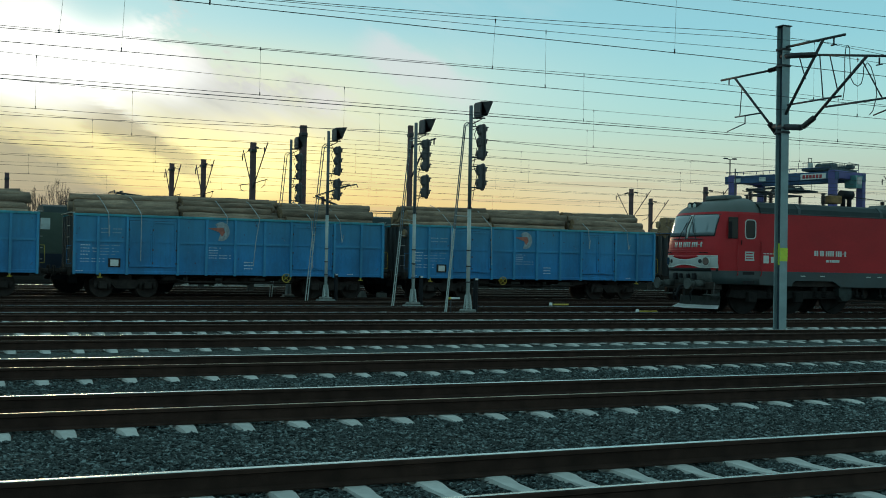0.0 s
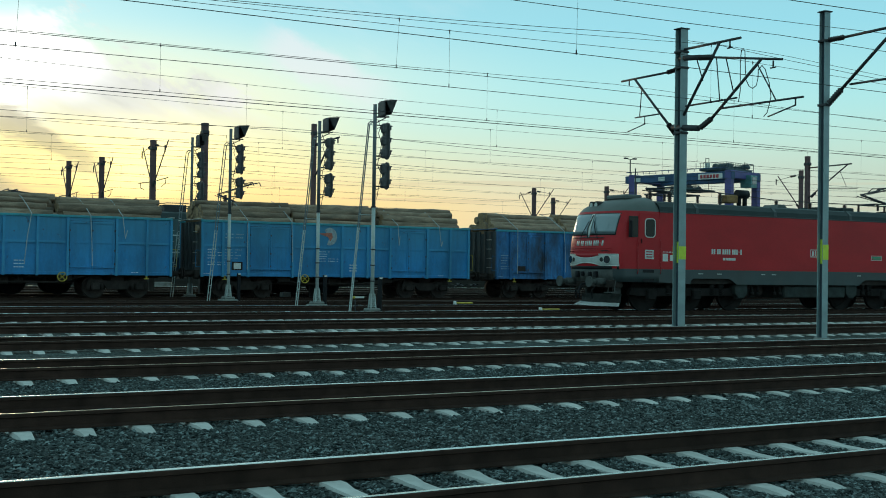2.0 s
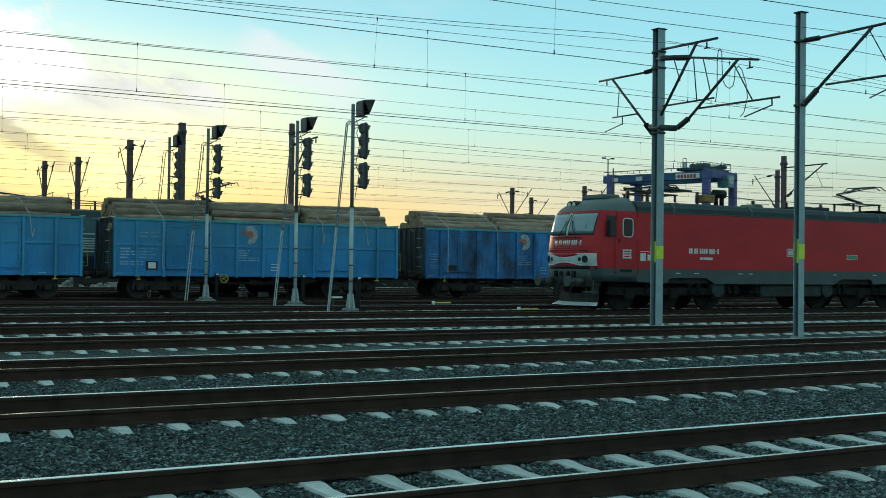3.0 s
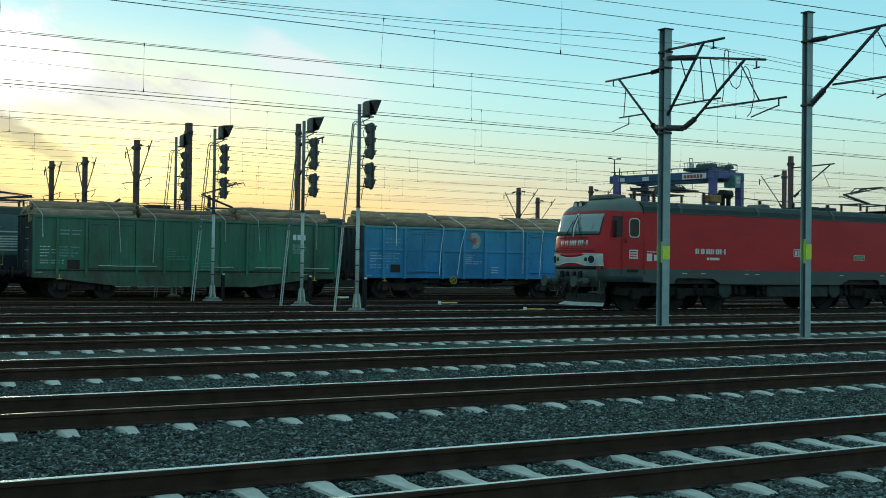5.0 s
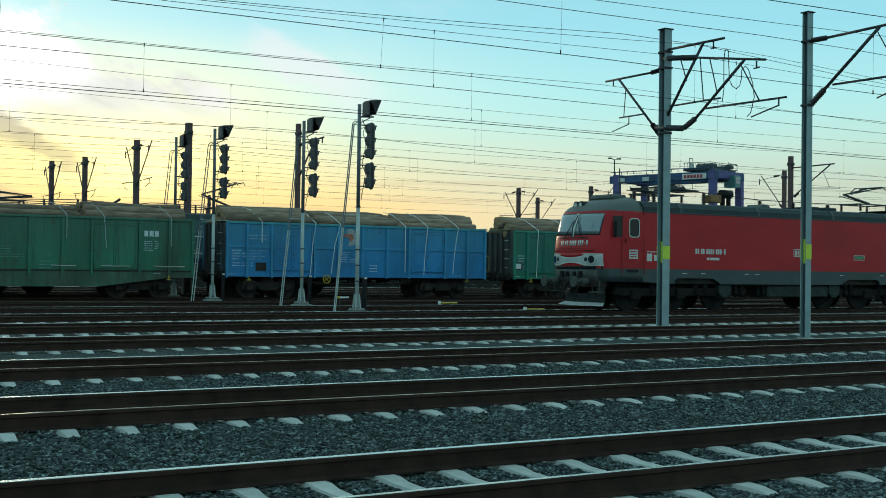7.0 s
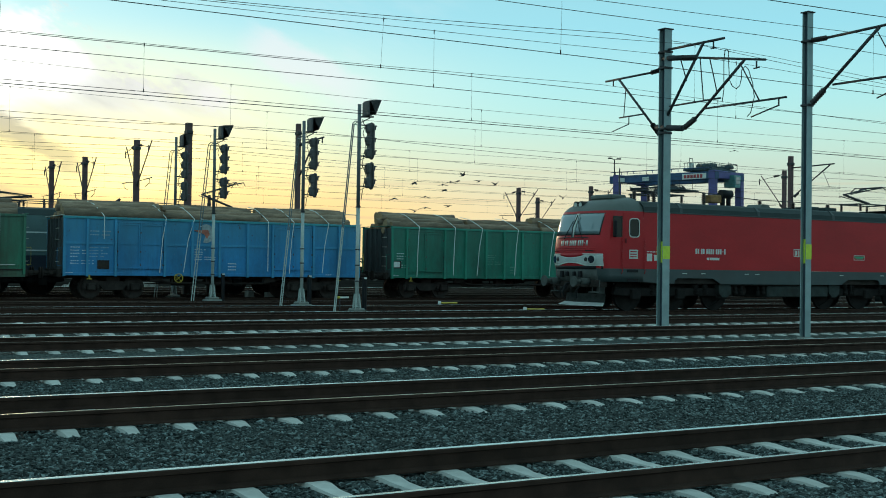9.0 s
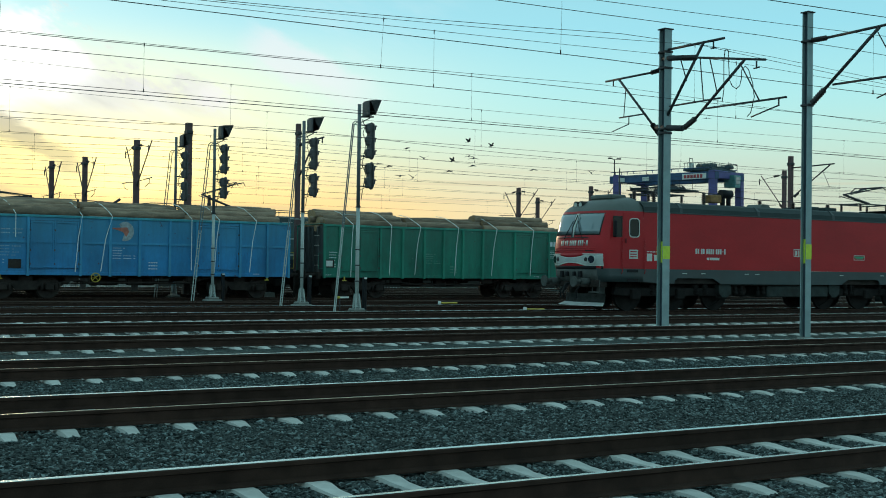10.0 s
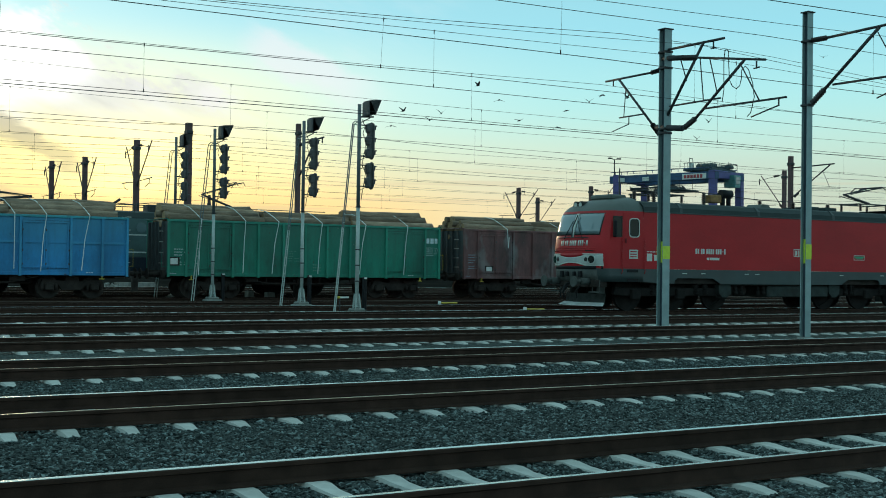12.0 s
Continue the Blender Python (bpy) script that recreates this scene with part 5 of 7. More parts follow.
def build_train():
    blue = build_wagon("blue open goods wagon with side doors, loaded with logs", M_BLUE, BLUE_POSTS, (2, 7), True, False, M_RIM, "orange")
    old = build_wagon("blotched dark blue open goods wagon loaded with logs", M_BLUE_OLD, GREEN_POSTS, (1, 8), False, False, M_BLUE_OLD, "orange", True)
    faded = build_wagon("faded green goods wagon with a deep belly beam, loaded with logs", M_GREEN_OLD, BLUE_POSTS, (2, 7), False, True, M_GREEN_OLD, "letters")
    green = build_wagon("bright green open goods wagon with side doors, loaded with logs", M_GREEN, GREEN_POSTS, (1, 8), False, False, M_GREEN, "letters")
    brown = build_wagon("dirty brown open goods wagon with grey patches, loaded with logs", M_BROWN, GREEN_POSTS, (1, 8), False, False, M_BROWN, "none", True)
    newest = copy_thing(blue, pose(0, 0, 0))
    for holder in newest.children:
        if holder.name.startswith("label_holder"):
            for sheet in list(holder.children):
                bpy.data.objects.remove(sheet)
    second = copy_thing(blue, pose(0, 0, 0))
    for child in second.children:
        if child.name.startswith("handwheel"):
            child.matrix_basis = pose(4.05, 0, 0)
    place = [(blue, -79.5), (second, -64.91), (copy_thing(blue, pose(0, 0, 0)), -50.35), (old, -35.50), (faded, -20.90), (newest, -6.15), (green, 8.80), (brown, 23.42)]
    loads = [((4.02, 4.10, 4.1), ((2.0, 0.1, 1.4), (7.5, -0.1, 1.3), (11.0, 0.1, 1.2))),
             ((4.16, 4.16, 4.12), ((1.35, 0.05, 2.9), (2.65, 0.0, 1.5), (6.2, -0.1, 3.0), (7.6, -0.25, 1.35), (9.9, 0.1, 1.3), (11.2, 0.2, 2.8))),
             ((4.24, 4.14, 4.16), ((2.05, 0.0, 1.25), (4.1, 0.05, 1.6), (9.4, 0.1, 2.9), (11.6, 0.2, 2.7))),
             ((4.14, 4.16, 3.92), ((1.2, 0.0, 1.2), (4.0, 0.1, 1.3), (8.8, 0.1, 1.4))),
             ((3.96, 3.86, 3.92), ((0.35, 0.05, 2.6), (3.4, 0.1, 1.9), (4.95, -0.1, 1.5), (8.0, 0.0, 2.6), (9.5, 0.1, 2.1), (12.3, 0.0, 2.2))),
             ((3.96, 3.92, 3.98), ((1.62, 0.0, 2.7), (4.20, -0.25, 1.1), (5.42, -0.45, 1.12), (8.78, 0.0, 1.2), (10.0, -0.2, 1.1), (11.7, -0.3, 1.15))),
             ((3.98, 3.88, 3.90), ((1.45, -0.1, 1.0), (3.45, -0.1, 1.1), (5.0, -0.3, 1.1), (7.1, -0.2, 1.1), (9.3, -0.3, 1.1), (11.5, -0.2, 1.1))),
             ((3.95, 3.86, 3.8), ((2.5, 0.1, 3.0), (5.9, 0.15, 2.9), (9.0, 0.1, 1.6)))]
    for k, ((wagon, u), (heights, straps)) in enumerate(zip(place, loads)):
        MOVING.append((wagon, u))
        load = build_load(13.28, 300 + k, heights, straps, M_STRAP if k > 4 else M_STRAP_GREY)
        MOVING.append((load, u))


build_train()
TRAIN_Y = 50.10
# the reference point of the train along the track at each time
RUN = [(0.0, 71.45), (0.5, 70.20), (1.0, 68.90), (1.5, 67.60), (2.0, 66.29), (2.5, 64.92), (3.0, 63.54), (3.2, 62.98), (3.9, 60.98),
       (4.1, 33.58), (4.8, 31.27), (5.0, 30.60), (5.5, 28.93), (6.0, 27.27), (6.5, 25.60), (7.0, 23.91), (7.2, 23.23), (8.8, 17.73), (9.0, 17.04), (9.5, 15.31), (10.0, 13.57),
       (10.5, 11.81), (11.0, 10.03), (11.5, 8.20), (12.0, 6.37)]


def run_at(t):
    for (a, s), (b, e) in zip(RUN, RUN[1:]):
        if t <= b:
            return s + (e - s) * (t - a) / (b - a)
    return RUN[-1][1]
# ---- red electric locomotive ----
M_RED = material("loco_paint_red", (0.46, 0.018, 0.024), 0.36, spec=0.25, vary=0.10, scale=1.2, fine=20, bump=0.03, dirt=(0.33, 0.018, 0.022), dirt_amount=0.45, stretch=(0.5, 1, 1))
M_LGREY = material("loco_paint_grey", (0.043, 0.064, 0.067), 0.5, vary=0.15, scale=1.5, fine=25, bump=0.04, dirt=(0.06, 0.06, 0.055), dirt_amount=0.5)
M_ROOF = material("loco_roof_dark", (0.020, 0.036, 0.037), 0.7, vary=0.2, scale=1.5, fine=25, bump=0.05, dirt=(0.03, 0.035, 0.035), dirt_amount=0.5)
M_CABROOF = material("loco_cab_roof_grey", (0.085, 0.105, 0.098), 0.5, vary=0.12, scale=2, fine=25, bump=0.03, dirt=(0.08, 0.08, 0.07), dirt_amount=0.4)
M_PALE = material("loco_pale_trim", (0.62, 0.66, 0.62), 0.45, vary=0.08, scale=4, fine=40, bump=0.02, dirt=(0.35, 0.34, 0.3), dirt_amount=0.3)
M_GLASS = glass_material("cab_glass", (0.17, 0.23, 0.25), 0.05)
M_GLASS.node_tree.nodes["Principled BSDF"].inputs["IOR"].default_value = 1.75
M_PANE = glass_material("side_window_glass", (0.010, 0.022, 0.018), 0.12)
M_PANE.node_tree.nodes["Principled BSDF"].inputs["Specular IOR Level"].default_value = 0.25
M_FRESHWHITE = material("fresh_white_paint", (0.93, 0.94, 0.93), 0.6, vary=0.03, scale=6, fine=50, bump=0.02)
M_MASK = material("headlight_band_grey", (0.52, 0.55, 0.53), 0.45, vary=0.1, scale=4, fine=40, bump=0.02)
M_BUFFER = material("buffer_grime", (0.075, 0.080, 0.075), 0.8, vary=0.3, scale=5, fine=40, bump=0.2)
M_RUBBER = material("window_rubber", (0.02, 0.02, 0.02), 0.7, vary=0.1, bump=0.0)
M_LOCOUNDER = material("loco_running_gear", (0.020, 0.018, 0.017), 0.9, vary=0.35, scale=3, fine=30, bump=0.2, spec=0.15)
M_BOXGREY = material("loco_under_box_grey", (0.040, 0.050, 0.048), 0.8, vary=0.3, scale=3, fine=30, bump=0.1, spec=0.2, dirt=(0.03, 0.025, 0.02), dirt_amount=0.6)
M_OCHRE = material("switch_ochre", (0.30, 0.16, 0.05), 0.6, vary=0.3, scale=6, fine=40, dirt=(0.10, 0.05, 0.03), dirt_amount=0.6)
M_GREENMARK = material("green_mark", (0.05, 0.30, 0.16), 0.5, vary=0.1, bump=0.0)
LY = 34.03
CAB_Z = [1.05, 1.30, 1.52, 1.80, 2.10, 2.40, 2.68, 2.95, 3.20, 3.42, 3.56, 3.72, 3.86, 3.97, 4.06, 4.11]
NOSE = {1.05: 25.47, 1.30: 25.42, 1.52: 25.40, 1.80: 25.36, 2.10: 25.36, 2.40: 25.38, 2.68: 25.43, 2.95: 25.50, 3.20: 25.58, 3.42: 25.66, 3.56: 25.74, 3.72: 25.90, 3.86: 26.12, 3.97: 26.42, 4.06: 26.85, 4.11: 27.2}
WIDE = {3.42: 1.47, 3.56: 1.45, 3.72: 1.38, 3.86: 1.25, 3.97: 1.08, 4.06: 0.86, 4.11: 0.6}
CAB_BACK = 27.46
BULGE = 0.62


def interp(table, z, default):
    keys = sorted(table)
    if z <= keys[0]:
        return table[keys[0]] if default is None else default
    for a, b in zip(keys, keys[1:]):
        if z <= b:
            return table[a] + (table[b] - table[a]) * (z - a) / (b - a)
    return table[keys[-1]]


def half_width(z):
    return 1.48 if z < 3.42 else interp(WIDE, z, None)


def nose_x(y, z, off=0.0):
    hw = half_width(z) + 0.001
    u = min(1.0, abs(y) / hw)
    return interp(NOSE, z, None) + BULGE * (1 - (1 - u ** 2.6) ** (1 / 2.6)) - off


def nose_patch(bm, y0, y1, z0, z1, off, ny=10, nz=5, thick=0.02):
    """A piece that follows the curved cab front; z0 and z1 may be functions of y."""
    f0 = z0 if callable(z0) else (lambda y: z0)
    f1 = z1 if callable(z1) else (lambda y: z1)
    grids = []
    for o in (off, off - thick):
        grid = []
        for i in range(ny + 1):
            y = y0 + (y1 - y0) * i / ny
            row = []
            for j in range(nz + 1):
                z = f0(y) + (f1(y) - f0(y)) * j / nz
                row.append(bm.verts.new((nose_x(y, z, o), y, z)))
            grid.append(row)
        grids.append(grid)
    a, b = grids
    for i in range(ny):
        for j in range(nz):
            bm.faces.new((a[i][j], a[i + 1][j], a[i + 1][j + 1], a[i][j + 1])).smooth = True
            bm.faces.new((b[i][j + 1], b[i + 1][j + 1], b[i + 1][j], b[i][j])).smooth = True
    for i in range(ny):
        bm.faces.new((a[i][0], b[i][0], b[i + 1][0], a[i + 1][0]))
        bm.faces.new((a[i][nz], a[i + 1][nz], b[i + 1][nz], b[i][nz]))
    for j in range(nz):
        bm.faces.new((a[0][j], a[0][j + 1], b[0][j + 1], b[0][j]))
        bm.faces.new((a[ny][j], b[ny][j], b[ny][j + 1], a[ny][j + 1]))


def cab_shell(levels):
    bm = bmesh.new()
    rows = []
    n = 28
    for z in levels:
        hw = half_width(z)
        row = [bm.verts.new((CAB_BACK, -hw, z))]
        for i in range(n + 1):
            a = -math.pi / 2 + math.pi * i / n
            s = math.copysign(abs(math.sin(a)) ** 0.62, math.sin(a))
            row.append(bm.verts.new((nose_x(s * hw, z), s * hw, z)))
        row.append(bm.verts.new((CAB_BACK, hw, z)))
        rows.append(row)
    for a, b in zip(rows, rows[1:]):
        for i in range(len(a) - 1):
            bm.faces.new((a[i], a[i + 1], b[i + 1], b[i])).smooth = True
    return bm, rows


def ring_frame(bm, x0, x1, z0, z1, y, w, d):
    """A raised window surround on the flat side."""
    for a, b, c, e in ((x0 - w, x1 + w, z1, z1 + w), (x0 - w, x1 + w, z0 - w, z0), (x0 - w, x0, z0, z1), (x1, x1 + w, z0, z1)):
        box(bm, a, b, min(y, y + d), max(y, y + d), c, e, 0.006)


def rounded(x0, x1, z0, z1, r, n=5):
    pts = []
    for cx, cz, a in ((x1 - r, z1 - r, 0), (x0 + r, z1 - r, 90), (x0 + r, z0 + r, 180), (x1 - r, z0 + r, 270)):
        pts += [(cx + r * math.cos(radians(a + 90 * i / n)), cz + r * math.sin(radians(a + 90 * i / n))) for i in range(n + 1)]
    return pts


def rounded_frame(bm, x0, x1, z0, z1, y, w, d):
    """A raised window surround with rounded corners."""
    inner, outer = rounded(x0, x1, z0, z1, 0.11), rounded(x0 - w, x1 + w, z0 - w, z1 + w, 0.11 + w)
    k = len(inner)
    va = [[bm.verts.new((p[0], yy, p[1])) for p in ring] for ring in (inner, outer) for yy in (y, y + d)]
    for i in range(k):
        j = (i + 1) % k
        bm.faces.new((va[1][i], va[1][j], va[3][j], va[3][i]))
        bm.faces.new((va[0][i], va[0][j], va[1][j], va[1][i]))
        bm.faces.new((va[2][i], va[2][j], va[3][j], va[3][i]))


def pantograph(t, x, d, z, rise, mat=None):
    """Single-arm pantograph; d is the way its knee points."""
    mat = mat or M_DARKSTEEL
    bm = bmesh.new()
    for s in (-1, 1):
        tube(bm, (x - 0.9, s * 0.5, z), (x + 0.9, s * 0.5, z), 0.03, n=6)
        tube(bm, (x + s * 0.9, -0.5, z), (x + s * 0.9, 0.5, z), 0.03, n=6)
    base = part("pantograph_frame", bm, mat, t)
    for sx in (-0.8, 0.8):
        for sy in (-0.5, 0.5):
            bm = bmesh.new()
            insulator(bm, (x + sx, sy, z - 0.28), (x + sx, sy, z - 0.02), 0.07)
            part("insulator", bm, M_INSUL, base)
    knee = Vector((x + d * 1.25, 0, z + 0.18 + rise * 0.5))
    head = Vector((x - d * 0.45, 0, z + 0.28 + rise))
    bm = bmesh.new()
    tube(bm, (x - d * 0.35, 0, z + 0.06), knee, 0.055, 0.045, n=8)
    tube(bm, (x - d * 0.55, 0.12, z + 0.04), knee + Vector((d * 0.1, 0.1, -0.06)), 0.018, n=6)
    part("lower_arm", bm, mat, t)
    bm = bmesh.new()
    for s in (-1, 1):
        tube(bm, knee, head + Vector((0, s * 0.32, 0)), 0.028, 0.022, n=6)
    tube(bm, knee + Vector((0, 0, -0.06)), head + Vector((0.05 * d, 0, -0.05)), 0.012, n=5)
    part("upper_arm", bm, mat, t)
    bm = bmesh.new()
    for o in (-0.18, 0.18):
        path_tube(bm, [(head.x + o, -0.95, head.z - 0.14), (head.x + o, -0.72, head.z + 0.04), (head.x + o, 0.72, head.z + 0.04), (head.x + o, 0.95, head.z - 0.14)], 0.022, 6)
    for s in (-0.4, 0.4):
        tube(bm, (head.x - 0.2, s, head.z), (head.x + 0.2, s, head.z), 0.018, n=5)
    part("pan_head", bm, mat, t)


def roof_insulator(t, x, y, z, h, r=0.09, mat=None):
    bm = bmesh.new()
    insulator(bm, (x, y, z), (x, y, z + h), r)
    part("insulator", bm, mat or M_INSUL, t)


def loco_bogie(t, xs):
    bm = bmesh.new()
    x0, x1 = xs[0] - 0.95, xs[-1] + 0.95
    for s in (-1, 1):
        ya, yb = sorted((s * 1.02, s * 1.20))
        prism(bm, [(x0, 0.62), (x0 + 0.1, 0.84), (x1 - 0.1, 0.84), (x1, 0.62), (x1 - 0.4, 0.56), (x0 + 0.4, 0.56)], "y", ya, yb)
        for x in xs:
            box(bm, x - 0.2, x + 0.2, s * 1.24 - 0.1, s * 1.24 + 0.1, 0.42, 0.80, 0.04)
        for x in ((xs[0] + xs[1]) / 2, (xs[1] + xs[2]) / 2):
            for dx in (-0.22, 0.22):
                tube(bm, (x + dx, s * 1.16, 0.60), (x + dx, s * 1.16, 1.14), 0.09, n=10)
                for k in range(6):
                    tube(bm, (x + dx, s * 1.16, 0.62 + 0.09 * k), (x + dx, s * 1.16, 0.66 + 0.09 * k), 0.135, n=10)
    box(bm, x0 + 0.2, x1 - 0.2, -0.4, 0.4, 0.5, 0.95)
    part("bogie_frame", bm, M_LOCOUNDER, t)
    for x in xs:
        bm = bmesh.new()
        tube(bm, (x, -1.0, 0.625), (x, 1.0, 0.625), 0.1, n=10)
        for s in (-1, 1):
            ya, yb = sorted((s * 0.69, s * 0.82))
            tube(bm, (x, ya, 0.625), (x, yb, 0.625), 0.625, n=28)
            tube(bm, (x, s * 0.825, 0.625), (x, s * 0.83, 0.625), 0.55, n=24)
        part("wheelset", bm, M_LOCOUNDER, t)


def build_red_loco():
    t = thing("electric_locomotive", "red electric locomotive with grey skirt, standing on its track", "locomotive", pose(0, LY, 0))
    rear = 68.90                    # mirror: rear cab x = rear - x
    grey_levels, red_levels, roof_levels = [z for z in CAB_Z if z <= 1.52], [z for z in CAB_Z if 1.52 <= z <= 3.56], [z for z in CAB_Z if z >= 3.56]
    for name, levels, mat in (("cab_skirt", grey_levels, M_LGREY), ("cab_front", red_levels, M_RED), ("cab_roof", roof_levels, M_CABROOF)):
        bm, rows = cab_shell(levels)
        if name == "cab_roof":
            bm.faces.new(rows[-1])
        if name == "cab_skirt":
            bm.faces.new(rows[0][::-1])
        me = mesh_of(name, bm, mat)
        cab = part(name, me, None, t)
        part(name, me, None, t, at=Matrix.Translation((rear, 0, 0)) @ Matrix.Diagonal((-1, 1, 1, 1)))
    # body between the cabs
    x0, x1 = CAB_BACK, rear - CAB_BACK
    for s in (-1, 1):
        ya, yb = sorted((s * 1.48, s * 1.44))
        bm = bmesh.new()
        box(bm, x0, x1, ya, yb, 1.52, 3.56)
        part("side_panel", bm, M_RED, t)
        bm = bmesh.new()
        cut = [(x0, 1.05), (28.92, 1.00), (28.95, 1.12), (29.06, 1.20), (30.80, 1.20), (30.95, 1.13), (31.20, 0.99),
               (rear - 31.20, 0.99), (rear - 30.95, 1.13), (rear - 30.80, 1.20), (rear - 29.06, 1.20), (rear - 28.95, 1.12), (rear - 28.92, 1.00), (x1, 1.05), (x1, 1.515), (x0, 1.515)]
        prism(bm, cut, "y", ya, yb)
        part("skirt", bm, M_LGREY, t)
        bm = bmesh.new()
        prism(bm, [(s * 1.49, 3.56), (s * 1.47, 3.74), (s * 1.30, 3.90), (s * 1.26, 3.88), (s * 1.42, 3.72), (s * 1.44, 3.56)], "x", x0, x1)
        part("roof_curb", bm, M_ROOF, t)
        bm = bmesh.new()
        box(bm, x0, x1, min(s * 1.50, s * 1.46), max(s * 1.50, s * 1.46), 3.535, 3.575, 0.008)
        part("gutter", bm, M_LGREY, t)
    bm = bmesh.new()
    prism(bm, [(-1.29, 3.88), (-0.9, 3.97), (0, 4.02), (0.9, 3.97), (1.29, 3.88), (0.9, 3.90), (0, 3.94), (-0.9, 3.90)], "x", x0, x1)
    part("roof_deck", bm, M_ROOF, t)
    bm = bmesh.new()
    box(bm, x0, x1, -1.3, 1.3, 1.0, 1.2)
    part("floor", bm, M_UNDER, t)
    for x in (33.1, 37.2, 29.2, 40.4):
        bm = bmesh.new()
        prism(bm, [(-1.50, 3.58), (-1.48, 3.76), (-1.30, 3.93), (-1.24, 3.93), (-1.4, 3.76), (-1.44, 3.58)], "x", x - 0.07, x + 0.07)
        part("roof_strap", bm, M_LGREY, t)
    # windscreens, wipers, headlights, number
    for y0, y1 in ((-1.25, -0.06), (0.06, 1.25)):
        bm = bmesh.new()
        nose_patch(bm, y0 - 0.035, y1 + 0.035, 2.69, 3.48, 0.006)
        surround = part("windscreen_frame", bm, M_RUBBER, t)
        bm = bmesh.new()
        nose_patch(bm, y0, y1, 2.73, 3.45, 0.012, thick=0.004)
        part("windscreen", bm, M_GLASS, surround, "dark reflecting windscreen pane")
        bm = bmesh.new()
        ya, yb = (-0.62, -0.20) if y0 < 0 else (0.42, 0.10)
        ym = (ya + yb) / 2
        path_tube(bm, [(nose_x(ya, 2.56, 0.05), ya, 2.56), (nose_x(ym, 2.85, 0.06), ym, 2.85), (nose_x(yb, 3.2, 0.05), yb, 3.2)], 0.014, 5)
        part("wiper", bm, M_BLACK, t)
    bm = bmesh.new()
    nose_patch(bm, -0.07, 0.07, 2.60, 3.47, 0.02)
    part("window_pillar", bm, M_PALE, t, "pale centre pillar")
    bm = bmesh.new()
    path_tube(bm, [(nose_x(-0.1, 2.60, 0.10), -0.1, 2.60), (nose_x(-0.1, 2.95, 0.16), -0.1, 2.95), (nose_x(-0.1, 3.42, 0.08), -0.1, 3.42)], 0.022, 6)
    path_tube(bm, [(nose_x(-0.9, 2.60, 0.05), -0.9, 2.60), (nose_x(-0.1, 2.62, 0.10), -0.1, 2.62), (nose_x(0.9, 2.60, 0.05), 0.9, 2.60)], 0.016, 6)
    part("hand_bar", bm, M_DARKSTEEL, t)
    bm = bmesh.new()
    nose_patch(bm, -1.41, 1.41, lambda y: 1.62 + 0.10 * max(0, 1 - (y / 0.75) ** 2), lambda y: 2.02 - 0.12 * max(0, 1 - (y / 0.75) ** 2), 0.012, ny=24)
    mask = part("headlight_mask", bm, M_MASK, t, "grey moulded headlight band with white edges")
    for lower in (True, False):
        bm = bmesh.new()
        if lower:
            nose_patch(bm, -1.41, 1.41, lambda y: 1.60 + 0.10 * max(0, 1 - (y / 0.75) ** 2), lambda y: 1.64 + 0.10 * max(0, 1 - (y / 0.75) ** 2), 0.020, ny=24, nz=1)
        else:
            for y0, y1 in ((-1.41, -0.66), (0.66, 1.41)):
                nose_patch(bm, y0, y1, 2.00, 2.035, 0.020, ny=8, nz=1)
        part("mask_edge", bm, M_PALE, mask, "white edge line")
    bm = bmesh.new()
    nose_patch(bm, -0.72, 0.72, lambda y: 1.985 - 0.085 * (1 - (y / 0.72) ** 2), 2.04, 0.016, ny=16, nz=2)
    part("mask_shade", bm, M_RED, mask)
    for y in (-1.06, 1.06):
        for r, dy, z, mat, lab in ((0.165, 0.0, 1.83, M_PALE, "white lamp ring"), (0.135, 0.0, 1.83, M_LENS, "round dark headlight glass"), (0.075, 0.24 if y < 0 else -0.24, 1.83, M_RUBBER, "")):
            yy = y + dy
            bm = bmesh.new()
            disc(bm, (nose_x(yy, z, 0.0), yy, z), (-1, 0.25 * yy, 0), r, 0.03 if r != 0.135 else 0.042)
            part("headlight", bm, mat, mask, lab)
    bm = bmesh.new()
    dy = -0.86
    for digit in "x-xxx xxxx xx xx":
        if digit != " ":
            nose_patch(bm, dy, dy + 0.075, 2.40 if digit == "-" else 2.32, 2.42 if digit == "-" else 2.50, 0.006, ny=1, nz=1, thick=0.004)
        dy += 0.105 if digit != " " else 0.06
    tagged(part("number_lettering", bm, M_PALE, t, "white number painted across the nose, as bars"), kind="stuff")
    for z in (2.22, 2.14):
        bm = bmesh.new()
        nose_patch(bm, -1.2, 1.2, z, z + 0.025, 0.012, nz=1)
        part("nose_rib", bm, M_RED, t)
    bm = bmesh.new()
    nose_patch(bm, -1.40, 1.40, 1.49, 1.60, 0.018, nz=1)
    part("nose_bumper", bm, M_BLACK, t)
    bm = bmesh.new()
    nose_patch(bm, -1.22, 1.22, 1.06, 1.47, 0.014, ny=16, nz=2)
    part("buffer_beam", bm, M_BUFFER, t, "grimy dark beam behind the buffers")
    # sockets, steps and hand grips on the grimy lower front
    for y, w, z0, z1 in ((-0.52, 0.16, 1.20, 1.42), (-0.20, 0.12, 1.24, 1.40), (0.22, 0.12, 1.24, 1.40), (0.55, 0.16, 1.20, 1.42)):
        bm = bmesh.new()
        x = nose_x(y, 1.3, 0.0)
        box(bm, x - 0.11, x + 0.02, y - w / 2, y + w / 2, z0, z1, 0.02)
        part("coupling_socket", bm, M_BLACK, t)
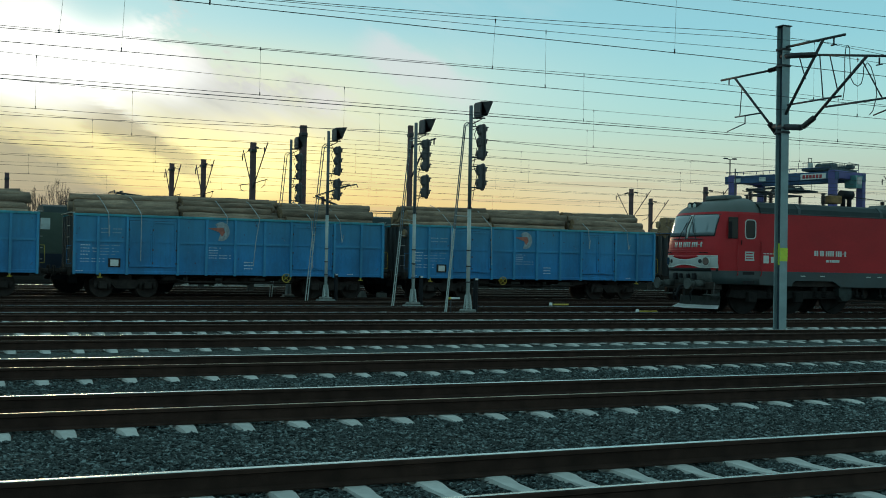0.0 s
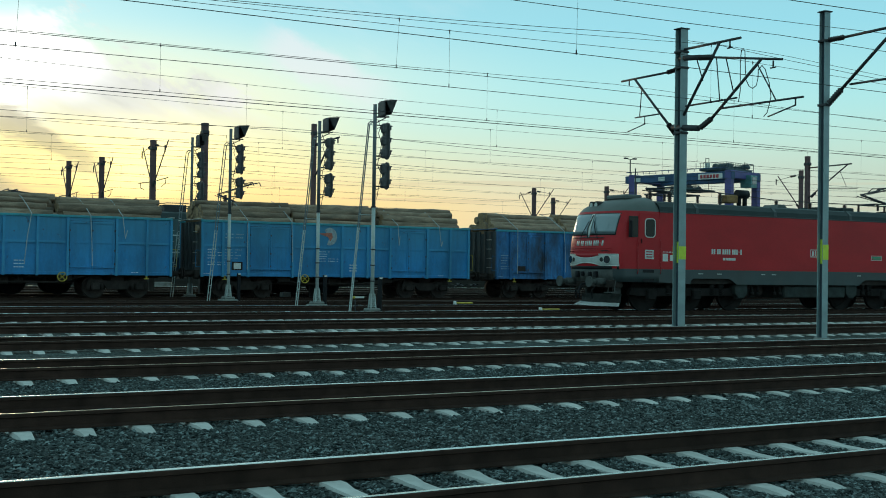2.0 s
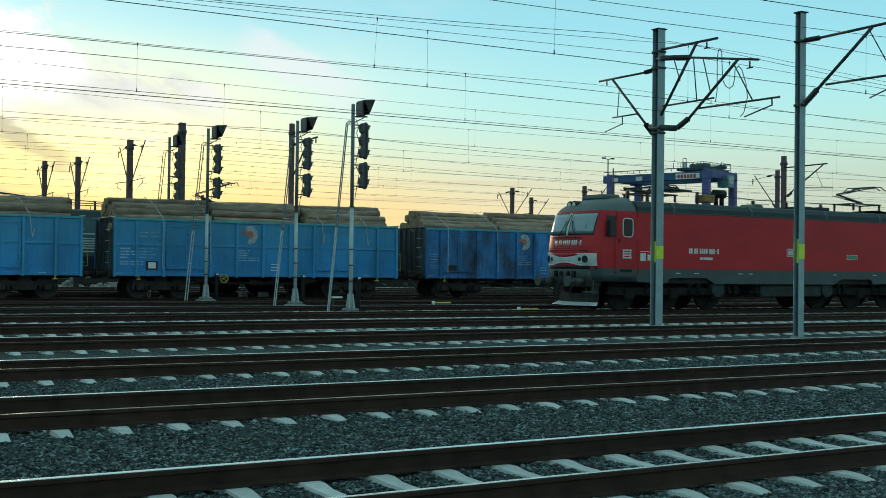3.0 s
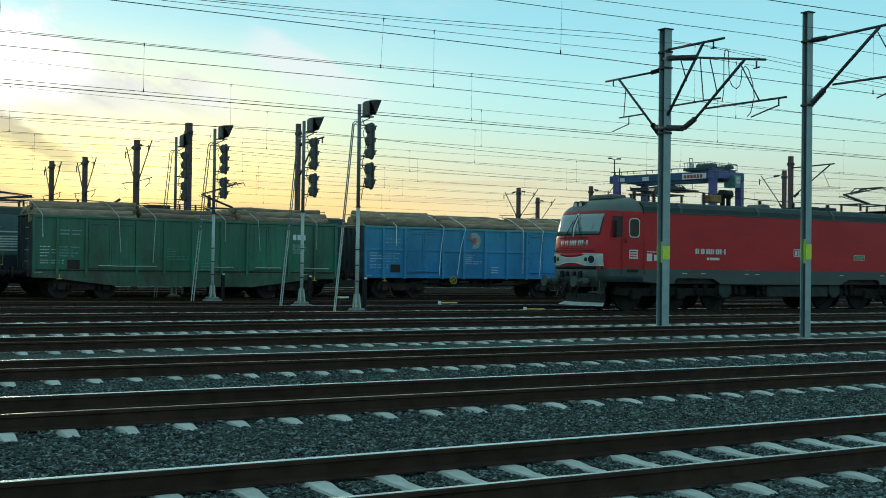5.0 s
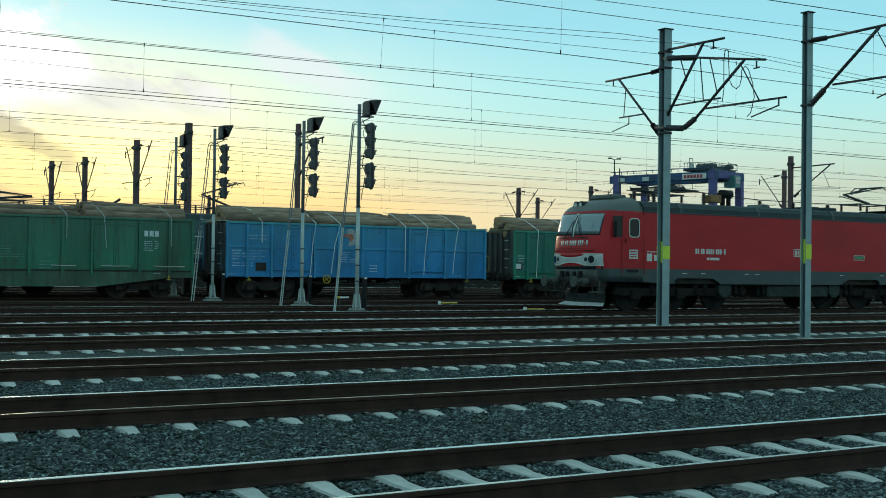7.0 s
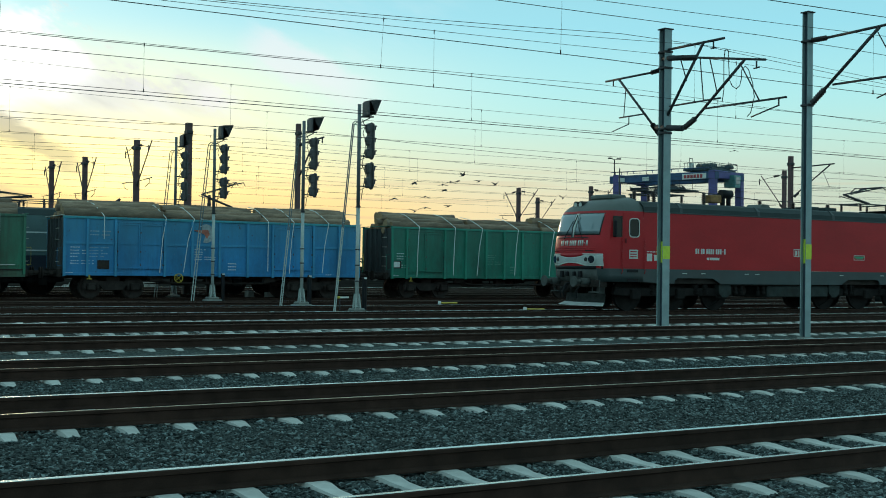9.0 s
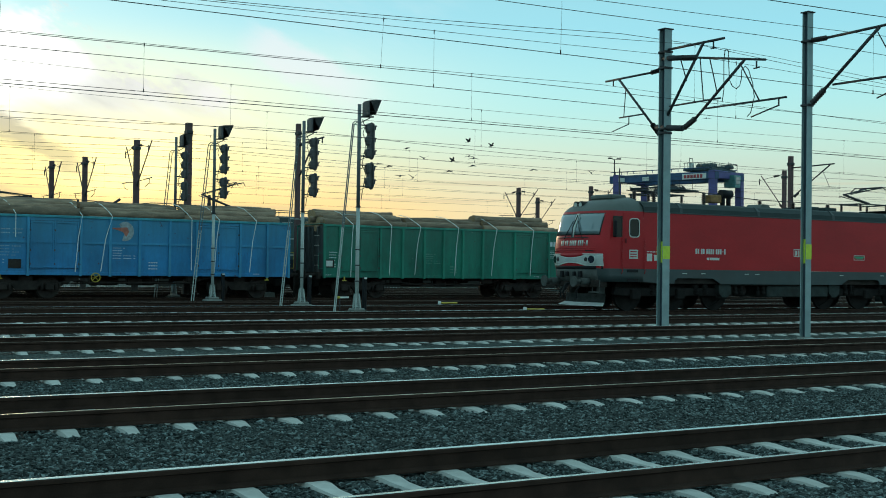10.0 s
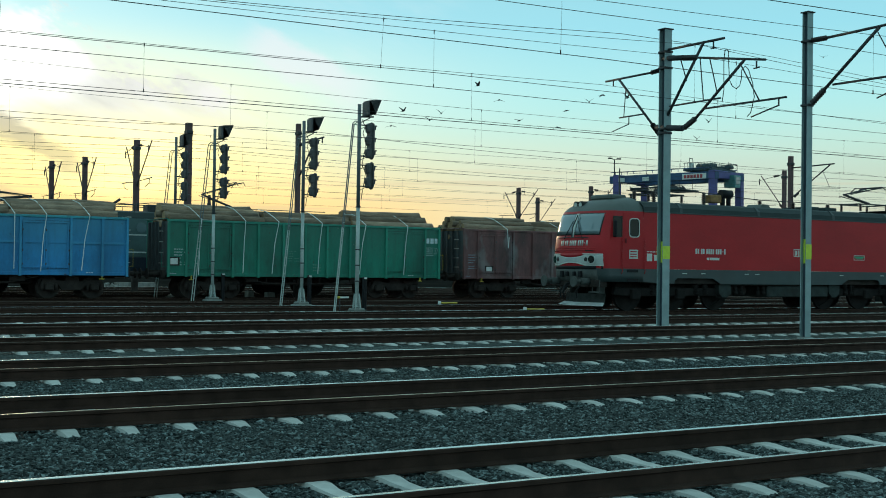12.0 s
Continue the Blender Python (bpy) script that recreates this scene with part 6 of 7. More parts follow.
    for y in (-1.12, 1.12):
        bm = bmesh.new()
        x = nose_x(y, 1.0, 0.0)
        box(bm, x - 0.16, x + 0.20, y - 0.20, y + 0.20, 0.66, 0.70)
        for yy in (y - 0.18, y + 0.18):
            tube(bm, (x, yy, 0.68), (x + 0.05, yy, 1.10), 0.018, n=6)
        part("front_step", bm, M_BUFFER, t)
        bm = bmesh.new()
        path_tube(bm, [(nose_x(y, 2.12, 0.0), y, 2.12), (nose_x(y, 2.14, 0.07), y, 2.14), (nose_x(y * 0.75, 2.14, 0.07), y * 0.75, 2.14), (nose_x(y * 0.75, 2.12, 0.0), y * 0.75, 2.12)], 0.014, 5)
        part("hand_grip", bm, M_BLACK, t)
    for y in (0.62, 0.30):
        bm = bmesh.new()
        x = nose_x(y, 3.80, 0.0)
        tube(bm, (x + 0.2, y, 3.82), (x - 0.05, y, 3.82), 0.135, n=14)
        lamp = part("top_light", bm, M_RUBBER, t)
        bm = bmesh.new()
        disc(bm, (x - 0.05, y, 3.82), (-1, 0, 0), 0.085, 0.012)
        part("light_glass", bm, M_PALE, lamp, "pale round lamp glass")
    bm = bmesh.new()
    box(bm, 26.65, 27.40, -0.6, 0.6, 4.02, 4.20, 0.05)
    part("roof_box", bm, M_CABROOF, t)
    # side door, windows, handrails on both sides
    for s in (-1, 1):
        y = s * 1.48
        out = s * 0.02
        bm = bmesh.new()
        box(bm, 26.52, 27.44, min(y, y + s * 0.012), max(y, y + s * 0.012), 1.56, 3.50, 0.004)
        door = part("cab_door", bm, M_RED, t)
        bm = bmesh.new()
        rounded_frame(bm, 26.81, 27.23, 2.66, 3.28, y + s * 0.012, 0.032, s * 0.022)
        part("window_frame", bm, M_PALE, door, "pale rounded window frame")
        bm = bmesh.new()
        prism(bm, rounded(26.81, 27.23, 2.66, 3.28, 0.11), "y", *sorted((y + s * 0.010, y + s * 0.018)))
        part("door_pane", bm, M_PANE, door)
        bm = bmesh.new()
        tube(bm, (26.62, y + s * 0.05, 2.42), (26.62, y + s * 0.05, 2.58), 0.02, n=6)
        part("door_handle", bm, M_BLACK, door)
        bm = bmesh.new()
        ring_frame(bm, 26.12, 26.44, 2.68, 3.32, y, 0.05, s * 0.018)
        box(bm, 26.12, 26.44, min(y, y + s * 0.008), max(y, y + s * 0.008), 2.68, 3.32)
        part("side_window", bm, M_PANE, t, "dark narrow cab side window")
        bm = bmesh.new()
        box(bm, 26.04, 26.12, min(y + s * 0.05, y + s * 0.20), max(y + s * 0.05, y + s * 0.20), 2.62, 3.22, 0.03)
        part("mirror", bm, M_BLACK, t)
        for x in (26.47, 27.50):
            bm = bmesh.new()
            path_tube(bm, [(x, y, 1.35), (x, y + s * 0.05, 1.40), (x, y + s * 0.05, 2.5), (x, y, 2.55)], 0.014, 5)
            part("handrail", bm, M_RED, t)
        for z in (1.44, 1.12):
            bm = bmesh.new()
            box(bm, 26.72, 27.22, min(y, y + s * 0.012), max(y, y + s * 0.012), z - 0.05, z + 0.05)
            part("step_hole", bm, M_BLACK, t)
    # marks on the side that faces the camera: plain bars and shapes
    y0, y1 = -1.487, -1.4805
    bm = bmesh.new()
    a = 29.92
    for digit in "xx xx xxxx xxx-x":
        if digit != " ":
            box(bm, a, a + 0.075, y0, y1, 2.19 if digit == "-" else 2.10, 2.21 if digit == "-" else 2.29)
        a += 0.103 if digit != " " else 0.06
    for a, w in ((30.48, 0.12), (30.64, 0.08), (30.74, 0.36)):
        box(bm, a, a + w, y0, y1, 1.88, 1.97)
    tagged(part("number_lettering", bm, M_PALE, t, "white number on the side, as bars"), kind="stuff")
    bm = bmesh.new()
    for z, w in ((2.17, 0.40), (2.08, 0.30), (1.99, 0.30), (1.90, 0.40)):
        box(bm, 27.0 - w / 2, 27.0 + w / 2, -1.503, -1.4935, z - 0.025, z + 0.025)
    for x in (26.82, 27.16):
        box(bm, x - 0.02, x + 0.02, -1.503, -1.4935, 1.90, 2.17)
    tagged(part("door_mark", bm, M_PALE, t, "small white square mark on the door"), kind="stuff")
    bm = bmesh.new()
    box(bm, 27.62, 27.86, y0, y1, 1.80, 2.07)
    for a, w in ((27.95, 0.16), (28.16, 0.14), (28.34, 0.16)):
        box(bm, a, a + w, y0, y1, 1.82, 2.03)
    for i in range(4):
        box(bm, 27.62 + 0.14 * i, 27.73 + 0.14 * i, y0, y1, 2.12, 2.15)
    tagged(part("side_mark", bm, M_PALE, t, "white square and bars"), kind="stuff")
    bm = bmesh.new()
    ring_frame(bm, 35.02, 35.36, 2.10, 2.34, -1.48, 0.03, -0.006)
    box(bm, 35.08, 35.13, y0, y1, 2.12, 2.32)
    box(bm, 35.13, 35.19, y0, y1, 2.14, 2.30)
    box(bm, 35.24, 35.30, y0, y1, 2.12, 2.32)
    part("framed_mark", bm, M_PALE, t, "white framed mark, a plain shape")
    bm = bmesh.new()
    box(bm, 38.45, 39.00, y0, y1, 2.08, 2.15)
    box(bm, 38.52, 38.94, y0, y1, 2.03, 2.07)
    part("green_mark", bm, M_GREENMARK, t, "small green mark with a pale edge")
    bm = bmesh.new()
    ring_frame(bm, 38.43, 39.02, 2.01, 2.17, -1.48, 0.02, -0.006)
    part("mark_edge", bm, M_PALE, t)
    bm = bmesh.new()
    for x in (29.3, 30.2, 32.4, 32.95, 37.6, 40.0):
        box(bm, x, x + 0.22, y0, y1, 1.36, 1.385)
    tagged(part("skirt_lettering", bm, M_PALE, t), kind="stuff")
    # below the floor
    for xs in ((27.30, 29.40, 31.48), (rear - 31.48, rear - 29.40, rear - 27.30)):
        loco_bogie(t, xs)
    bm = bmesh.new()
    box(bm, 33.74, 37.08, -1.36, 1.36, 0.50, 0.93, 0.04)
    part("equipment_box", bm, M_BOXGREY, t, "grimy grey battery box under the floor")
    for x in (31.50, rear - 31.50):
        for s in (-1, 1):
            bm = bmesh.new()
            ya, yb = sorted((s * 1.38, s * 1.08))
            prism(bm, [(x - 0.30, 0.98), (x + 0.30, 0.98), (x + 0.30, 0.62), (x + 0.12, 0.50), (x - 0.12, 0.50), (x - 0.30, 0.66)], "y", ya, yb)
            part("sand_box", bm, M_BOXGREY, t)
            bm = bmesh.new()
            path_tube(bm, [(x, s * 1.20, 0.52), (x - 0.12, s * 1.05, 0.30), (x - 0.30, s * 0.80, 0.12)], 0.022, 6)
            part("sand_pipe", bm, M_LOCOUNDER, t)
    for x in (32.15, 33.30, 37.30, 38.20):
        for k in range(2):
            bm = bmesh.new()
            tube(bm, (x + 0.3 * k, -1.25, 0.98), (x + 0.3 * k, -1.25, 0.66), 0.05, n=8)
            tube(bm, (x + 0.3 * k, -1.25, 0.72), (x + 0.3 * k, -1.25, 0.60), 0.085, n=10)
            part("cable_socket", bm, M_LOCOUNDER, t)
    bm = bmesh.new()
    tube(bm, (31.9, -1.32, 0.96), (37.0, -1.32, 0.96), 0.03, n=6)
    tube(bm, (31.9, -1.28, 0.42), (33.7, -1.28, 0.46), 0.025, n=6)
    part("conduit", bm, M_LOCOUNDER, t)
    bm = bmesh.new()
    for x in (32.4, 32.9, 36.2):
        tube(bm, (x, -0.9, 0.75), (x, 0.9, 0.75), 0.18, n=12)
    part("air_tank", bm, M_UNDER, t)
    for front in (0, 1):
        mir = (lambda x: rear - x) if front else (lambda x: x)
        d = 1 if front else -1
        for y in (-0.875, 0.875):
            bm = bmesh.new()
            tube(bm, (mir(25.5), y, 1.05), (mir(25.12), y, 1.05), 0.12, n=12)
            tube(bm, (mir(25.12), y, 1.05), (mir(24.86), y, 1.05), 0.085, n=12)
            tube(bm, (mir(24.86), y, 1.05), (mir(24.81), y, 1.05), 0.19, n=18)
            part("buffer", bm, M_BUFFER, t)
        bm = bmesh.new()
        box(bm, min(mir(25.5), mir(26.0)), max(mir(25.5), mir(26.0)), -1.3, 1.3, 0.85, 1.12, 0.03)
        part("headstock", bm, M_UNDER, t)
        bm = bmesh.new()
        path_tube(bm, [(mir(25.5), 0, 1.0), (mir(25.15), 0, 0.95), (mir(25.0), 0, 0.62)], 0.04, 6)
        for y in (-0.4, 0.35, 0.55):
            path_tube(bm, [(mir(25.5), y, 0.9), (mir(25.3), y, 0.7), (mir(25.35), y, 0.45)], 0.025, 6)
        part("coupling", bm, M_BLACK, t)
        bm = bmesh.new()
        va = [bm.verts.new(p) for p in ((mir(25.62), 0.0, 0.22), (mir(26.0), -1.15, 0.22), (mir(26.05), -1.15, 0.62), (mir(25.72), 0.0, 0.62), (mir(26.05), 1.15, 0.62), (mir(26.0), 1.15, 0.22))]
        bm.faces.new((va[0], va[1], va[2], va[3]))
        bm.faces.new((va[0], va[3], va[4], va[5]))
        bmesh.ops.solidify(bm, geom=bm.faces[:], thickness=0.03)
        for y in (-0.8, 0.8):
            box(bm, min(mir(25.95), mir(26.25)), max(mir(25.95), mir(26.25)), y - 0.05, y + 0.05, 0.5, 0.9)
        plough = part("snow_plough", bm, M_BUFFER, t)
        bm = bmesh.new()
        va = [bm.verts.new(p) for p in ((mir(25.36), 0.0, 0.19), (mir(25.79), -1.32, 0.19), (mir(25.965), -1.17, 0.31), (mir(25.58), 0.0, 0.31), (mir(25.965), 1.17, 0.31), (mir(25.79), 1.32, 0.19))]
        bm.faces.new((va[0], va[1], va[2], va[3]))
        bm.faces.new((va[0], va[3], va[4], va[5]))
        bmesh.ops.solidify(bm, geom=bm.faces[:], thickness=0.02)
        part("plough_edge", bm, M_FRESHWHITE, plough, "white painted lower edge")
    # roof gear
    pantograph(t, 29.3, -1, 4.30, 0.02)
    pantograph(t, 40.75, -1, 4.36, 0.42)
    for x, y, h in ((27.9, -0.4, 0.42), (28.75, -0.5, 0.45), (31.45, -0.25, 0.50), (34.35, -0.3, 0.30), (36.2, -0.3, 0.3), (38.2, -0.3, 0.3)):
        roof_insulator(t, x, y, 3.97, h, 0.10)
    bm = bmesh.new()
    box(bm, 31.64, 32.24, -0.4, 0.1, 4.10, 4.40, 0.03)
    part("switch_box", bm, M_OCHRE, t, "ochre brown switch box")
    bm = bmesh.new()
    tube(bm, (32.30, -0.25, 4.46), (32.84, -0.25, 4.46), 0.165, n=14)
    tube(bm, (32.42, -0.25, 3.95), (32.42, -0.25, 4.40), 0.09, n=10)
    tube(bm, (32.72, -0.25, 3.95), (32.72, -0.25, 4.40), 0.09, n=10)
    part("main_switch", bm, M_BLACK, t)
    bm = bmesh.new()
    prism(bm, [(34.05, 3.97), (34.65, 3.97), (34.5, 4.12), (34.2, 4.12)], "y", -0.6, 0.2)
    part("insulator_base", bm, M_CABROOF, t)
    bm = bmesh.new()
    path_tube(bm, [(27.9, -0.4, 4.40), (31.35, -0.2, 4.48), (34.35, -0.3, 4.30), (36.2, -0.3, 4.30), (38.2, -0.3, 4.30), (40.0, -0.3, 4.34)], 0.018, 6)
    part("roof_conductor", bm, M_DARKSTEEL, t)
    bm = bmesh.new()
    for x in (36.6, 37.6):
        box(bm, x, x + 0.7, -0.7, 0.7, 3.97, 4.12, 0.03)
    part("roof_vent", bm, M_ROOF, t)
    return t


build_red_loco()
# ---- what stands beyond the goods train ----
M_TEAL = material("old_loco_paint_grey_green", (0.090, 0.150, 0.150), 0.6, vary=0.15, scale=1.2, fine=20, bump=0.04, dirt=(0.05, 0.06, 0.055), dirt_amount=0.5)
M_NAVY = material("old_loco_paint_navy", (0.014, 0.022, 0.040), 0.6, vary=0.15, scale=1.2, fine=20, bump=0.04)
M_OLIVE = material("old_loco_cab_olive", (0.085, 0.105, 0.075), 0.6, vary=0.15, scale=1.2, fine=20, bump=0.04)
M_CRANE = material("crane_paint_violet", (0.100, 0.090, 0.28), 0.55, vary=0.15, scale=1.0, fine=15, bump=0.03, dirt=(0.06, 0.06, 0.12), dirt_amount=0.4)
M_GIRDER = material("crane_girder_blue", (0.060, 0.110, 0.21), 0.6, spec=0.2, vary=0.2, scale=1.0, fine=15, bump=0.03, dirt=(0.04, 0.05, 0.06), dirt_amount=0.5)
M_CRANEDARK = material("crane_machinery_green", (0.045, 0.075, 0.085), 0.6, vary=0.2, scale=2, fine=20)
M_CRANECAB = material("crane_cab_sea_green", (0.10, 0.26, 0.26), 0.4, vary=0.15, scale=2, fine=20)
M_SIGNRED = material("sign_red", (0.45, 0.05, 0.06), 0.5, vary=0.08, bump=0.0)
M_BRANCH = material("bare_branches", (0.060, 0.048, 0.040), 0.95, vary=0.25, scale=2, fine=20)
M_BIRD = material("crow_feathers", (0.02, 0.02, 0.022), 0.7, vary=0.2, bump=0.0)


def build_parked_loco():
    y = 55.45
    t = thing("parked_locomotive", "parked grey-green electric locomotive behind the goods train", "locomotive", pose(0, y, 0))
    x0, x1 = 5.5, 26.6
    bm = bmesh.new()
    box(bm, x0 + 1.6, x1 - 1.6, -1.45, 1.45, 1.75, 3.55, 0.03)
    part("body", bm, M_TEAL, t)
    bm = bmesh.new()
    box(bm, x0 + 0.1, x1 - 0.1, -1.46, 1.46, 1.0, 1.75, 0.02)
    part("lower_body", bm, M_NAVY, t)
    for z in (2.78, 1.98):
        bm = bmesh.new()
        box(bm, x0 + 1.6, x1 - 1.6, -1.475, -1.452, z - 0.03, z + 0.03)
        part("stripe", bm, M_PALE, t, "pale stripe along the side")
    bm = bmesh.new()
    prism(bm, [(-1.45, 3.55), (-1.25, 3.82), (-0.6, 3.92), (0.6, 3.92), (1.25, 3.82), (1.45, 3.55)], "x", x0 + 0.5, x1 - 0.5)
    part("roof", bm, M_ROOF, t)
    for xa, xb, slant in ((x0, x0 + 1.6, 0.25), (x1 - 1.6, x1, -0.35)):
        bm = bmesh.new()
        lo, hi = (xa, xb)
        pts = [(lo, 1.75), (hi, 1.75), (hi, 3.55), (lo + slant, 3.55), (lo + slant * 0.3, 2.6)] if slant > 0 else [(lo, 1.75), (hi, 1.75), (hi + slant * 0.3, 2.6), (hi + slant, 3.55), (lo, 3.55)]
        prism(bm, pts, "y", -1.45, 1.45)
        cab = part("cab", bm, M_OLIVE, t)
        bm = bmesh.new()
        box(bm, xa + 0.34, xa + 0.78, -1.47, -1.452, 2.80, 3.30)
        # left pane is pale, the sky seen through it put into the colour
        part("cab_window", bm, M_PALE if slant > 0 else M_GLASS, cab, "bright cab side window")
    for x in (8.2, 12.0, 15.6, 18.6):
        bm = bmesh.new()
        tube(bm, (x, -1.48, 3.12), (x, -1.452, 3.12), 0.24, n=20)
        part("porthole", bm, M_GLASS, t, "round dark side window")
        bm = bmesh.new()
        for k in range(5):
            box(bm, x + 1.0, x + 2.0, -1.475, -1.452, 2.1 + 0.11 * k, 2.16 + 0.11 * k)
        tagged(part("louvre", bm, M_PALE, t), kind="stuff")
    for xs in ((7.3, 9.3, 11.3), (20.4, 22.5, 24.6)):
        loco_bogie(t, xs)
    for x, d in ((x0, -1), (x1, 1)):
        for yy in (-0.875, 0.875):
            bm = bmesh.new()
            tube(bm, (x, yy, 1.05), (x + d * 0.55, yy, 1.05), 0.1, n=10)
            tube(bm, (x + d * 0.55, yy, 1.05), (x + d * 0.6, yy, 1.05), 0.24, n=14)
            part("buffer", bm, M_UNDER, t)
    pantograph(t, 9.75, 1, 4.22, 0.12)
    pantograph(t, 20.2, -1, 4.22, 0.95)
    bm = bmesh.new()
    box(bm, 16.2, 17.3, -0.4, 0.4, 3.9, 4.26, 0.04)
    part("roof_box", bm, M_DARKSTEEL, t)
    bm = bmesh.new()
    tube(bm, (14.6, 0, 4.2), (15.0, 0, 4.48), 0.06, n=8)
    tube(bm, (14.6, 0, 3.9), (14.6, 0, 4.2), 0.06, n=8)
    part("switch_arm", bm, M_DARKSTEEL, t)
    bm = bmesh.new()
    path_tube(bm, [(10.5, 0, 4.3), (13.0, -0.2, 4.36), (14.6, 0, 4.3), (15.6, 0, 4.25), (16.5, 0, 4.36), (17.2, 0, 4.36), (19.4, 0, 4.3)], 0.02, 5)
    for x in (11.5, 13.0, 14.1, 15.8, 17.8, 18.6):
        tube(bm, (x, -0.2, 3.88), (x, -0.2, 4.34), 0.05, n=6)
    for s in (-1, 1):
        tube(bm, (x0 + 1.5, s * 1.0, 4.18), (x1 - 1.5, s * 1.0, 4.18), 0.02, n=5)
        for k in range(14):
            x = x0 + 1.5 + k * 1.2
            tube(bm, (x, s * 1.0, 3.84), (x, s * 1.0, 4.18), 0.015, n=4)
    part("roof_rail", bm, M_DARKSTEEL, t, "thin roof rails and conductors")


build_parked_loco()


def far_mast(x, y, top, w, near_arm=True, far_arm=True, level=False, label="dark weathered catenary mast with slanting arms beyond the train"):
    t = thing("catenary_mast", label, "mast", pose(x, y, 0), group="far catenary masts")
    m = M_MAST
    bm = bmesh.new()
    box(bm, -w * 0.62, w * 0.62, -w * 0.62, w * 0.62, -0.32, 1.2, 0.02)
    part("mast_foot", bm, M_UNDER, t, "dark foot")
    bm = bmesh.new()
    prism(bm, [(-w * 0.55, -w * 0.55), (w * 0.55, -w * 0.55), (w * 0.55, w * 0.55), (-w * 0.55, w * 0.55)], "z", 1.2, top)
    part("mast_shaft", bm, m, t)
    bm = bmesh.new()
    box(bm, -w * 0.6, w * 0.6, -w * 0.95, w * 0.95, top - 0.55, top - 0.38, 0.02)
    part("collar", bm, M_DARKSTEEL, t)
    for s, there in ((-1, near_arm), (1, far_arm)):
        if not there:
            continue
        if level:
            rod(t, "top_tube", (s * w * 0.5, 7.61), (s * 3.24, 7.64), 0.04)
            rod(t, "diagonal_tube", (s * w * 0.5, 5.85), (s * 2.94, 7.60), 0.04)
            post_insulator(t, (s * 0.3, 5.9), (s * 0.62, 6.13), 0.085)
            rod(t, "hanger", (s * 2.4, 7.3), (s * 2.9, 6.35), 0.014)
            rod(t, "steady_tube", (s * 1.6, 6.35), (s * 3.67, 6.24), 0.024)
            continue
        rod(t, "diagonal_tube", (s * w * 0.5, 5.75), (s * (2.85 if s < 0 else 2.1), 8.05), 0.034, m)
        post_insulator(t, (s * (w * 0.5), 5.75), (s * (w * 0.5 + 0.30), 6.05), 0.08)
        rod(t, "top_rod", (s * w * 0.5, 8.05), (s * 2.35, 7.72), 0.016)
        post_insulator(t, (s * 0.5, 7.98), (s * 0.95, 7.92), 0.07)
        rod(t, "wire_clamp", (s * 2.25, 7.45), (s * 2.25, 7.85), 0.035)
        rod(t, "steady_tube", (s * 0.75, 6.0), (s * 2.9, 6.05), 0.024)
        rod(t, "registration_arm", (s * 2.5, 6.02), (s * 2.45, 5.78), 0.018)
        rod(t, "registration_arm", (s * 2.45, 5.78), (s * 1.7, 5.62), 0.018)
    return t


def build_masts():
    far_mast(19.1, 58.0, 8.62, 0.275, False, False)
    far_mast(18.4, 64.8, 8.3, 0.265)
    far_mast(8.18, 99.1, 8.3, 0.29, False, False)
    far_mast(18.6, 77.3, 8.3, 0.265)
    far_mast(17.5, 81.9, 8.3, 0.26)
    m = far_mast(22.95, 53.0, 8.37, 0.19, False, False, False, "dark catenary mast with one arm beside the goods train")
    rod(m, "top_tube", (-0.15, 7.35), (-2.96, 7.46), 0.042)
    post_insulator(m, (-0.15, 7.33), (-0.55, 7.34), 0.075)
    rod(m, "diagonal_tube", (-0.20, 5.80), (-1.95, 7.38), 0.042)
    rod(m, "wire_clamp", (-2.80, 7.44), (-2.80, 7.20), 0.035)
    far_mast(56.2, 82.9, 8.3, 0.25)
    far_mast(65.2, 92.9, 8.3, 0.26, True, False)
    far_mast(59.5, 77.2, 8.3, 0.24, True, False)
    far_mast(59.8, 56.5, 8.3, 0.20, False, True, False, "brown catenary mast behind the red locomotive")
    far_mast(52.8, 49.4, 8.3, 0.21, True, False, True, "brown catenary mast behind the red locomotive")
    far_mast(20.2, 57.9, 5.0, 0.12, False, False)


build_masts()


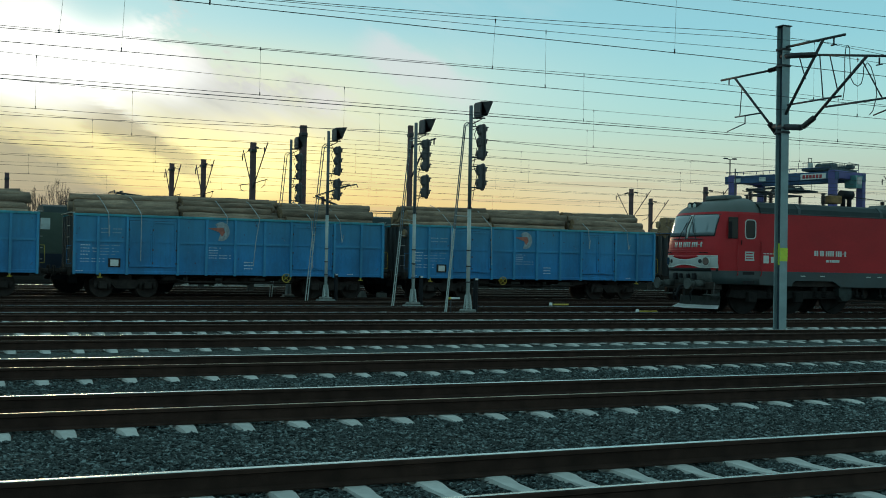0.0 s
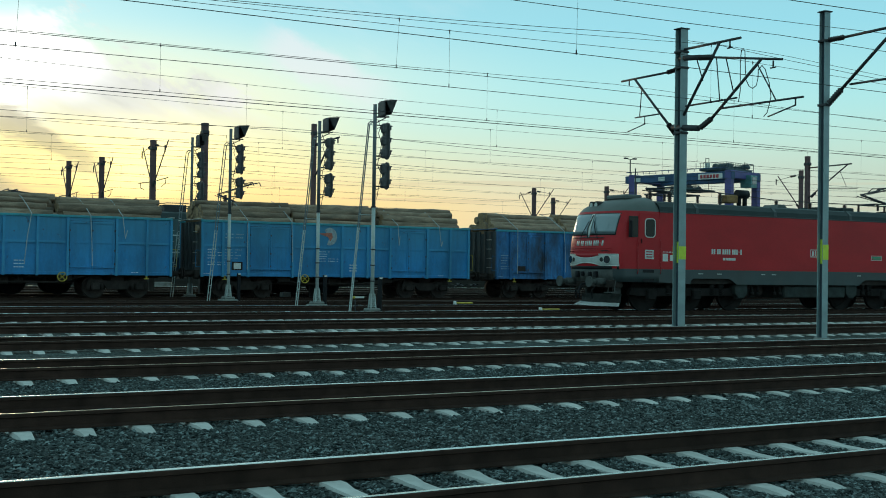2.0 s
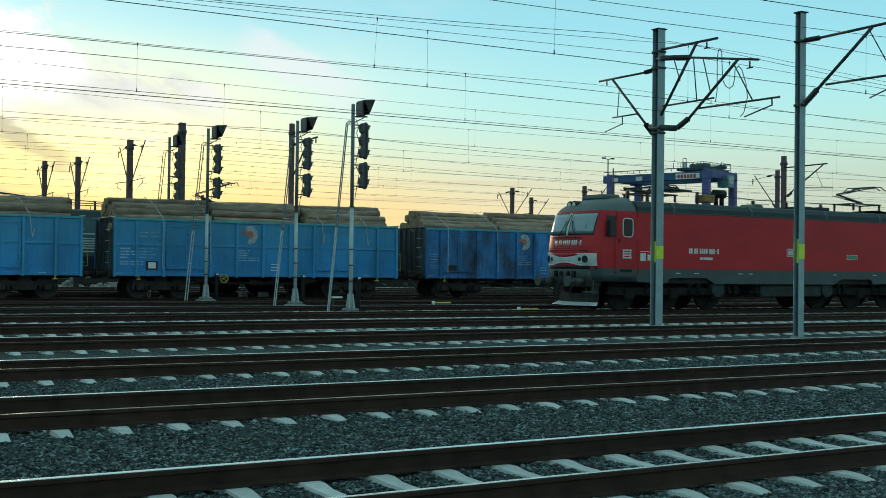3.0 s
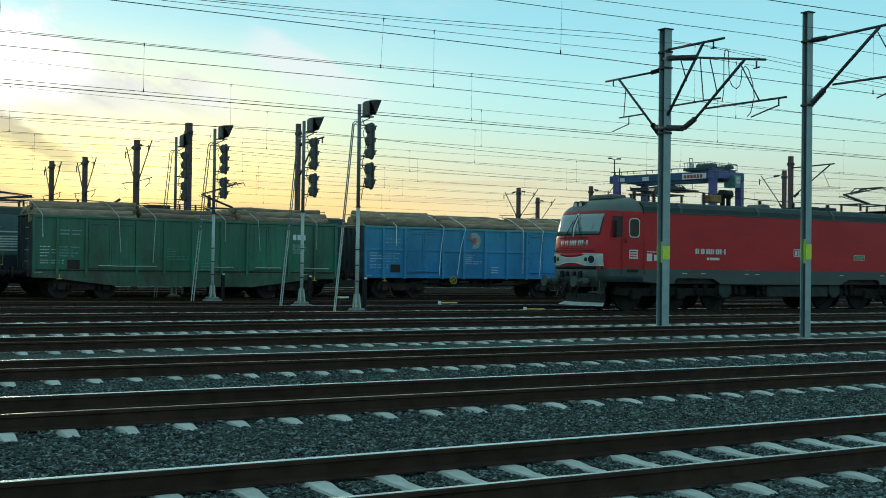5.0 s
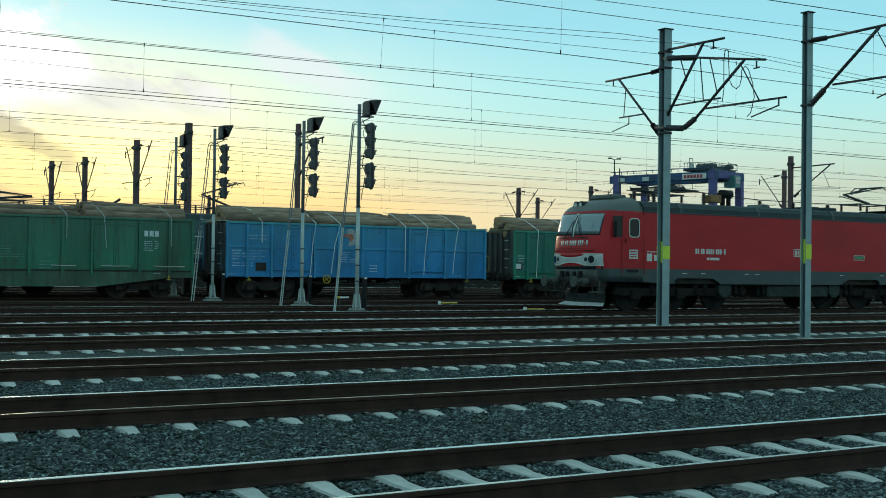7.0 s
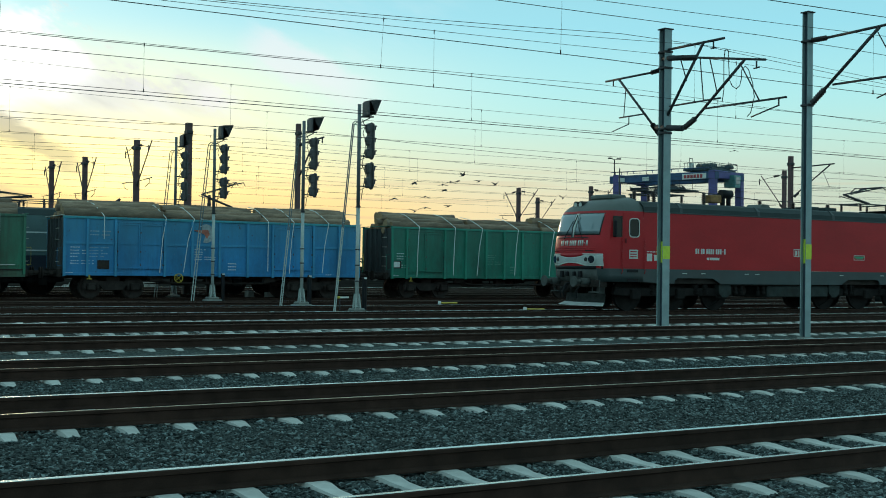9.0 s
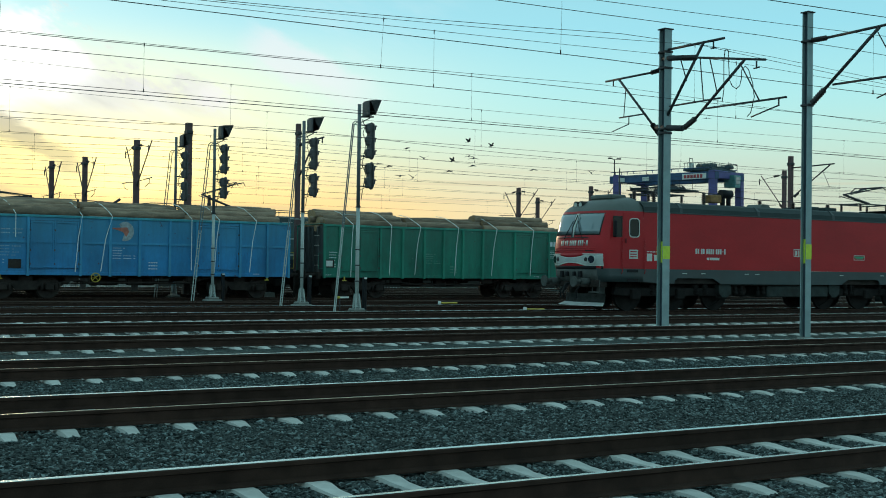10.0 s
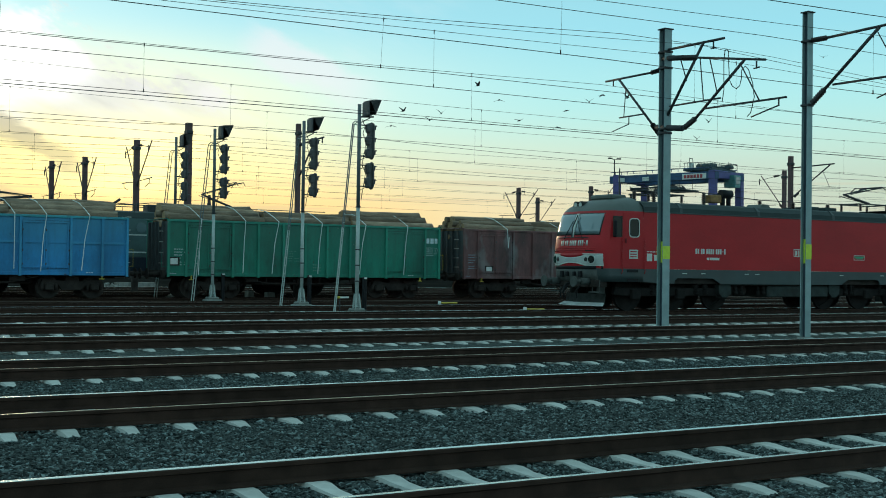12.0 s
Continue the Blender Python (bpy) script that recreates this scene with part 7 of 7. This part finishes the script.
def build_crane():
    """Rail-mounted gantry crane: two end portals, a box girder between them, trolley, cab and machinery."""
    ang = 16.0
    t = thing("gantry_crane", "violet-blue gantry crane with trolley and cab over the far tracks", "crane", pose(83.23, 86.21, 0, 0, 0, ang))
    span, half, top = 11.3, 2.55, 11.3
    for y, wide in ((0.0, 0.62), (span, 0.55)):
        for x in (-half, half):
            bm = bmesh.new()
            box(bm, x - wide / 2, x + wide / 2, y - 0.35, y + 0.35, 0.75, top, 0.05)
            part("leg", bm, M_CRANE, t)
            bm = bmesh.new()
            tube(bm, (x - 0.4, y - 0.1, 0.36), (x - 0.4, y + 0.1, 0.36), 0.36, n=16)
            tube(bm, (x + 0.4, y - 0.1, 0.36), (x + 0.4, y + 0.1, 0.36), 0.36, n=16)
            part("travel_wheel", bm, M_UNDER, t)
        bm = bmesh.new()
        box(bm, -half - 0.9, half + 0.9, y - 0.4, y + 0.4, 0.45, 0.95, 0.04)
        part("sill_beam", bm, M_CRANE, t)
        bm = bmesh.new()
        box(bm, -half - 0.3, half + 0.3, y - 0.36, y + 0.36, top - 0.75, top + 0.02, 0.05)
        part("end_beam", bm, M_CRANE, t)
    for x, h in ((-half + 0.1, 0.78), (half - 0.1, 0.72)):
        bm = bmesh.new()
        box(bm, x - 0.35, x + 0.35, -0.4, span + 0.8, top - 0.1 - h, top - 0.1, 0.04)
        girder = part("girder", bm, M_GIRDER, t)
        bm = bmesh.new()
        for k in range(16):
            y = k * span / 15
            tube(bm, (x - 0.4, y, top), (x - 0.4, y, top + 0.28), 0.03, n=5)
        tube(bm, (x - 0.4, 0, top + 0.28), (x - 0.4, span + 0.6, top + 0.28), 0.045, n=5)
        part("walkway_rail", bm, M_GIRDER, girder)
    bm = bmesh.new()
    box(bm, -half - 0.30, -half - 0.26, 0.6, 3.3, top - 0.80, top - 0.25)
    sign = part("sign", bm, M_WHITE, t, "white sign board with red bars")
    for k in range(6):
        bm = bmesh.new()
        box(bm, -half - 0.32, -half - 0.305, 1.0 + k * 0.36, 1.27 + k * 0.36, top - 0.70, top - 0.36)
        part("sign_bar", bm, M_SIGNRED, sign)
    for ya in (span * 0.64, span * 0.9):
        bm = bmesh.new()
        box(bm, -half - 0.30, -half - 0.26, ya, ya + 0.75, top - 0.75, top - 0.35)
        part("plate", bm, M_PALE, t)
    # trolley with machinery, cab under it
    bm = bmesh.new()
    box(bm, -half, half, 0.4, 3.4, top + 0.05, top + 0.35, 0.05)
    box(bm, -1.7, -0.5, 0.8, 2.0, top + 0.35, top + 0.72, 0.08)
    box(bm, -0.3, 0.6, 1.4, 2.6, top + 0.35, top + 0.95, 0.08)
    box(bm, 0.8, 1.9, 0.7, 1.6, top + 0.35, top + 0.68, 0.05)
    tube(bm, (0.9, 0.5, top + 0.6), (1.9, 0.5, top + 0.6), 0.22, n=12)
    tube(bm, (-0.8, 2.7, top + 0.62), (1.4, 2.7, top + 0.62), 0.27, n=14)
    trolley = part("trolley", bm, M_CRANEDARK, t)
    bm = bmesh.new()
    box(bm, -1.7, -1.3, 2.9, 3.3, top + 0.35, top + 0.95, 0.04)
    part("control_box", bm, M_PALE, trolley)
    bm = bmesh.new()
    for x, y, h in ((-2.3, 3.9, 1.0), (-1.5, 3.3, 1.9), (-0.9, 3.3, 1.9), (-0.2, 2.9, 1.3), (1.9, 0.6, 1.1), (2.4, 0.2, 1.0), (2.4, 2.8, 1.0), (1.0, 0.4, 1.2)):
        tube(bm, (x, y, top + 0.3), (x, y, top + 0.3 + h * 0.6), 0.035, n=5)
    path_tube(bm, [(-1.5, 3.3, top + 1.42), (-0.9, 3.3, top + 1.42)], 0.035, 5)
    for k in range(10):
        tube(bm, (-half + 0.1, 0.4 + 0.32 * k, top + 0.35), (-half + 0.1, 0.4 + 0.32 * k, top + 0.85), 0.022, n=4)
        tube(bm, (-half + 0.44 * k, 0.35, top + 0.35), (-half + 0.44 * k, 0.35, top + 0.85), 0.022, n=4)
    path_tube(bm, [(-half + 0.1, 3.4, top + 0.85), (-half + 0.1, 0.35, top + 0.85), (half, 0.35, top + 0.85)], 0.028, 5)
    path_tube(bm, [(1.0, 0.4, top + 1.02), (1.9, 0.6, top + 0.96), (2.4, 0.2, top + 0.9), (2.4, 2.8, top + 0.9)], 0.03, 5)
    part("trolley_rail", bm, M_CRANEDARK, trolley)
    bm = bmesh.new()
    prism(bm, [(0.1, top - 1.55), (1.1, top - 1.55), (1.25, top - 0.35), (-0.05, top - 0.35)], "y", -0.9, 0.3)
    cab = part("crane_cab", bm, M_CRANECAB, t, "sea-green glazed crane cab")
    bm = bmesh.new()
    box(bm, 0.2, 1.0, -0.94, -0.905, top - 1.2, top - 0.5)
    part("cab_glass", bm, M_GLASS, cab)
    # lifting frame hanging from ropes
    bm = bmesh.new()
    box(bm, -half + 0.4, half - 0.4, 4.4, 7.0, 9.55, 9.75, 0.05)
    tube(bm, (0, 4.8, 9.85), (0, 6.8, 9.85), 0.16, n=12)
    part("lifting_frame", bm, M_CRANEDARK, t)
    for x in (-1.2, 1.2):
        for y in (4.6, 7.0):
            bm = bmesh.new()
            tube(bm, (x, y, 9.5), (x, y, top - 0.2), 0.025, n=4)
            part("rope", bm, M_WIRE, t)


build_crane()


def light_mast(x, y, h, label, heads=True):
    t = thing("light_mast", label, "lamp post", pose(x, y, 0), group="light masts")
    bm = bmesh.new()
    tube(bm, (0, 0, -0.32), (0, 0, h), 0.10, 0.06, n=10)
    part("post", bm, M_DARKSTEEL, t)
    for s in (-1, 1) if heads else ():
        bm = bmesh.new()
        tube(bm, (0, 0, h), (s * 0.5, 0, h + 0.1), 0.04, n=6)
        part("arm", bm, M_DARKSTEEL, t)
        bm = bmesh.new()
        box(bm, min(s * 0.35, s * 0.8), max(s * 0.35, s * 0.8), -0.14, 0.14, h + 0.04, h + 0.18, 0.03)
        part("lamp_head", bm, M_DARKSTEEL, t)


light_mast(78.6, 98.0, 13.1, "slender dark light mast with two unlit heads")
light_mast(70.4, 87.0, 11.0, "thin dark pole beside the crane", False)


def build_trees():
    """Bare winter trees far off, forked limb by limb into thin twigs."""
    def tree_parts(seed, h):
        rnd = random.Random(seed)
        trunk, crown = bmesh.new(), bmesh.new()

        def grow(p, way, length, r, depth):
            q = p + way * length
            tube(trunk if depth < 2 else crown, p, q, r, r * 0.68, n=6 if depth < 2 else 4, cap=False)
            if depth == 5:
                return
            for _ in range(3 if depth < 4 else 4):
                turn = Vector((rnd.uniform(-0.6, 0.6), rnd.uniform(-0.6, 0.6), rnd.uniform(0.0, 0.5)))
                grow(q, (way + turn).normalized(), length * rnd.uniform(0.6, 0.82), r * 0.6, depth + 1)
        grow(Vector((0, 0, -0.4)), Vector((0, 0, 1)), h * 0.30, h * 0.016, 0)
        return mesh_of("trunk", trunk, M_BRANCH), mesh_of("crown", crown, M_BRANCH)

    kinds = [tree_parts(s, 14.0) for s in (3, 8, 21)]
    rnd = random.Random(5)
    for x, y, s in ((20.5, 236, 1.0), (23.2, 244, 1.08), (25.4, 239, 1.22), (27.2, 248, 1.3), (29.4, 240, 1.25), (31.2, 246, 1.2), (14.0, 242, 1.0), (9.0, 238, 0.9), (3.0, 245, 1.05)):
        trunk, crown = kinds[rnd.randrange(3)]
        t = thing("bare_tree", "bare leafless tree with thin twigs, far off", "tree", pose(x, y, -0.3, 0, 0, rnd.uniform(0, 360)), group="bare trees")
        t.scale = (s * 0.40, s * 0.40, s * 1.02)
        part("trunk", trunk, None, t)
        part("crown", crown, None, t)


build_trees()


def build_backdrop_scrub():
    """Added low dark scrub along the yard's far edge, unseen; darkens gaps under wagons."""
    rng = np.random.default_rng(3)
    n = 5200
    x = -150 + 560 * rng.random(n)
    y = 130 + 14 * rng.random(n)
    z = -0.3 + 3.4 * rng.random(n) ** 1.3 * (0.7 + 0.3 * np.sin(x * 0.11))
    tri = rng.normal(0, 0.55, (n, 3, 3))
    v = (np.stack([x, y, z], 1)[:, None, :] + tri).reshape(-1, 3)
    v[:, 2] = np.maximum(v[:, 2], -0.3)
    f = np.arange(3 * n).reshape(-1, 3)
    me = bpy.data.meshes.new("backdrop_scrub")
    me.from_pydata(v.tolist(), [], f.tolist())
    me.materials.append(M_BRANCH)
    tagged(new("backdrop_scrub", me), "added low dark belt of bare scrub, backing the gaps under the wagons", "scrub", kind="stuff")


build_backdrop_scrub()

# ---- a flock of crows rising behind the yard ----
BIRDS = []


def bird_meshes():
    bm = bmesh.new()
    tube(bm, (-0.20, 0, 0), (0.02, 0, 0.02), 0.03, 0.065, n=8)
    tube(bm, (0.02, 0, 0.02), (0.17, 0, 0.03), 0.065, 0.035, n=8)
    tube(bm, (0.17, 0, 0.03), (0.25, 0, 0.035), 0.03, 0.006, n=6)
    prism(bm, [(-0.34, -0.06), (-0.18, -0.025), (-0.18, 0.025), (-0.34, 0.06)], "z", -0.006, 0.008)
    body = mesh_of("body", bm, M_BIRD)
    wings = []
    for s in (-1, 1):
        bm = bmesh.new()
        outline = [(0.10, 0.0), (0.13, s * 0.18), (0.08, s * 0.36), (-0.02, s * 0.48), (-0.06, s * 0.36), (-0.08, s * 0.18), (-0.09, 0.0)]
        prism(bm, outline, "z", -0.006, 0.006)
        wings.append(mesh_of("wing", bm, M_BIRD))
    return body, wings


def build_birds():
    body, wings = bird_meshes()
    rnd = random.Random(12)
    # along and up at 9.0, 10.5 and 12.0 s
    spots = ((52.8, 9.3, 52.6, 13.8, 59.5, 18.9),
             (52.8, 8.1, 53.5, 12.8, 60.6, 17.4),
             (56.7, 9.5, 60.0, 14.8, 73.4, 19.0),
             (58.3, 10.4, 64.5, 14.6, 78.3, 19.4),
             (55.4, 9.7, 60.2, 13.4, 75.9, 19.3),
             (57.5, 8.9, 60.2, 13.2, 71.8, 17.6),
             (54.2, 9.4, 60.1, 12.9, 70.9, 18.0),
             (59.2, 10.0, 70.1, 12.3, 88.5, 17.3),
             (55.0, 7.2, 55.8, 11.5, 62.6, 15.6),
             (60.4, 9.5, 58.0, 11.9, 67.1, 15.0),
             (52.9, 7.0, 49.7, 11.0, 53.0, 14.7),
             (52.3, 6.7, 52.3, 11.2, 54.9, 15.6),
             (48.9, 9.1, 49.9, 11.9, 50.9, 14.4),
             (95.2, 15.6, 91.6, 19.9, 108.8, 27.0),
             (70.0, 8.9, 76.4, 12.3, 87.9, 15.8),
             (49.2, 7.5, 48.6, 11.8, 50.0, 15.2))
    for spot in spots:
        t = thing("crow", "black crow flying with spread wings", "bird", group="flock of crows")
        t.scale = (1.15, 1.15, 1.15)
        part("body", body, None, t)
        pair = [part("wing", w, None, t) for w in wings]
        BIRDS.append((t, pair, spot, 95.0 + rnd.uniform(-3, 3), rnd.uniform(2.6, 3.4), rnd.uniform(0, 6.28)))


build_birds()


def motions():
    for ob, u in MOVING:
        walk(ob, [(t, pose(s + u, TRAIN_Y, 0)) for t, s in RUN])
    # wheels roll with the train; the turn is taken from the distance run
    for w, x in wheels_of_train():
        rows, turn, last = [], 0.0, run_at(0.0)
        for i in range(81):
            t = 12.0 * i / 80
            s = run_at(t)
            turn += max(-80.0, min(80.0, math.degrees((s - last) / 0.46)))
            last = s
            rows.append((t, pose(x, 0, 0.46, 0, turn, 0)))
        walk(w, rows)
    bird_motions()


def bird_motions():
    for t, wings, (xa, za, xb, zb, xc, zc), y, beat, phase in BIRDS:
        rows = []
        for k in range(31):
            time = 12.0 * k / 30
            # the flock sits far off on the ground, takes wing and climbs across the sky
            w = (time - 9.0) / 1.5
            wa, wb, wc = (w - 1) * (w - 2) / 2, -w * (w - 2), w * (w - 1) / 2
            x, z = (wa * xa + wb * xb + wc * xc, wa * za + wb * zb + wc * zc) if w > 0 else (xa, za * max(0.0, (time - 7.4) / 1.6))
            up = z > 0.5
            at = Vector((x, y, max(-0.24, z + (0.15 * math.sin(time * 1.7 + phase) if up else -0.24))))
            rows.append((time, pose(*at, 0, -14 if up else 0, 25 + 30 * math.sin(phase))))
        walk(t, rows)
        for wing, s in zip(wings, (-1, 1)):
            rows = [(0.0, pose(0, 0, 0.03, s * 20)), (8.0, pose(0, 0, 0.03, s * 20))]
            for k in range(49):
                time = 8.08 + (12.0 - 8.08) * k / 48
                rows.append((time, pose(0, 0, 0.03, s * (12 + 34 * math.sin(6.283 * beat * time + phase)))))
            walk(wing, rows)


def wheels_of_train():
    for ob, u in MOVING:
        for child in ob.children:
            if child.name.startswith("wheelset"):
                yield child, child.matrix_basis.translation.x


motions()
